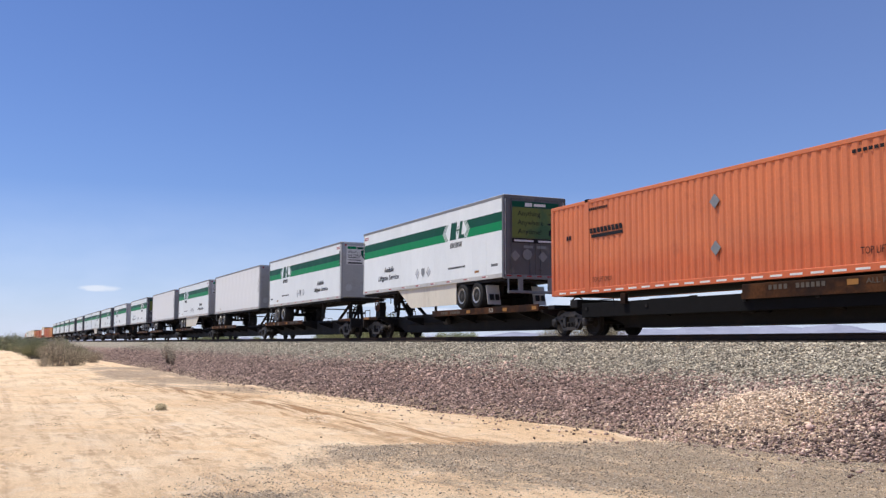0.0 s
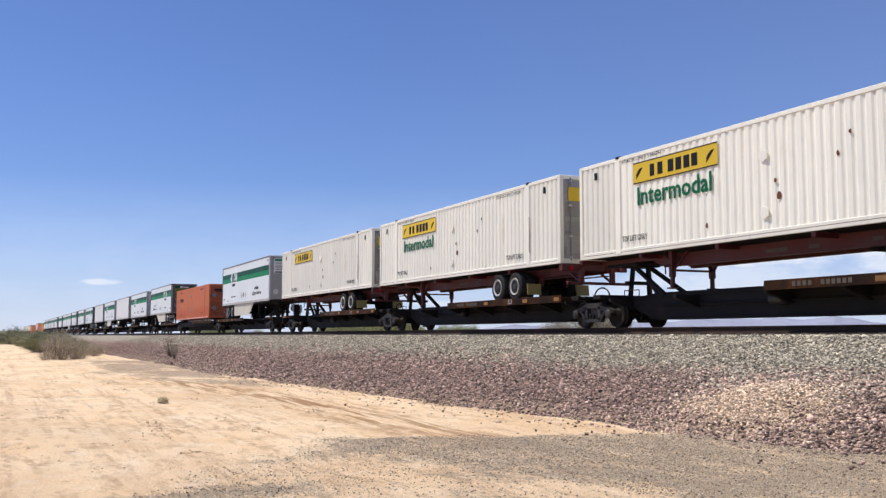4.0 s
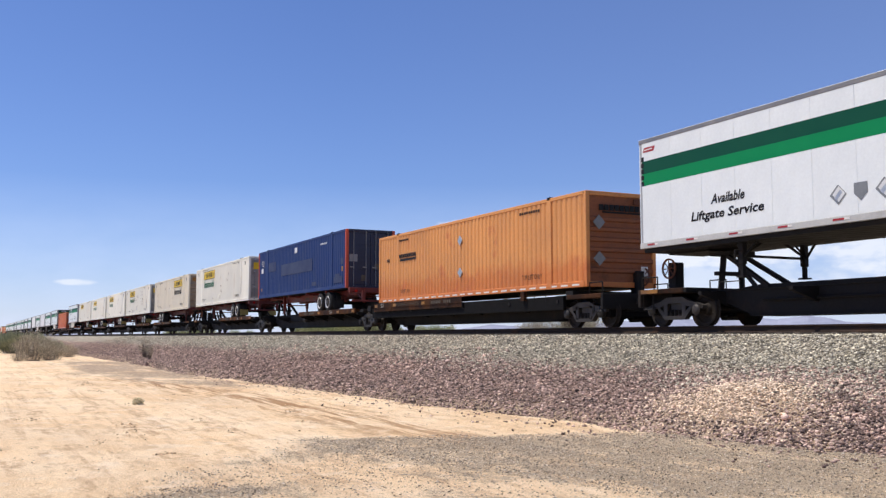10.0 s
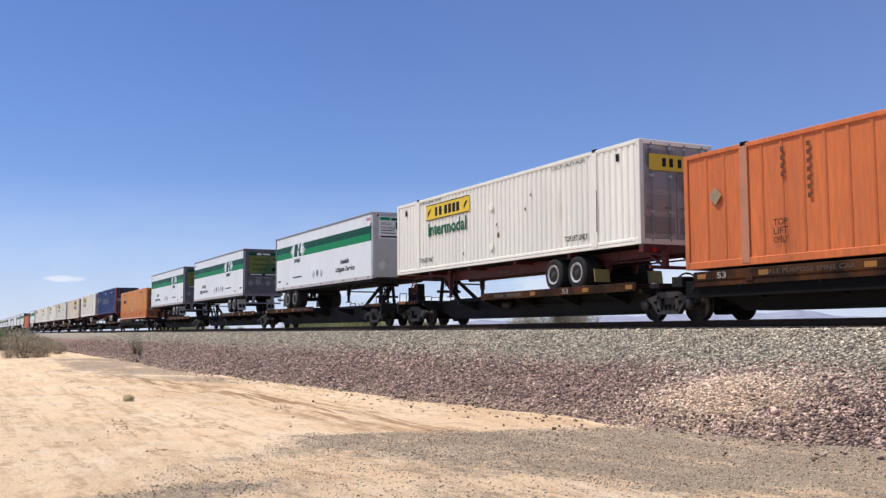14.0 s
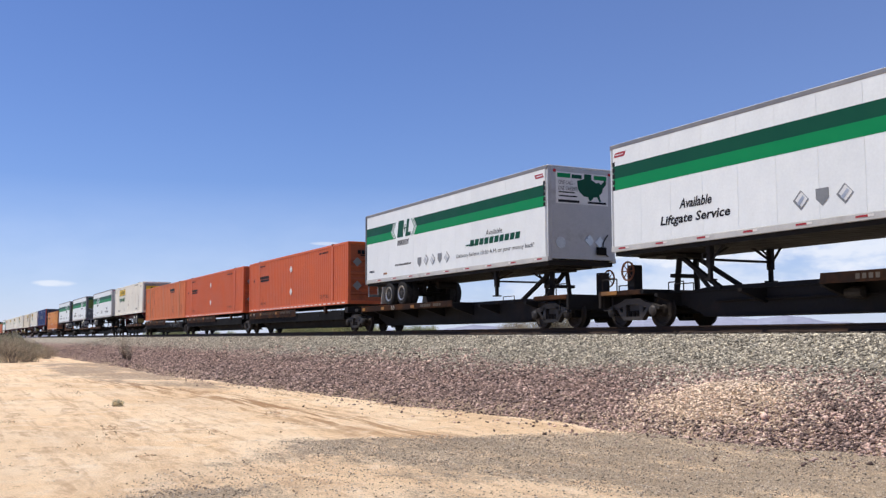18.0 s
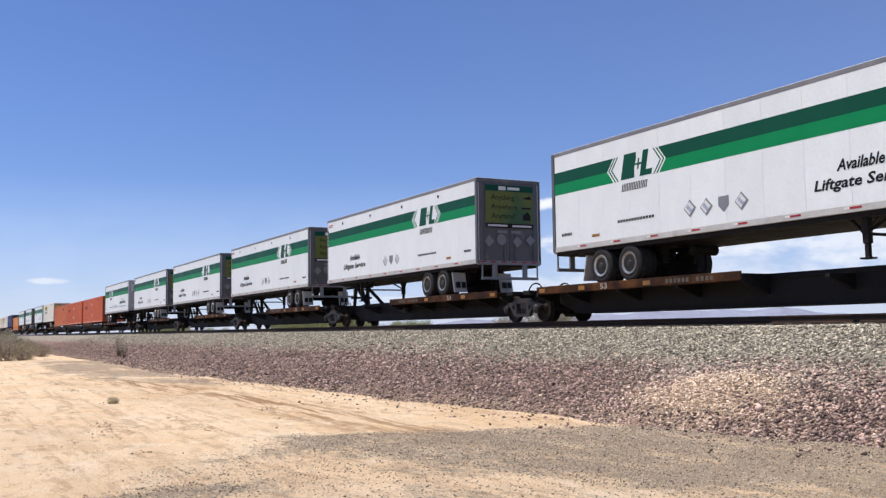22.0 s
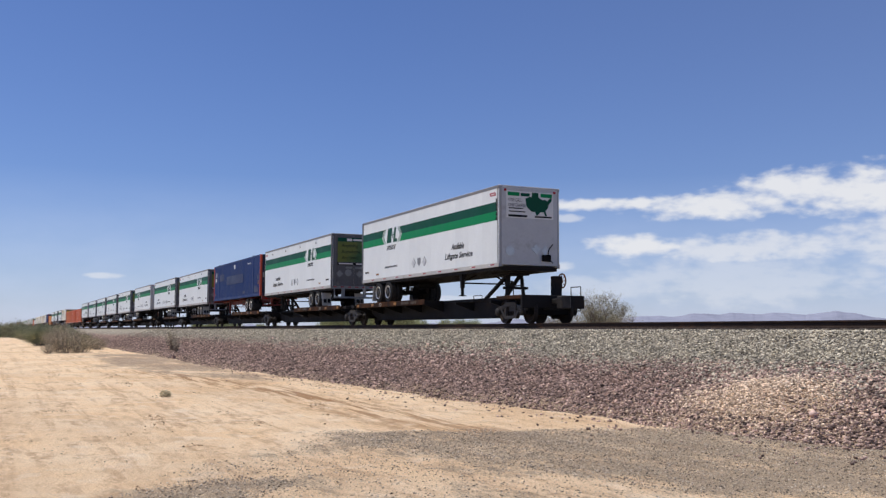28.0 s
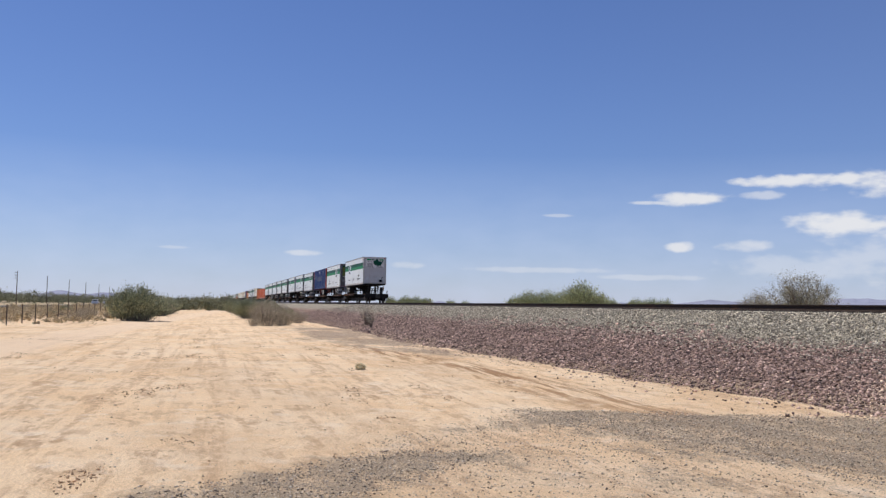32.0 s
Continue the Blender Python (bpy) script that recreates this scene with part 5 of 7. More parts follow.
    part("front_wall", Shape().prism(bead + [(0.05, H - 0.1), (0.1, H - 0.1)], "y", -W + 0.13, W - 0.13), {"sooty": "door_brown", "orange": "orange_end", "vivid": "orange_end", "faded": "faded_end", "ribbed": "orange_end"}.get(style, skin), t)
    for z0, z1 in ((0.0, 0.16), (H - 0.13, H)):
        part("front_beam", Shape().box(-0.0, 0.14, -W + 0.14, W - 0.14, z0, z1, 0.012), "rust" if style == "sooty" and z0 == 0 else posts, t)
        part("rear_beam", Shape().box(L - 0.14, L, -W + 0.14, W - 0.14, z0, z1, 0.012), posts if style != "blue" else "door_navy", t)
    # doors
    for y0, y1 in ((-W + 0.145, -0.01), (0.01, W - 0.145)):
        d = part("door", Shape().box(L - 0.07, L - 0.03, y0, y1, 0.17, H - 0.14, 0.01), end, t)
        for i in range(0 if far else 4):
            z = 0.3 + i * 0.62
            part("door_panel", Shape().box(L - 0.035, L - 0.018, y0 + 0.07, y1 - 0.07, z, z + 0.48, 0.008), end, d)
        hinges = Shape()
        for y in () if far else (y0 + 0.25, y1 - 0.25):
            rods = Shape().rod((L + 0.015, y, 0.1), (L + 0.015, y, H - 0.08), 0.019, 6)
            rods.box(L - 0.015, L + 0.035, y - 0.18, y + 0.03, 1.0, 1.05, 0.006)
            part("lock_rod", rods, "placard_grey", d)
            for z in (0.2, 0.9, 1.9, 2.7):
                hinges.box(L - 0.02, L + 0.03, y - 0.06, y + 0.06, z - 0.035, z + 0.035, 0.006)
        if not far:
            stuff(part("rod_bracket", hinges, "silver" if creamy else end, d))
    if creamy:
        dull = style == "sooty"
        sg = part("door_sign", Shape().box(L + 0.036, L + 0.042, -1.0, 1.0, 2.05, 2.5), "yellow", t)
        bl = Shape()
        for a in (-0.55, -0.3, 0.0, 0.2, 0.4, 0.6):
            bl.box(L + 0.043, L + 0.047, a, a + 0.13, 2.16, 2.4)
        stuff(part("sign_block", bl, "ink", sg))
        part("door_sticker", Shape().box(L + 0.036, L + 0.04, 0.5, 0.85, 0.6, 0.95), "yellow", t)
        if dull:
            part("front_sign", Shape().box(-0.03, -0.021, -1.0, 1.0, 2.3, 2.6), "deck_yellow", t)
    for face in (seen,):
        fy = W + 0.004
        if creamy:
            sg = flat(t, "side_sign", [quad(2.82, 6.4, 1.99, 2.6)], "yellow", face, fy, "yellow sign with dark blocks")
            blocks = [quad(a, a + w, 2.12, 2.46) for a, w in ((3.6, 0.2), (3.95, 0.22), (4.4, 0.24), (4.73, 0.24), (5.06, 0.24), (5.38, 0.24))]
            curls = [[(x0 + 0.16 * math.cos(k * 0.7), 2.42 - 0.055 * k + 0.1 * math.sin(k * 0.7)) for k in range(6)] for x0 in (3.12, 6.12)]
            edge = [quad(2.82, 6.4, 1.99, 2.02), quad(2.82, 6.4, 2.57, 2.6)]
            flats(t, "sign_block", [b if face < 0 else [(9.22 - x, z) for x, z in b] for b in blocks], "ink", face, fy + 0.004)
            flats(t, "sign_scroll", curls, "ink", face, fy + 0.004)
            flats(t, "sign_border", edge, "ink", face, fy + 0.004)
            if far:
                continue
            if style != "bare":
                wall_text(t, "Intermodal", 4.58, 1.62, 3.15, 0.52, "ink" if style == "sooty" else "ink_green", face, fy + 0.002, bold=0.022)
            wall_text(t, "TOP LIFT ONLY", 13.1, 0.43, 1.2, 0.17, "ink", face, fy + 0.002, bold=0.02)
            wall_text(t, "TOP LIFT ONLY", 2.85, 0.46, 1.2, 0.17, "ink", face, fy + 0.002, bold=0.02)
            wall_text(t, "STACK LIMIT 3 HIGH", 12.7, 2.68, 1.8, 0.11, "ink", face, fy + 0.002)
            wall_text(t, "STACK LIMIT 3 HIGH", 3.2, 2.72, 1.8, 0.1, "ink", face, fy + 0.002)
            flats(t, "placard_holder", [diamond(8.0, 1.96, 0.15, 6), diamond(8.0, 0.58, 0.15, 6)], "silver" if style == "spotted" else "cream", face, fy + 0.02, thick=0.02)
            flats(t, "small_plate", [quad(0.85, 1.0, 2.4, 2.62), quad(15.1, 15.25, 2.4, 2.62)], "ink", face, fy + 0.001)
            dots = []
            rng = random.Random(5 + face)
            for _ in range(26 if style == "spotted" else 5):
                x, z = rng.uniform(4, L - 4), rng.uniform(0.25, 2.5)
                r = rng.uniform(0.03, 0.09)
                dots.append([(x + r * math.cos(a) * rng.uniform(0.7, 1.2), z + r * 1.3 * math.sin(a) * rng.uniform(0.7, 1.3)) for a in (0, 0.9, 1.8, 2.7, 3.6, 4.5, 5.4)])
            stuff(flat(t, "rust_scab", dots, "rust", face, fy))
            # flat dark strip painted as the shadow line of the stepped bottom rail
            flat(t, "rail_groove", [quad(0.2, L - 0.2, 0.088, 0.1)], "rust", face, fy - 0.002)
        elif style == "blue":
            flats(t, "overpainted_patch", [quad(4.9, L - 5.15, 1.16, 1.82), quad(L - 1.6, L - 0.9, 0.5, 0.75), quad(2.3, 3.8, 1.55, 2.1)], "blue_patch", face, fy)
            flats(t, "white_sticker", [quad(7.5, 7.95, 2.32, 2.62), quad(0.72, 1.15, 1.55, 1.85)], "paper", face, fy + 0.001)
            wall_text(t, "53", 1.08, 2.12, 0.42, 0.36, "paper", face, fy + 0.002)
            flat(t, "number_bars", bars(L - 3.8, L - 2.8, 2.4, 2.49, 11, 0.45), "paper", face, fy + 0.001)
            flats(t, "scuff", [quad(L - 5.2, L - 4.5, 0.32, 0.52), quad(L - 1.75, L - 0.5, 0.3, 0.62), quad(L - 0.75, L - 0.4, 1.2, 1.5)], "blue_patch", face, fy - 0.001)
            for dy, dz, w, h, mt in () if far else ((-1.12, 1.3, 0.42, 0.36, "placard_grey"), (0.55, 0.62, 0.4, 0.26, "placard_grey"), (0.6, 1.65, 0.3, 0.3, "stencil"), (-0.5, 0.35, 0.28, 0.3, "stencil"), (0.2, 0.95, 0.26, 0.26, "stencil")):
                part("door_label", Shape().box(L - 0.016, L - 0.01, dy, dy + w, dz, dz + h), mt, t)
            flats(t, "yellow_label", [quad(L - 0.62, L - 0.42, 0.85, 1.1), quad(0.75, 0.92, 0.42, 0.62)], "deck_yellow", face, fy + 0.001)
        else:
            lx = L - 3.1 if style != "ribbed" else L - 11.5
            em = [quad(lx - 0.87, lx + 0.85, 1.78, 1.98, 0.1)] + [quad(lx - 0.87, lx + 0.6, 1.66, 1.74, 0.04)]
            if style == "ribbed":
                flat(t, "emblem", [[(x, z + 0.45) for x, z in q] for q in em], "ink", face, fy)
                for bx in (L - 11.9, L - 3.2, 1.2):
                    if bx == 1.2:
                        flat(t, "placard_holder", [diamond(L - 1.15, 1.75, 0.22)], "placard_tan", face, fy + 0.02, "", 0.02)
                        stuff(flat(t, "number_bars", [quad(L - 4.1 + c * 0.75, L - 4.0 + c * 0.75, z, z + 0.11) for c, n_ in ((0, 7), (1, 4)) for z in [2.5 - 0.19 * m_ for m_ in range(n_)]], "rust", face, fy + 0.002))
                    for k, wd in enumerate(("TOP", "LIFT", "ONLY")):
                        wall_text(t, wd, bx, 0.92 - k * 0.2, 0.42, 0.15, "ink", face, fy + 0.002)
            else:
                flat(t, "emblem", bars(lx - 0.87, lx + 0.85, 1.84, 2.0, 9, 0.22, -0.05 * face * -1) + [quad(lx - 0.87, lx + 0.75, 1.7, 1.8)], "ink", face, fy)
                flats(t, "placard_holder", [diamond(L - 7.95, 2.1, 0.19), diamond(L - 7.95, 0.9, 0.19)], {"vivid": "paper", "orange": "placard_grey", "faded": "silver"}[style], face, fy + 0.02, thick=0.02)
                wall_text(t, "TOP LIFT ONLY", 3.1, 0.45, 1.25, 0.16, "ink", face, fy + 0.002)
                wall_text(t, "TOP LIFT ONLY", L - 2.9, 0.42, 1.0, 0.14, "ink", face, fy + 0.002)
                stuff(flat(t, "stencil_line", bars(L - 3.2, L - 2.2, 2.55, 2.63, 9) + bars(2.6, 3.9, 2.55, 2.63, 9) + bars(L - 1.2, L - 0.9, 1.75, 1.88, 2), "ink", face, fy))
            if style != "ribbed":
                stuff(flat(t, "rail_reflector", [quad(0.4 + i * 0.62, 0.78 + i * 0.62, 0.05, 0.1) for i in range(25)], "white_tape", face, fy))
    if style in ("orange", "vivid", "faded", "ribbed"):
        em = Shape()
        for i in range(9):
            em.box(-0.024, -0.004, -0.85 + i * 0.19, -0.85 + i * 0.19 + 0.15, 2.32, 2.5)
        part("front_emblem", em.box(-0.024, -0.004, -0.85, 0.7, 2.24, 2.29), "ink", t)
        for y, z in ((0.85, 1.95), (0.85, 0.85)):
            part("front_placard", Shape().prism(diamond(y, z, 0.22), "x", -0.045, -0.02), "placard_grey", t)
        part("vent_box", Shape().box(-0.04, 0.0, -0.8, -0.45, 2.55, 2.72, 0.01), "paper" if style == "orange" else "rust", t)
        part("plate", Shape().box(-0.04, 0.0, -0.95, -0.7, 0.35, 0.65, 0.01), "paper", t)
    return t


def chassis(bright=False, seen=-1):
    """Skeletal road chassis under a container; front at x 0."""
    red = "chassis_bright" if bright else "chassis_red"
    t = thing("container_chassis", "orange-red skeletal container chassis with tandem wheels" if bright else "dark red skeletal container chassis with tandem wheels", "chassis", "chassis on the train")
    L = CL
    for y in (-0.48, 0.48):
        part("main_beam", Shape().prism([(2.6, 2.08), (L + 0.1, 2.08), (L + 0.1, 1.84), (10, 1.76), (3.2, 1.76), (2.6, 1.98)], "y", y - 0.05, y + 0.05)
             .box(2.6, L + 0.1, y - 0.09, y + 0.09, 2.06, 2.09).box(3.2, L, y - 0.09, y + 0.09, 1.74, 1.77), red, t)
        part("gooseneck", Shape().box(-0.05, 2.7, y - 0.06, y + 0.06, 1.98, 2.12, 0.01), red, t)
    for x in (0.0, 3.0, 6.2, 9.4, 12.6, L - 0.05):
        part("crossmember", Shape().box(x - 0.07, x + 0.07, -1.24, 1.24, 2.0, 2.12, 0.01), red, t)
    for x, z in ((0.0, 2.04), (L - 0.05, 1.9)):
        part("bolster", Shape().box(x - 0.1, x + 0.1, -1.27, 1.27, z, 2.13, 0.015), red, t)
    part("kingpin_plate", Shape().box(0.4, 1.9, -0.55, 0.55, 1.9, 1.98, 0.01), "steel_dark", t)
    g = Shape().box(L + 0.2, L + 0.3, -1.22, 1.22, 1.44, 1.53, 0.012)
    for y in (-0.6, 0.6):
        g.box(L + 0.06, L + 0.22, y - 0.07, y + 0.07, 1.46, 1.98, 0.01)
        g.beam((L - 0.5, y, 1.86), (L + 0.12, y, 1.52), 0.06, 0.06)
    part("underride_guard", g, red, t)
    for y in (-0.95, 0.95):
        part("tail_lamp", Shape().lathe((L + 0.12, y, 1.97), "x", [(-0.03, 0.07), (0.02, 0.07)], 10), "lamp_red", t)
    part("stencil_line", Shape().box(7.2, 7.9, -0.545, -0.54, 1.84, 1.93).box(8.6, 8.9, -0.545, -0.54, 1.84, 1.93).box(10.4, 11.4, -0.545, -0.54, 1.86, 1.95), "stencil", t)
    running_gear(t, 11.8, red, "rubber" if bright else "flap_yellow", False, seen)
    landing_gear(t, 3.75, red, 0.7)
    return t


# ---- articulated spine cars ----
def wheel_truck(parent, x, far=False):
    """A two-axle truck: bolster, two cast side frames, springs, two wheelsets."""
    tr = part("truck", Shape().box(-0.22, 0.22, -1.0, 1.0, 0.42, 0.68, 0.02).lathe((0, 0, 0.66), "z", [(0, 0.32), (0.1, 0.32)], 16), "truck", parent, "two-axle cast steel truck", at=(x, 0, 0))
    for y in (-1.0, 1.0):
        f = Shape()
        a, b = y - 0.075, y + 0.075
        f.prism([(-1.12, 0.52), (-0.85, 0.6), (-0.55, 0.66), (-0.3, 0.76), (0.3, 0.76), (0.55, 0.66), (0.85, 0.6), (1.12, 0.52), (1.1, 0.44), (0.8, 0.48), (0.5, 0.52), (0.3, 0.6), (-0.3, 0.6), (-0.5, 0.52), (-0.8, 0.48), (-1.1, 0.44)], "y", a, b)
        f.prism([(-0.72, 0.5), (-0.58, 0.5), (-0.32, 0.27), (0.32, 0.27), (0.58, 0.5), (0.72, 0.5), (0.4, 0.17), (-0.4, 0.17)], "y", a, b)
        for dx in (-0.36, 0.36):
            f.box(dx - 0.08, dx + 0.08, a, b, 0.22, 0.66, 0.015)
        side = part("side_frame", f, "truck", tr)
        for dx in () if far else (-0.89, 0.89):
            part("bearing_cap", Shape().lathe((dx, y + math.copysign(0.06, y), 0.42), "y", [(-0.06, 0.15), (math.copysign(0.05, y), 0.15), (math.copysign(0.09, y), 0.09), (math.copysign(0.1, y), 0.02)], 14), "truck", side)
        sp = Shape()
        for dx in (-0.17, 0.0, 0.17):
            sp.lathe((dx, y, 0.27), "z", [(0.02 * k, 0.075 if k % 2 else 0.06) for k in range(9)], 8)
        part("spring_nest", sp, "steel_dark", side)
    for dx in (-0.89, 0.89):
        ws = Shape().rod((0, -1.0, 0), (0, 1.0, 0), 0.08, 10)
        for y in (-1, 1):
            ws.lathe((0, y * 0.7, 0), "y", [(-y * 0.03, 0.40), (-y * 0.03, 0.445), (y * 0.005, 0.45), (y * 0.02, 0.425), (y * 0.1, 0.415), (y * 0.1, 0.36), (y * 0.06, 0.33), (y * 0.03, 0.17), (y * 0.12, 0.13), (y * 0.13, 0.06)], 28)
            for k in range(2):
                ang = k * math.pi + 0.4
                ws.lathe((0.245 * math.cos(ang), y * 0.745, 0.245 * math.sin(ang)), "y", [(0, 0.03), (y * 0.018, 0.03)], 6)
        part("wheelset", ws, "wheel", tr, at=(dx, 0, 0.42))
    return tr


UNITS = {}


def spine_unit(span, hitch_x, raised, first, last, low_load=False, trucks="n", far=False):
    """One platform of an articulated car: hitch near x 0, tyre platform towards the far end. Rail top is z 0."""
    key = (span, hitch_x, raised, first, last, low_load, trucks, far)
    if key in UNITS:
        return copy_thing(UNITS[key], Matrix.Identity(4))
    t = thing("spine_car", "dark grimy spine car with rusty tyre deck and end platform" if first or last else "dark grimy articulated spine car with rusty yellow tyre deck", "rail car", "cars of the freight train")
    UNITS[key] = t
    sill = Shape().prism([(-0.2, 0.92), (1.6, 0.92), (2.4, 1.0), (span - 2.4, 1.0), (span - 1.6, 0.92), (span + 0.2, 0.92), (span + 0.2, 0.72), (span - 1.0, 0.68), (span - 2.2, 0.25), (2.2, 0.25), (1.0, 0.68), (-0.2, 0.72)], "y", -0.44, 0.44)
    sill.box(-0.2, span + 0.2, -0.5, 0.5, 0.89, 0.92).box(2.2, span - 2.2, -0.54, 0.54, 0.23, 0.26)
    part("centre_sill", sill, "steel_dark", t)
    for x in () if far else (1.2, 4.2, span - 9.9, span - 7.6, span - 5.2, span - 2.8, span - 1.2):
        wing = Shape().prism([(-1.25, 0.86), (1.25, 0.86), (1.25, 0.78), (0.36, 0.5), (-0.36, 0.5), (-1.25, 0.78)], "x", x - 0.06, x + 0.06)
        part("cross_arm", wing, "steel_dark", t)
    p0, p1 = span - 9.9, span - 1.3
    for y in (-1, 1):
        deck = part("tyre_deck", Shape().box(p0, p1, y * 0.82 - 0.46, y * 0.82 + 0.46, 0.94, 1.0, 0.008), "deck", t, "rusty yellow tyre deck")
        up = 0.13 if low_load else 0.0
        part("deck_lip", Shape().box(p0, p1, y * 1.3 - 0.02, y * 1.3 + 0.02, 0.84 + up, 1.06 + up, 0.008).box(p0, p1, y * 1.28 - 0.06, y * 1.28 + 0.02, 0.83, 0.86 + up), "deck", deck)
        if far:
            continue
        for x in (p0 + 3.2, p0 + 6.1, p1 - 0.45):
            part("yellow_mark", Shape().box(x, x + 0.3, y * 1.323 - 0.003, y * 1.323 + 0.003, 0.88 + up, 1.0 + up), "deck_yellow", deck)
        st = Shape()
        for i in range(4):
            st.box(p0 + 0.9 + i * 0.16, p0 + 1.0 + i * 0.16, y * 1.323 - 0.003, y * 1.323 + 0.003, 0.89 + up, 1.0 + up)
        for i in range(6):
            st.box(p0 + 1.75 + i * 0.15, p0 + 1.85 + i * 0.15, y * 1.323 - 0.003, y * 1.323 + 0.003, 0.89 + up, 1.0 + up)
        stuff(part("stencil_bar", st, "stencil", deck))
    if low_load:
        for y in (-1.16, 1.16):
            part("side_channel", Shape().box(0.9, span - 0.9, y - 0.06, y + 0.06, 0.55, 0.98, 0.01), "black_box", t)
            for k in range(0 if far else 3):
                x = 3.2 + k * (span - 6.4) / 2
                part("container_guide", Shape().box(x - 0.12, x + 0.12, y * 1.09 - 0.06, y * 1.09 + 0.06, 0.9, 1.2, 0.012), "deck", t)
    part("deck_end_plate", Shape().box(p0 - 0.03, p0 + 0.05, -1.3, 1.3, 0.82, 1.0, 0.01), "steel_dark", t)
    for face in () if far else (-1, 1):
        wall_text(t, "53", p0 + (7.6 if low_load else 5.2), 0.945 + up, 0.32, 0.16, "stencil_pale", face, 1.327, bold=0.02)
        if low_load:
            wall_text(t, "ALL PURPOSE SPINE CAR", p0 + 4.9, 0.945 + up, 2.4, 0.11, "stencil", face, 1.328)
    # container pedestals
    for x in (0.5, span - 0.6):
        part("pedestal", Shape().box(x - 0.2, x + 0.2, -1.26, 1.26, 0.86, 1.12 if low_load else 0.99, 0.015), "steel_dark", t)
    part("side_bracket", Shape().box(span - 3.9, span - 3.6, -1.29, -1.0, 0.84, 1.08, 0.012), "deck", t)
    # trailer hitch
    hx = hitch_x
    if raised:
        s = Shape()
        for y in (-0.28, 0.28):
            s.beam((hx, y * 1.3, 0.9), (hx + 0.05, y, 1.86), 0.12, 0.14)
            s.beam((hx + 1.75, y * 1.5, 0.92), (hx + 0.2, y, 1.8), 0.12, 0.1)
        s.box(hx - 0.35, hx + 0.45, -0.42, 0.42, 1.82, 1.91, 0.015).box(hx - 0.1, hx + 0.1, -0.5, 0.5, 1.3, 1.4, 0.01)
        part("trailer_hitch", s, "steel_dark", t, "raised steel trailer hitch")
        part("hitch_screw", Shape().rod((hx + 0.9, 0, 0.95), (hx + 0.25, 0, 1.6), 0.06, 8), "truck", t)
    else:
        part("trailer_hitch", Shape().box(hx - 0.3, hx + 1.6, -0.4, 0.4, 0.93, 1.06, 0.02), "steel_dark", t, "folded steel trailer hitch")
    for y in () if far else (-1.22, 1.22):
        hand = Shape().tube([(1.9, y, 0.84), (1.9, y, 1.06), (2.6, y, 1.06), (2.6, y, 0.84)], 0.015, 5)
        part("hand_hold", hand, "steel_dark", t)
    if not far:
        part("air_line", Shape().rod((2.6, -0.5, 0.62), (span - 2.6, -0.5, 0.62), 0.03, 6), "steel_dark", t)
    if not far:
        part("brake_cylinder", Shape().lathe((span * 0.42, -0.62, 0.66), "x", [(-0.25, 0.06), (-0.22, 0.14), (0.2, 0.14), (0.24, 0.05)], 12), "truck", t)
    if not last:
        loop = Shape().tube([(span - 0.2 + 0.42 * math.cos(math.pi * k / 8), -0.5, 0.96 + 0.3 * math.sin(math.pi * k / 8)) for k in range(9)], 0.025, 6)
        part("brake_hose", loop, "black_box", t)
    for flag, x, s in ((first, 0.0, -1), (last, span, 1)):
        if not flag:
            continue
        e = Shape().box(min(x - s * 0.6, x + s * 1.2), max(x - s * 0.6, x + s * 1.2), -1.28, 1.28, 0.86, 0.99, 0.012)
        part("end_platform", e, "deck", t)
        part("end_sill", Shape().box(x + s * 1.2 - 0.06, x + s * 1.2 + 0.06, -1.28, 1.28, 0.52, 0.99, 0.012).box(min(x - s * 0.6, x + s * 1.2), max(x - s * 0.6, x + s * 1.2), -0.4, 0.4, 0.46, 0.88, 0.01), "steel_dark", t)
        part("draft_gear", Shape().box(min(x + s * 0.2, x + s * 1.15), max(x + s * 0.2, x + s * 1.15), -0.95, 0.95, 0.3, 0.87, 0.02), "black_box", t)
        c = Shape().box(min(x + s * 1.2, x + s * 1.85), max(x + s * 1.2, x + s * 1.85), -0.09, 0.09, 0.68, 0.86, 0.02)
        c.box(min(x + s * 1.75, x + s * 2.1), max(x + s * 1.75, x + s * 2.1), -0.19, 0.19, 0.5, 0.94, 0.03)
        part("coupler", c, "truck", t)
        part("yellow_step_edge", Shape().box(min(x + s * 0.4, x + s * 1.1), max(x + s * 0.4, x + s * 1.1), -1.3, -1.284, 0.88, 0.98), "deck_yellow", t)
        for y in (-1.2, 1.2):
            r = Shape().rod((x + s * 1.15, y, 0.99), (x + s * 1.15, y, 1.32), 0.018, 6).rod((x + s * 1.15, y, 1.32), (x + s * 0.5, y, 1.32), 0.018, 6).rod((x + s * 0.5, y, 1.32), (x + s * 0.5, y, 0.99), 0.018, 6)
            r.rod((x + s * 1.1, y, 0.86), (x + s * 1.1, y, 0.45), 0.018, 6).rod((x + s * 0.7, y, 0.86), (x + s * 0.7, y, 0.45), 0.018, 6).rod((x + s * 1.1, y, 0.45), (x + s * 0.7, y, 0.45), 0.018, 6)
            part("grab_iron", r, "steel_dark", t)
        if first:
            stand = part("brake_stand", Shape().box(x - 0.62, x - 0.3, -0.75, -0.45, 0.98, 1.72, 0.02), "steel_dark", t)
            wh = Shape()
            rim = [(x - 0.46 + r * math.cos(2 * math.pi * k / 20), y, 1.55 + r * math.sin(2 * math.pi * k / 20)) for y in (-0.86, -0.82) for r in (0.24, 0.28) for k in range(20)]
            ringed = []
            for k in range(20):
                k2 = (k + 1) % 20
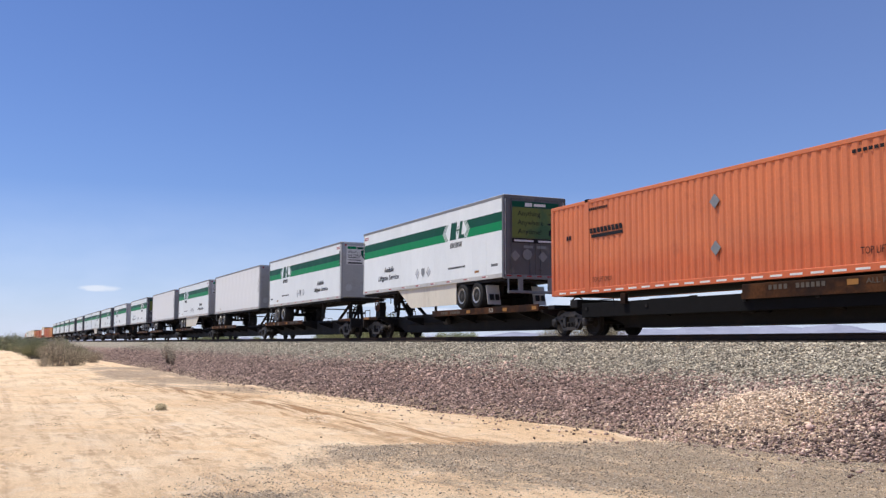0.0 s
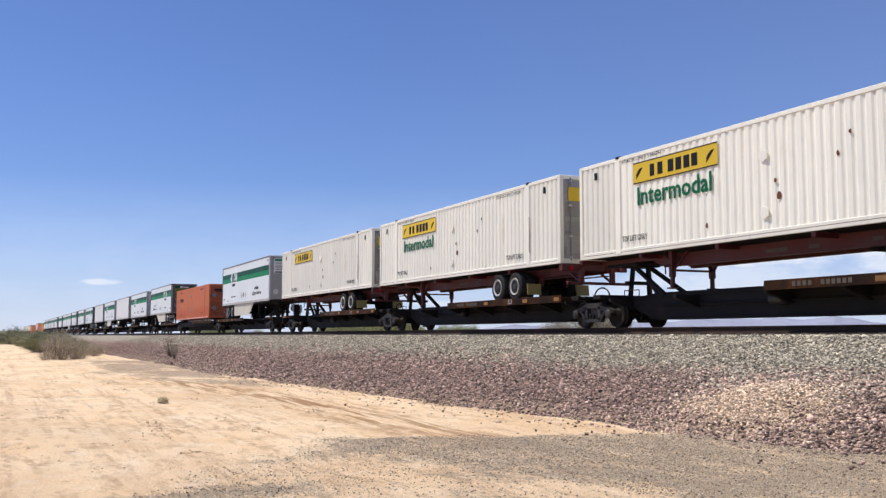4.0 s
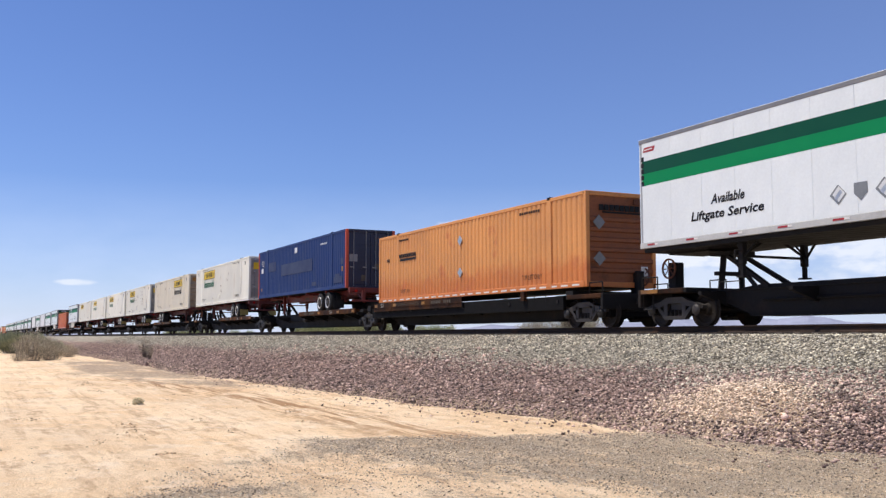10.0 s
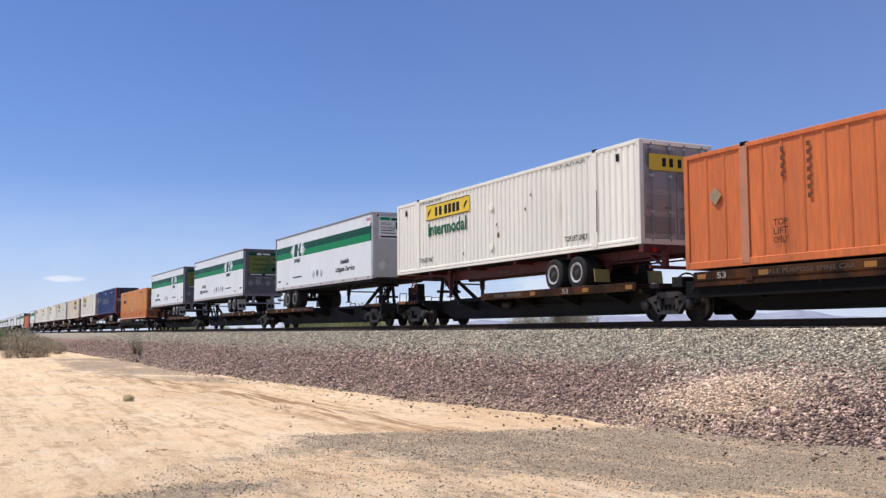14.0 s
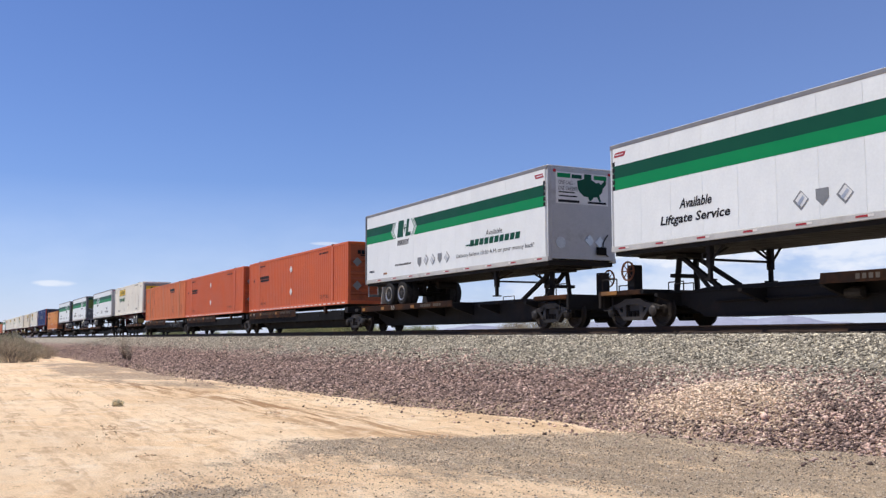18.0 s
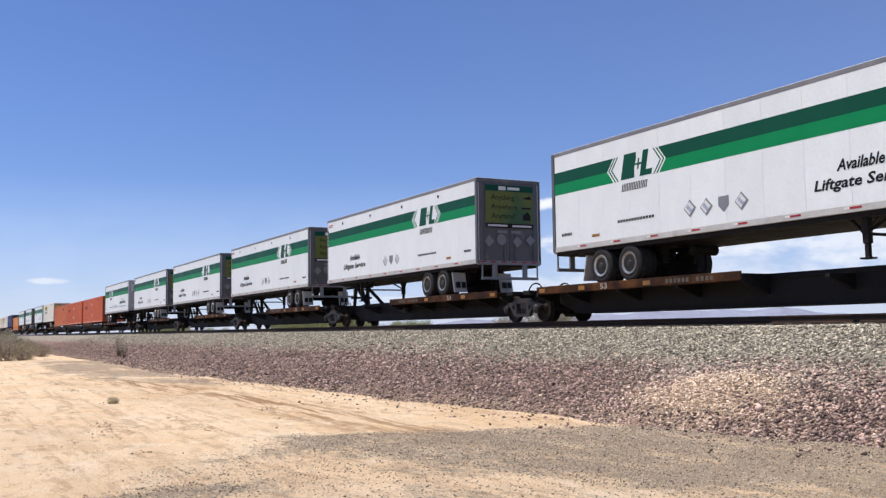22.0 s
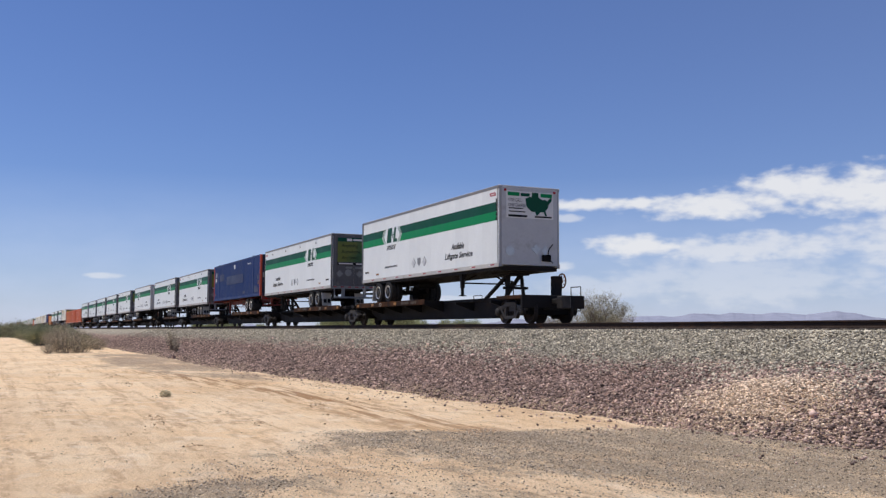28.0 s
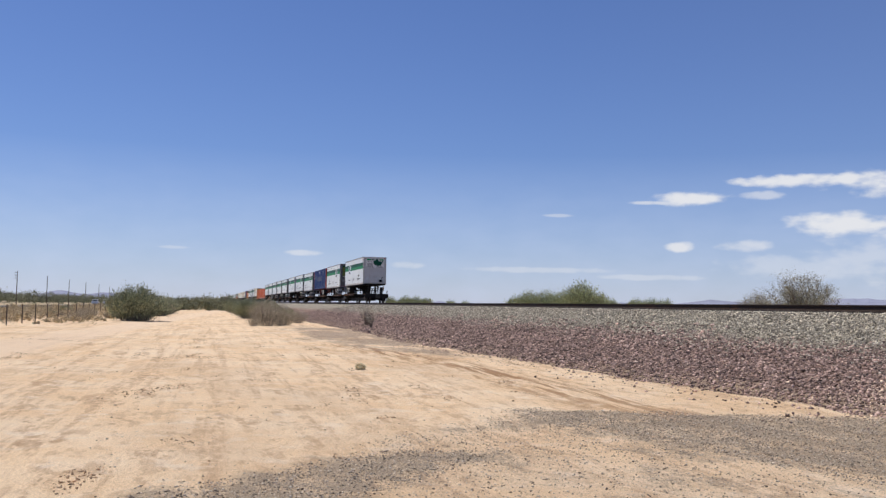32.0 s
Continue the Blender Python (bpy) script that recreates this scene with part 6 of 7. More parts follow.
                for p, q in ((0, 20), (20, 60), (60, 40), (40, 0)):
                    ringed.append((p + k, p + k2, q + k2, q + k))
            wh.add(rim, ringed)
            for k in range(8):
                a = 2 * math.pi * k / 8
                wh.rod((x - 0.46, -0.84, 1.55), (x - 0.46 + 0.25 * math.cos(a), -0.84, 1.55 + 0.25 * math.sin(a)), 0.014, 5)
            part("brake_wheel", wh.rod((x - 0.46, -0.86, 1.55), (x - 0.46, -0.72, 1.55), 0.04, 8), "rust", stand)
    if "n" in trucks:
        wheel_truck(t, 0.0, far)
    if "f" in trucks:
        wheel_truck(t, span, far)
    return t


# ---- the train: truck centres of each car, and what each platform carries (kind, front end of the body, faces) ----
# "L" bodies have their front towards -x, "R" towards +x; positions along the track at time 0
CARS = [
    ([-43.6, -26.35, -8.35, 8.65], [("skirt", -44.85, "L"), ("orange", -27.1, "R"), ("skirt", -5.55, "R")]),
    ([13.5, 29.8, 46.9, 64.4, 81.55, 98.05], [("bare", 12.1, "L"), ("cream", 29.3, "L"), ("cream", 46.6, "L"), ("spotted", 64.0, "L"), ("sooty", 82.85, "R")]),
    ([102.6, 120.3, 138.7, 156.05], [("cream", 101.95, "L"), ("blue", 120.45, "L"), ("faded", 140.4, "R")]),
    ([160.2, 177.3, 195.75, 213.1], [("banded", 159.1, "L"), ("banded", 177.4, "L"), ("banded", 198.9, "R")]),
    ([217.3, 233.1, 250.0, 266.8, 284.15, 300.3], [("cream", 216.1, "L"), ("ribbed", 234.0, "R"), ("vivid", 250.3, "R"), ("vivid", 267.8, "R"), ("service", 286.05, "R")]),
    ([304.3, 321.0, 338.1, 355.0, 372.0, 388.3], [("banded", 303.7, "L"), ("banded", 320.7, "L"), ("banded", 337.8, "L"), ("banded", 354.9, "L"), ("banded", 374.05, "R")]),
    ([392.3, 408.6, 425.75, 442.55, 459.9, 477.1], [("banded", 391.7, "L"), ("banded", 408.6, "L"), ("blue", 425.75, "L"), ("banded", 442.8, "L"), ("banded", 462.2, "R")]),
]
AHEAD = [  # five-platform cars ahead, nearest first; bodies from the rear of each car forward
    ("banded R", "plain R", "skirt R", "plain R", "banded L"),
    ("banded R", "banded L", "skirt L", "banded R", "banded L"),
    ("banded L", "banded L", "banded L", "banded L", "banded L"),
    ("faded R", "orange R", "orange R", "cream L", "orange R"),
    ("orange R", "ribbed R", "faded R", "cream L", "cream L"),
    ("cream L", "cream L", "banded L", "cream L", "orange R"),
]
end = -47.9
for row in AHEAD:
    centres = [end - 17.15 * k for k in range(6)][::-1]
    loads = []
    for k, item in enumerate(row[::-1]):
        kind, face = item.split()
        a, b = centres[k], centres[k + 1]
        ln = TL if kind in ("banded", "skirt", "plain", "service") else CL
        loads.append((kind, a + 0.35 if face == "L" else b - 0.35 - ln, face))
    CARS.append((centres, loads))
    end = centres[0] - 4.3

BODIES, MOVERS = {}, []
LIFT = {198.9: 0.04, -44.85: 0.04, 442.8: -0.03, 159.1: 0.05, 177.4: 0.07, 408.6: -0.09, -5.55: 0.03, 82.85: -0.05, 140.4: -0.05}  # loads that ride higher or lower on their springs
AXLE = {159.1: -0.45, 177.4: -0.2, 286.05: -0.25, 303.7: -1.1, 320.7: 0.1, 337.8: 0.35, 354.9: -0.5, 374.05: -0.1, 391.7: -0.75, 408.6: -0.75, 442.8: -0.4}  # sliding axles set forward or back
MORE = {177.4: 5, 286.05: 5, 320.7: 4, 374.05: 4, 391.7: 5, 303.7: 3}  # hazard placards on the side
DOTS = (337.8, 354.9, 408.6, 442.8)  # trailers with dark vent caps along the top


def body(kind, seen=-1, far=False, axle=0.0, placards=3, dots=False):
    key = (kind, seen, far, axle, placards, dots)
    if key in BODIES:
        return copy_thing(BODIES[key], Matrix.Identity(4))
    if kind in ("banded", "service", "plain"):
        BODIES[key] = box_trailer(kind, False, seen, far, axle, placards, dots)
    elif kind == "skirt":
        BODIES[key] = box_trailer("banded", True, seen, far)
    elif kind in ("red", "bright"):
        BODIES[key] = chassis(kind == "bright", seen)
    else:
        BODIES[key] = container(kind, 15.75 if kind == "blue" else CL, seen, far)
    return BODIES[key]


def spray(parent, x0, face):
    """Faint sprayed loops and strokes, no letters, on the flank channel of a spine car."""
    rng = random.Random(8)
    for k in range(5):
        x, w = x0 + 0.72 * k, 0.5
        pts = [(x + w * a + 0.1 * b, 0.6 + 0.32 * b) for a, b in ((0, 0), (0.1, 0.95), (0.75, 1.0), (1.0, 0.6), (0.55, 0.45), (0.95, 0.0))][:4 + k % 3]
        s = Shape()
        for (xa, za), (xb, zb) in zip(pts, pts[1:]):
            s.beam((xa, face * 1.225, za), (xb, face * 1.225, zb), 0.008, 0.055 + 0.02 * rng.random())
        part("spray_mark", s, "graffiti", parent, "faint grey sprayed stroke")


for centres, loads in CARS:
    n, far = len(loads), centres[-1] < -130
    for k, (kind, x0, face) in enumerate(loads):
        a, b = centres[k], centres[k + 1]
        span = round((b - a) * 2) / 2
        trailer = kind in ("banded", "skirt", "plain", "service")
        boxed = kind in ("orange", "vivid", "faded", "ribbed")
        ln = TL if trailer else 15.75 if kind == "blue" else CL
        hitch = round(max(0.9, (x0 - a if face == "L" else b - x0 - ln) + 1.15) * 2) / 2
        flip = face == "R"
        if kind == "orange" and x0 == -27.1:
            flip = False
        first, last = k == 0, k == n - 1
        if flip:
            u = spine_unit(span, min(hitch, 3.5), not boxed, last, first, boxed, "nf" if last else "f", far)
            MOVERS.append((u, b, 0.0, 180))
            if kind == "ribbed" and not far:
                spray(u, 2.0, 1)
        else:
            u = spine_unit(span, min(hitch, 3.5), not boxed, first, last, boxed, "nf" if last else "n", far)
            MOVERS.append((u, a, 0.0, 0))
        if not trailer and not boxed:
            ch = body("bright" if kind == "blue" else "red", -1 if face == "L" else 1)
            MOVERS.append((ch, x0 if face == "L" else x0 + ln, -0.04, 0 if face == "L" else 180))
        load = body(kind, -1 if face == "L" else 1, far, AXLE.get(x0, 0.0), MORE.get(x0, 3), x0 in DOTS)
        MOVERS.append((load, x0 if face == "L" else x0 + ln, LIFT.get(x0, 0.0) + (0.0 if trailer else 1.26 if boxed else 2.09), 0 if face == "L" else 180))

# ---- plants ----
def foliage(rng, tips, per_tip, spread_, size, slim=0.45, up=None):
    """Small leaf blades about the given points; with up they sweep outwards and up from that root height."""
    n = len(tips) * per_tip
    c = np.repeat(tips, per_tip, 0) + rng.normal(0, spread_, (n, 3))
    u = rng.normal(0, 1, (n, 3))
    if up is not None:
        way = np.repeat(tips, per_tip, 0) - np.array((0, 0, up))
        u = u * 0.42 + way / (np.linalg.norm(way, axis=1, keepdims=True) + 1e-6) + np.array((0, 0, 0.35))
    u /= np.linalg.norm(u, axis=1, keepdims=True)
    w = np.cross(u, rng.normal(0, 1, (n, 3)))
    w /= np.linalg.norm(w, axis=1, keepdims=True)
    s = size * rng.uniform(0.5, 1.5, (n, 1))
    v = np.stack([c - u * s, c + w * s * slim, c + u * s, c - w * s * slim], 1).reshape(-1, 3)
    return v, np.arange(4 * n).reshape(n, 4)


def stems(rng, count, height, width, lean, thick, base=0.15, kinks=4):
    """Crooked tapering stems that fan out from the root; returns verts, quads and points along their upper parts."""
    verts, quads, tips = [], [], []
    for _ in range(count):
        a = rng.uniform(0, 2 * math.pi)
        out = rng.uniform(0.1, 1.0) ** 0.7
        p = np.array((math.cos(a), math.sin(a), 0)) * base * rng.random()
        goal = np.array((math.cos(a) * width / 2 * out, math.sin(a) * width / 2 * out, height * (1 - 0.45 * lean * out ** 2) * rng.uniform(0.65, 1.0)))
        pts = [p]
        for k in range(1, kinks + 1):
            f = k / kinks
            pts.append(p + (goal - p) * np.array((f ** 1.1, f ** 1.1, f ** 0.85)) + rng.normal(0, 0.035 * height, 3) * (k < kinks))
        for k in range(kinks):
            q0, q1 = pts[k], pts[k + 1]
            d = q1 - q0
            d = d / (np.linalg.norm(d) + 1e-9)
            u = np.cross(d, (0.3, 0.9, 0.2))
            u /= np.linalg.norm(u)
            w = np.cross(d, u)
            r0, r1 = thick * (1 - 0.8 * k / kinks), thick * (1 - 0.8 * (k + 1) / kinks)
            n0 = len(verts)
            for q, r in ((q0, r0), (q1, r1)):
                for b in range(3):
                    t = 2 * math.pi * b / 3
                    verts.append(q + r * (math.cos(t) * u + math.sin(t) * w))
            for b in range(3):
                b2 = (b + 1) % 3
                quads.append((n0 + b, n0 + b2, n0 + 3 + b2, n0 + 3 + b))
            if k >= 1:
                for f in (0.3, 0.65, 1.0):
                    tips.append(q0 + (q1 - q0) * f)
    return np.array(verts), np.array(quads), np.array(tips)


def bush(name, label, category, height, width, count, per_tip, leaf, size, seed, lean=0.8, thick=0.02, spread_=0.12, root=0.15, slim=0.45, up=None):
    rng = np.random.default_rng(seed)
    t = thing(name, label, category)
    v, q, tips = stems(rng, count, height, width, lean, thick, root)
    soup("branchwork", v, q, "bark", t)
    if per_tip:
        v, q = foliage(rng, tips, per_tip, spread_, size, slim, up)
        v[:, 2] = np.maximum(v[:, 2], 0.01)
        soup("crown", v, q, leaf, t)
    return t


def tree(name, label, height, width, leaf, per_tip, size, seed, limbs=9, twig_len=0.55):
    """A trunk that forks low into limbs, each ending in a spray of twigs."""
    rng = np.random.default_rng(seed)
    t = thing(name, label, "tree")
    trunk, twig_v, twig_q, tips = Shape(), [], [], []
    fork = np.array((0, 0, height * 0.18))
    trunk.lathe((0, 0, -0.1), "z", [(0, 0.16), (0.2, 0.11), (height * 0.18 + 0.1, 0.09)], 9)
    for k in range(limbs):
        a = 2 * math.pi * k / limbs + rng.uniform(-0.3, 0.3)
        reach = rng.uniform(0.25, 1.0)
        goal = np.array((math.cos(a) * width / 2 * reach, math.sin(a) * width / 2 * reach, height * rng.uniform(0.55, 1.0) * (1.0 - 0.5 * reach ** 2)))
        p, steps = fork.copy(), 5
        for s in range(steps):
            q = fork + (goal - fork) * ((s + 1) / steps) + rng.normal(0, 0.06 * height, 3) * (s < steps - 1) * 0.6
            trunk.rod(p, q, 0.06 * (1 - 0.16 * s), 5)
            if s >= 1:
                for _ in range(9):
                    v, f, tp = stems(rng, 1, height * 0.28 * rng.uniform(0.6, 1.2), width * twig_len * 0.6, 0.6, 0.012, 0.02, 3)
                    off = sum(len(x) for x in twig_v)
                    twig_v.append(v + q)
                    twig_q.append(f + off)
                    tips.append(tp + q)
            p = q
    part("trunk", trunk, "bark", t)
    soup("twig_spray", np.concatenate(twig_v), np.concatenate(twig_q), "bark", t)
    v, f = foliage(rng, np.concatenate(tips), per_tip, 0.13, size, 0.5)
    soup("crown", v, f, leaf, t)
    return t


def set_down(ob, x, y, z=None, turn=0.0, size=1.0):
    ob.location = (x, y, ground_height(x, y) - 0.02 if z is None else z)
    ob.rotation_euler = (0, 0, radians(turn))
    ob.scale = (size, size, size)
    return ob


def another(ob, x, y, turn, size, z=None):
    c = copy_thing(ob, Matrix.Identity(4))
    return set_down(c, x, y, z, turn, size)


def at_bearing(bearing, dist):
    return -math.sin(radians(bearing)) * dist, math.cos(radians(bearing)) * dist


creosote = set_down(bush("creosote_bush", "tall feathery olive-green creosote bush beside the sand road", "bush", 2.9, 5.0, 190, 16, "leaf_olive", 0.075, 11, 0.95, 0.02, 0.2, 1.2, 0.3, -0.4), -80.5, -5.6)
dry = set_down(bush("brush_clump", "ragged dry grey-brown brush clump at the foot of the bank", "bush", 2.2, 3.8, 130, 4, "leaf_dry", 0.045, 12, 1.1, 0.011, 0.18, 0.9, 0.3, -0.3), -71.0, 4.3)
another(dry, -72.5, 5.4, 130, 0.62)
another(dry, -69.8, 3.2, 250, 0.36)
another(dry, -80.5, 7.2, 80, 0.6)
another(creosote, -84.5, 6.4, 40, 0.45)
shrub = set_down(bush("thin_shrub", "thin leafless shrub growing on the bank", "bush", 1.75, 1.5, 42, 2, "leaf_dry", 0.045, 13, 0.4, 0.012, 0.08), -62.0, 10.0, 0.3, 0.0, 0.72)
another(shrub, -58.5, 9.7, 60, 0.55, 0.25)
weed = set_down(bush("weed_tuft", "small pale green weed tuft on bare sand", "plant", 0.24, 0.32, 44, 3, "leaf_weed", 0.018, 14, 0.9, 0.002, 0.02), -23.7, 3.7, None, 0.0, 0.8)
rock = Shape()
rng_ = random.Random(4)
ring = [(math.cos(a) * rng_.uniform(0.25, 0.4), math.sin(a) * rng_.uniform(0.18, 0.26)) for a in [k * 0.7 for k in range(9)]]
rock.add([(x, y, 0) for x, y in ring] + [(x * 0.75, y * 0.7, 0.2 + 0.04 * (i % 3)) for i, (x, y) in enumerate(ring)], [tuple(range(9, 18))] + [(i, (i + 1) % 9, 9 + (i + 1) % 9, 9 + i) for i in range(9)])
set_down(tagged(part("rock", rock, "scoria"), "dark rock lying on the sand below the bank", "rock"), -54.0, 8.8, 0.02, 0.0, 0.6)

green = set_down(bush("palo_verde", "rounded green palo verde bush beyond the track", "bush", 4.2, 3.9, 170, 13, "leaf_green", 0.08, 15, 0.75, 0.02, 0.22, 0.4, 0.35, 0.4), *at_bearing(68.1, 92), 0.0)
for b, d, s, tn in ((69.2, 94, 0.8, 70), (70.3, 96, 0.8, 140), (71.2, 95, 0.78, 10), (72.0, 97, 0.66, 30), (67.2, 93, 0.74, 95), (66.5, 112, 0.68, 200), (65.0, 120, 0.72, 15), (64.2, 122, 0.74, 80),
                    (63.4, 121, 0.72, 99), (79.4, 150, 0.7, 33), (78.6, 150, 0.74, 160), (77.9, 152, 0.74, 10), (77.3, 150, 0.7, 50), (75.9, 150, 0.62, 70), (75.0, 152, 0.6, 20),
                    (60.2, 160, 0.5, 5), (51.4, 150, 0.5, 44), (48.0, 170, 0.5, 12), (44.5, 120, 0.45, 77), (41.0, 160, 0.6, 66)):
    another(green, *at_bearing(b, d), tn, s, 0.0)
mesquite = set_down(tree("desert_tree", "spreading desert tree with thin grey-green twigs", 4.3, 7.4, "leaf_grey", 7, 0.03, 16, 26), *at_bearing(55.9, 82), 0.0)
another(mesquite, *at_bearing(58.3, 84), 200, 0.66, 0.0)
another(dry, *at_bearing(58.4, 84), 20, 1.25, 0.0)

rng_ = random.Random(9)
for k in range(34):  # scrub that lines the sand road towards the horizon
    x = -84 - 3.4 * k - rng_.uniform(0, 4)
    lane = -4.6 - 0.02 * (k % 7) - rng_.uniform(0, 5) if k % 2 else 3.6 + rng_.uniform(0, 3.4)
    another(creosote if k % 3 else dry, x, lane, rng_.uniform(0, 360), rng_.uniform(0.45, 0.75) * (1.2 if k % 3 == 0 else 1))
for k in range(10):
    another(dry, -76 - rng_.uniform(0, 16), -10.5 + rng_.uniform(0, 5.5), rng_.uniform(0, 360), rng_.uniform(0.3, 0.55))
for k in range(9):  # low bushes along the fence
    another(creosote if k % 2 else dry, -58 - 8 * k - rng_.uniform(0, 6), -13.2 - rng_.uniform(0, 5), rng_.uniform(0, 360), rng_.uniform(0.22, 0.36))


def scrub_belt(name, label, count, place, low, high, leaf, size, seed, blades=260):
    """Many far bushes, each of a few lumpy tufts."""
    rng = np.random.default_rng(seed)
    tips = []
    for _ in range(count):
        x, y = place(rng)
        h = rng.uniform(low, high)
        w = h * rng.uniform(0.7, 1.3)
        k = 9
        heads = np.stack([rng.uniform(-0.75, 0.75, k) * w, rng.uniform(-0.75, 0.75, k) * w, rng.uniform(0.15, 0.8, k) * h], 1)
        pts = np.repeat(heads, blades // k, 0) + rng.normal(0, 1, (k * (blades // k), 3)) * np.array((w * 0.13, w * 0.13, h * 0.12))
        pts[:, 2] = np.abs(pts[:, 2])
        tips.append(pts + np.array((x, y, 0)))
    v, f = foliage(rng, np.concatenate(tips), 1, 0.02, size, 0.4)
    return tagged(soup(name, v, f, leaf), label, "bushes", kind="stuff")


scrub_belt("far_scrub", "continuous belt of olive desert scrub on the horizon", 300, lambda r: (-150 - 420 * r.random(), -46 - 80 * r.random()), 2.2, 4.6, "leaf_far", 0.18, 21, 620)
scrub_belt("far_scrub", "dense olive scrub where the sand road ends", 170, lambda r: (-178 - 240 * r.random() ** 1.4, -16 + 23.5 * r.random()), 1.4, 3.2, "leaf_far", 0.14, 22, 620)
scrub_belt("dry_grass", "dry brown grass and low brush behind the fence", 1050, lambda r: (-48 - 230 * r.random() ** 1.4, -12.3 - 17 * r.random()), 0.3, 0.85, "leaf_straw", 0.07, 23, 150)
scrub_belt("dry_grass", "low dry brush along the edge of the sand road", 130, lambda r: (-62 - 120 * r.random(), -7.4 - 3.6 * r.random()), 0.15, 0.55, "leaf_straw", 0.06, 24, 150)

# ---- fence, poles, road and cars ----
fence = thing("wire_fence", "low wire fence on thin steel posts along the road", "fence")
fence_post = Shape().box(-0.035, 0.035, -0.035, 0.035, -0.1, 1.25, 0.008).mesh("post", "pole")
for k in range(38):
    x = -52 - k * 5.2
    part("post", fence_post, "pole", fence, at=(x, -11.8 + 0.05 * math.sin(k), ground_height(x, -11.8)))
wires = Shape()
for z in (0.35, 0.7, 1.05):
    wires.rod((-52, -11.8, z), (-250, -11.8, z), 0.008, 4)
part("wire", wires, "pole", fence)

pole = thing("utility_pole", "plain weathered wooden utility pole beside the road", "pole", "utility poles")
part("pole", Shape().lathe((0, 0, -0.3), "z", [(0, 0.15), (9.1, 0.09)], 10), "pole", pole)
pole.location = (-326.4, -50, 0)
for k in range(1, 6):
    copy_thing(pole, pose(-326.4 - 49.4 * k, -50, 0))
end_pole = thing("utility_pole", "wooden utility pole with short brackets and insulators", "pole", "utility poles", (-277, -50, 0))
part("pole", Shape().lathe((0, 0, -0.3), "z", [(0, 0.15), (9.1, 0.09)], 10), "pole", end_pole)
for z in (6.9, 7.7, 8.5):
    bracket = part("bracket", Shape().box(-0.05, 0.05, -0.62, 0.0, z - 0.05, z + 0.05, 0.01), "pole", end_pole)
    part("insulator", Shape().lathe((0, -0.56, z + 0.05), "z", [(0, 0.04), (0.08, 0.07), (0.2, 0.03)], 8), "door_grey", bracket)
road = Shape().box(-1500, 700, -41.0, -30.0, -0.3, 0.06)
M["asphalt"] = shader("grey_asphalt", (0.06, 0.058, 0.055), 0.9, vary=0.15, scale=0.3, fine=8)
tagged(part("road", road, "asphalt"), "low asphalt road beyond the fence", "road", kind="structure")


def road_car(paint, label):
    t = thing("car", label, "car", "cars on the road")
    part("body", Shape().prism([(-2.3, 0.35), (2.3, 0.35), (2.35, 0.75), (1.5, 0.95), (-2.3, 1.0)], "y", -0.9, 0.9), paint, t)
    cabin = part("cabin", Shape().prism([(-2.1, 1.0), (1.4, 0.95), (0.7, 1.6), (-1.8, 1.62)], "y", -0.8, 0.8), paint, t)
    for y in (-1, 1):
        for pts in ([(-1.85, 1.06), (-0.5, 1.06), (-0.5, 1.52), (-1.7, 1.52)], [(-0.4, 1.06), (1.05, 1.03), (0.62, 1.52), (-0.4, 1.52)]):
            part("side_window", Shape().prism(pts, "y", y * 0.795, y * 0.812), "glass", cabin)
    part("rear_window", Shape().prism([(-2.085, 1.12), (-1.87, 1.5), (-1.88, 1.5), (-2.1, 1.12)], "y", -0.65, 0.65), "glass", cabin)
    part("roof", Shape().box(-1.8, 0.7, -0.78, 0.78, 1.6, 1.66, 0.02), paint, t)
    for x in (-1.4, 1.45):
        for y in (-0.82, 0.82):
            part("wheel", Shape().lathe((x, y, 0.34), "y", [(-0.1, 0.3), (-0.1, 0.34), (0.1, 0.34), (0.1, 0.3)], 16), "rubber", t)
    return t


CAR_1 = road_car("car_white", "white car driving away on the far road")
CAR_2 = copy_thing(CAR_1, Matrix.Identity(4))
CAR_3 = road_car("ink", "dark car coming along the far road")

# ---- distant hills ----
def hills(name, b0, b1, dist, height, seed):
    s, n = Shape(), 260
    for k in range(n + 1):
        b = b0 + (b1 - b0) * k / n
        x, y = at_bearing(b, dist)
        e = height(b) * (1 + 0.35 * noise.noise((b * 0.55, seed, 0)) + 0.06 * noise.noise((b * 1.8, seed, 2)) + 0.02 * noise.noise((b * 6.0, seed, 5)))
        x2, y2 = at_bearing(b, dist + 260)
        s.v += [(x, y, -5), (x, y, max(1, e * 0.35)), (x2, y2, max(2, e)), (x2, y2, -5)]
    for k in range(n):
        a = 4 * k
        s.f += [(a, a + 4, a + 5, a + 1), (a + 1, a + 5, a + 6, a + 2), (a + 2, a + 6, a + 7, a + 3)]
    return tagged(part(name, s, "hill"), "mountain range on the horizon, distance haze put into its blue-grey colour", "mountains", kind="structure")


def bump_of(b, c, w, h):
    return h * math.exp(-((b - c) / w) ** 2)


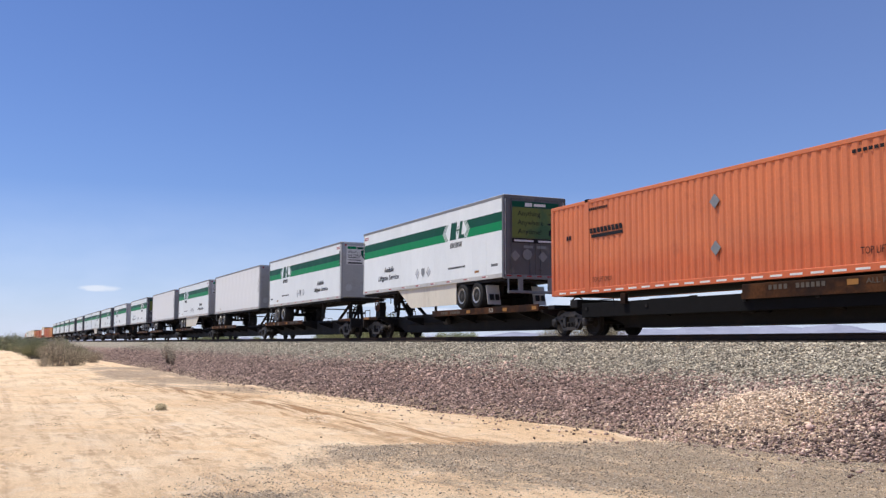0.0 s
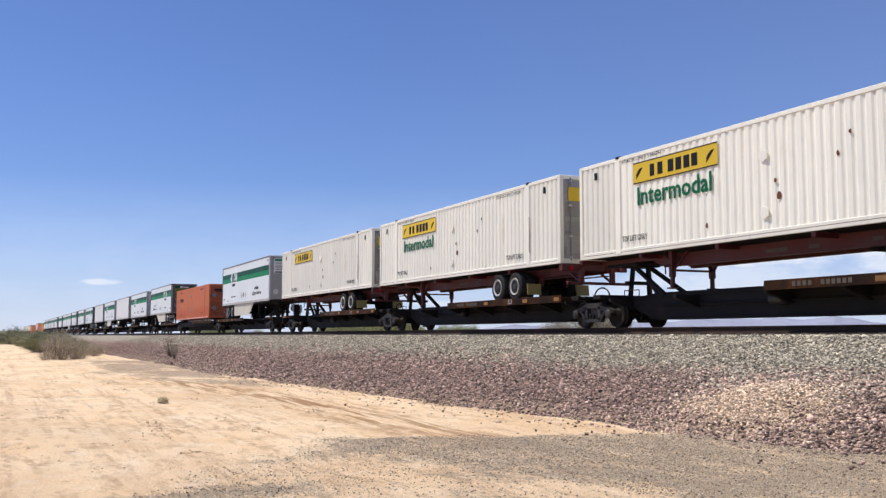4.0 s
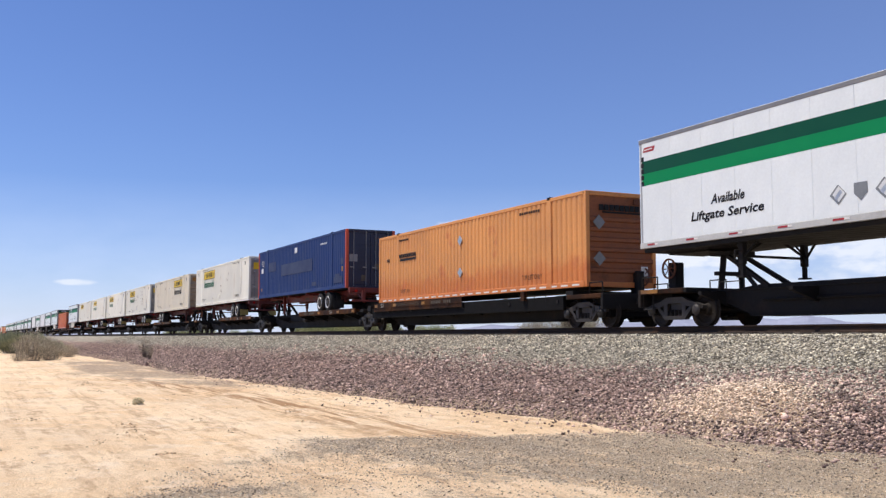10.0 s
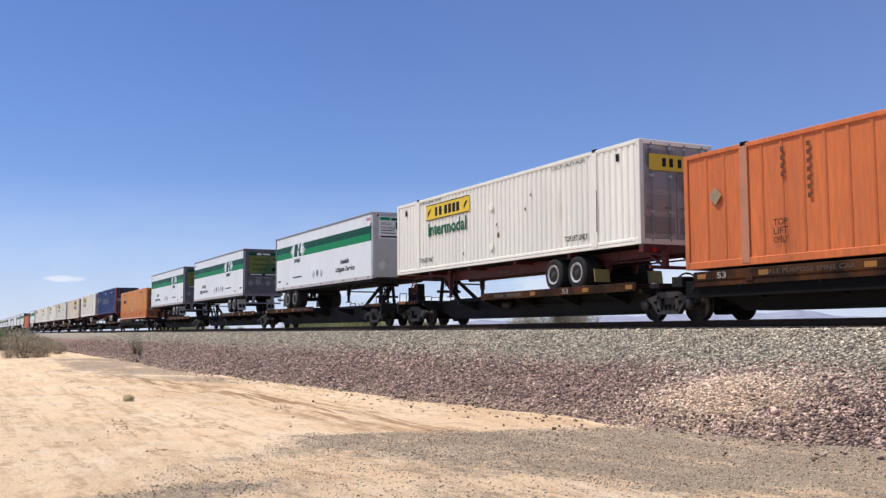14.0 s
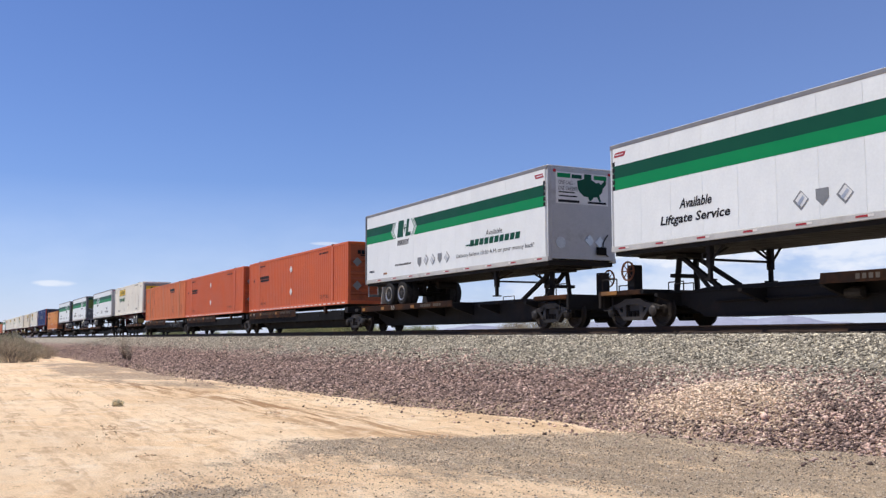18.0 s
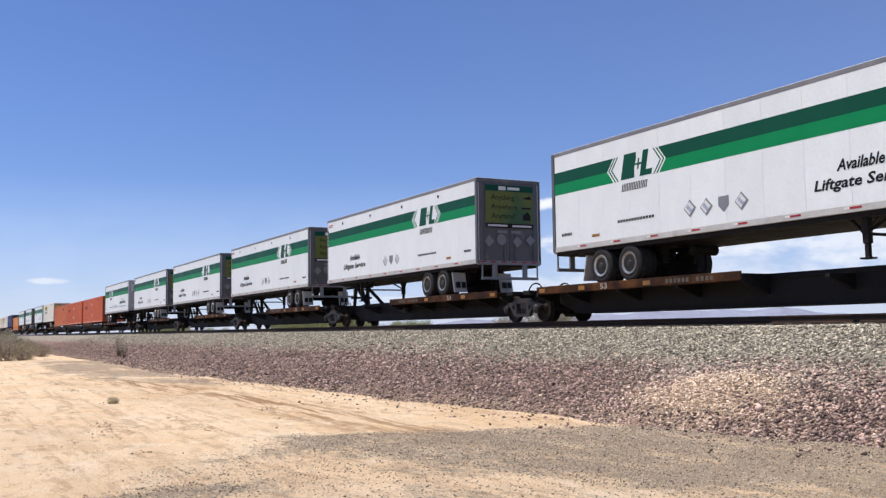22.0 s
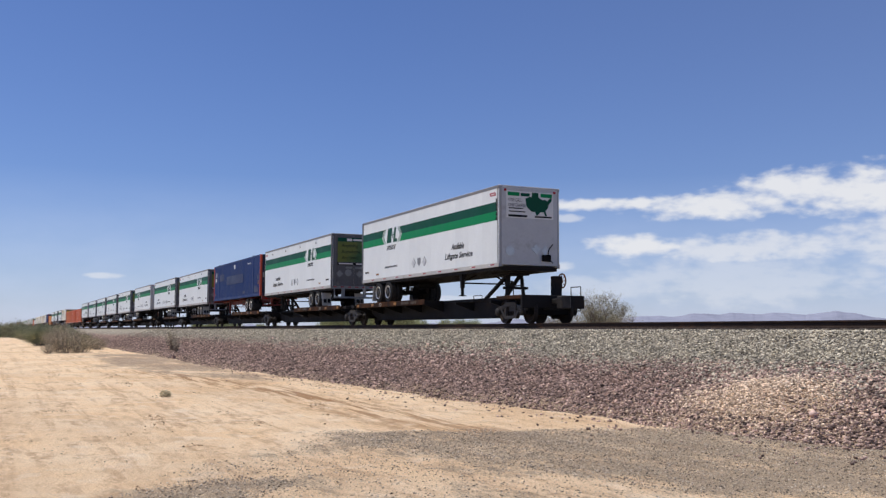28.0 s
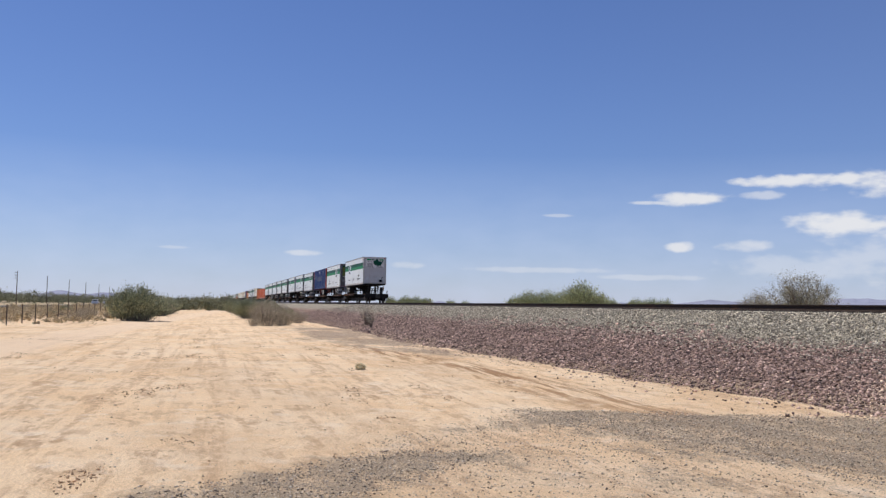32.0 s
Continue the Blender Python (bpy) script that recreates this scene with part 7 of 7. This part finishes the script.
hills("backdrop", 20, 66, 3300, lambda b: 26 + bump_of(b, 50.5, 5.5, 34) + bump_of(b, 43, 4, 34) + bump_of(b, 60, 3, 12), 1.0)
hills("backdrop", 66, 112, 3600, lambda b: 10 + bump_of(b, 76.6, 0.5, 15) + bump_of(b, 98, 1.1, 24) + bump_of(b, 101.5, 1.5, 16) + bump_of(b, 95.5, 1.4, 18), 7.0)

# ---- motion of the train and the cars ----
RUN = ((0, 0.0), (3.5, 63.02), (6, 108.39), (8, 144.67), (10, 180.41), (12, 216.66), (14.5, 262.14), (16.5, 298.19), (19, 343.71), (21, 380.23),
       (23, 416.47), (25, 452.84), (26.5, 479.88), (28.5, 517.03), (30, 544.95), (32, 582.39))


FACING = {ob: turn for ob, x, z, turn in MOVERS}


def gone(t):
    for (t0, s0), (t1, s1) in zip(RUN, RUN[1:]):
        if t <= t1:
            return s0 + (s1 - s0) * (t - t0) / (t1 - t0)
    return RUN[-1][1]


def motions():
    turn_by_frame = []
    for k in range(frame(32.0)):
        t = k / FPS
        turn_by_frame.append((t, -math.degrees(gone(t) / 0.42) % 360))
    lead = {}
    for ob in [o for o in scene.objects if o.name.split(".")[0] == "wheelset"]:
        thing_ = ob.parent.parent
        key = (round(ob.location.x, 2), FACING[thing_])
        if key in lead:  # wheels that turn alike share one set of keys
            ob.rotation_mode = "QUATERNION"
            ob.animation_data_create()
            ob.animation_data.action = lead[key].animation_data.action
            ob.animation_data.action_slot = lead[key].animation_data.action_slot
        else:
            lead[key] = ob
            walk(ob, [(t, pose(*ob.location, 0, a if FACING[thing_] == 0 else -a, 0)) for t, a in turn_by_frame])
    for ob, x, z, turn in MOVERS:
        walk(ob, [(t, pose(x + 0.12 - s, TRACK_Y, RAIL_Z + z, 0, 0, turn)) for t, s in RUN])
    for car, x0, x1, y, turn in ((CAR_1, 676, -300, -32.4, 180), (CAR_2, 624, -335, -32.8, 180), (CAR_3, -1172, -351, -37.8, 0)):
        walk(car, [(0, pose(x0, y, 0.06, 0, 0, turn)), (16, pose((x0 + x1) / 2, y, 0.06, 0, 0, turn)), (32, pose(x1, y, 0.06, 0, 0, turn))])


motions()
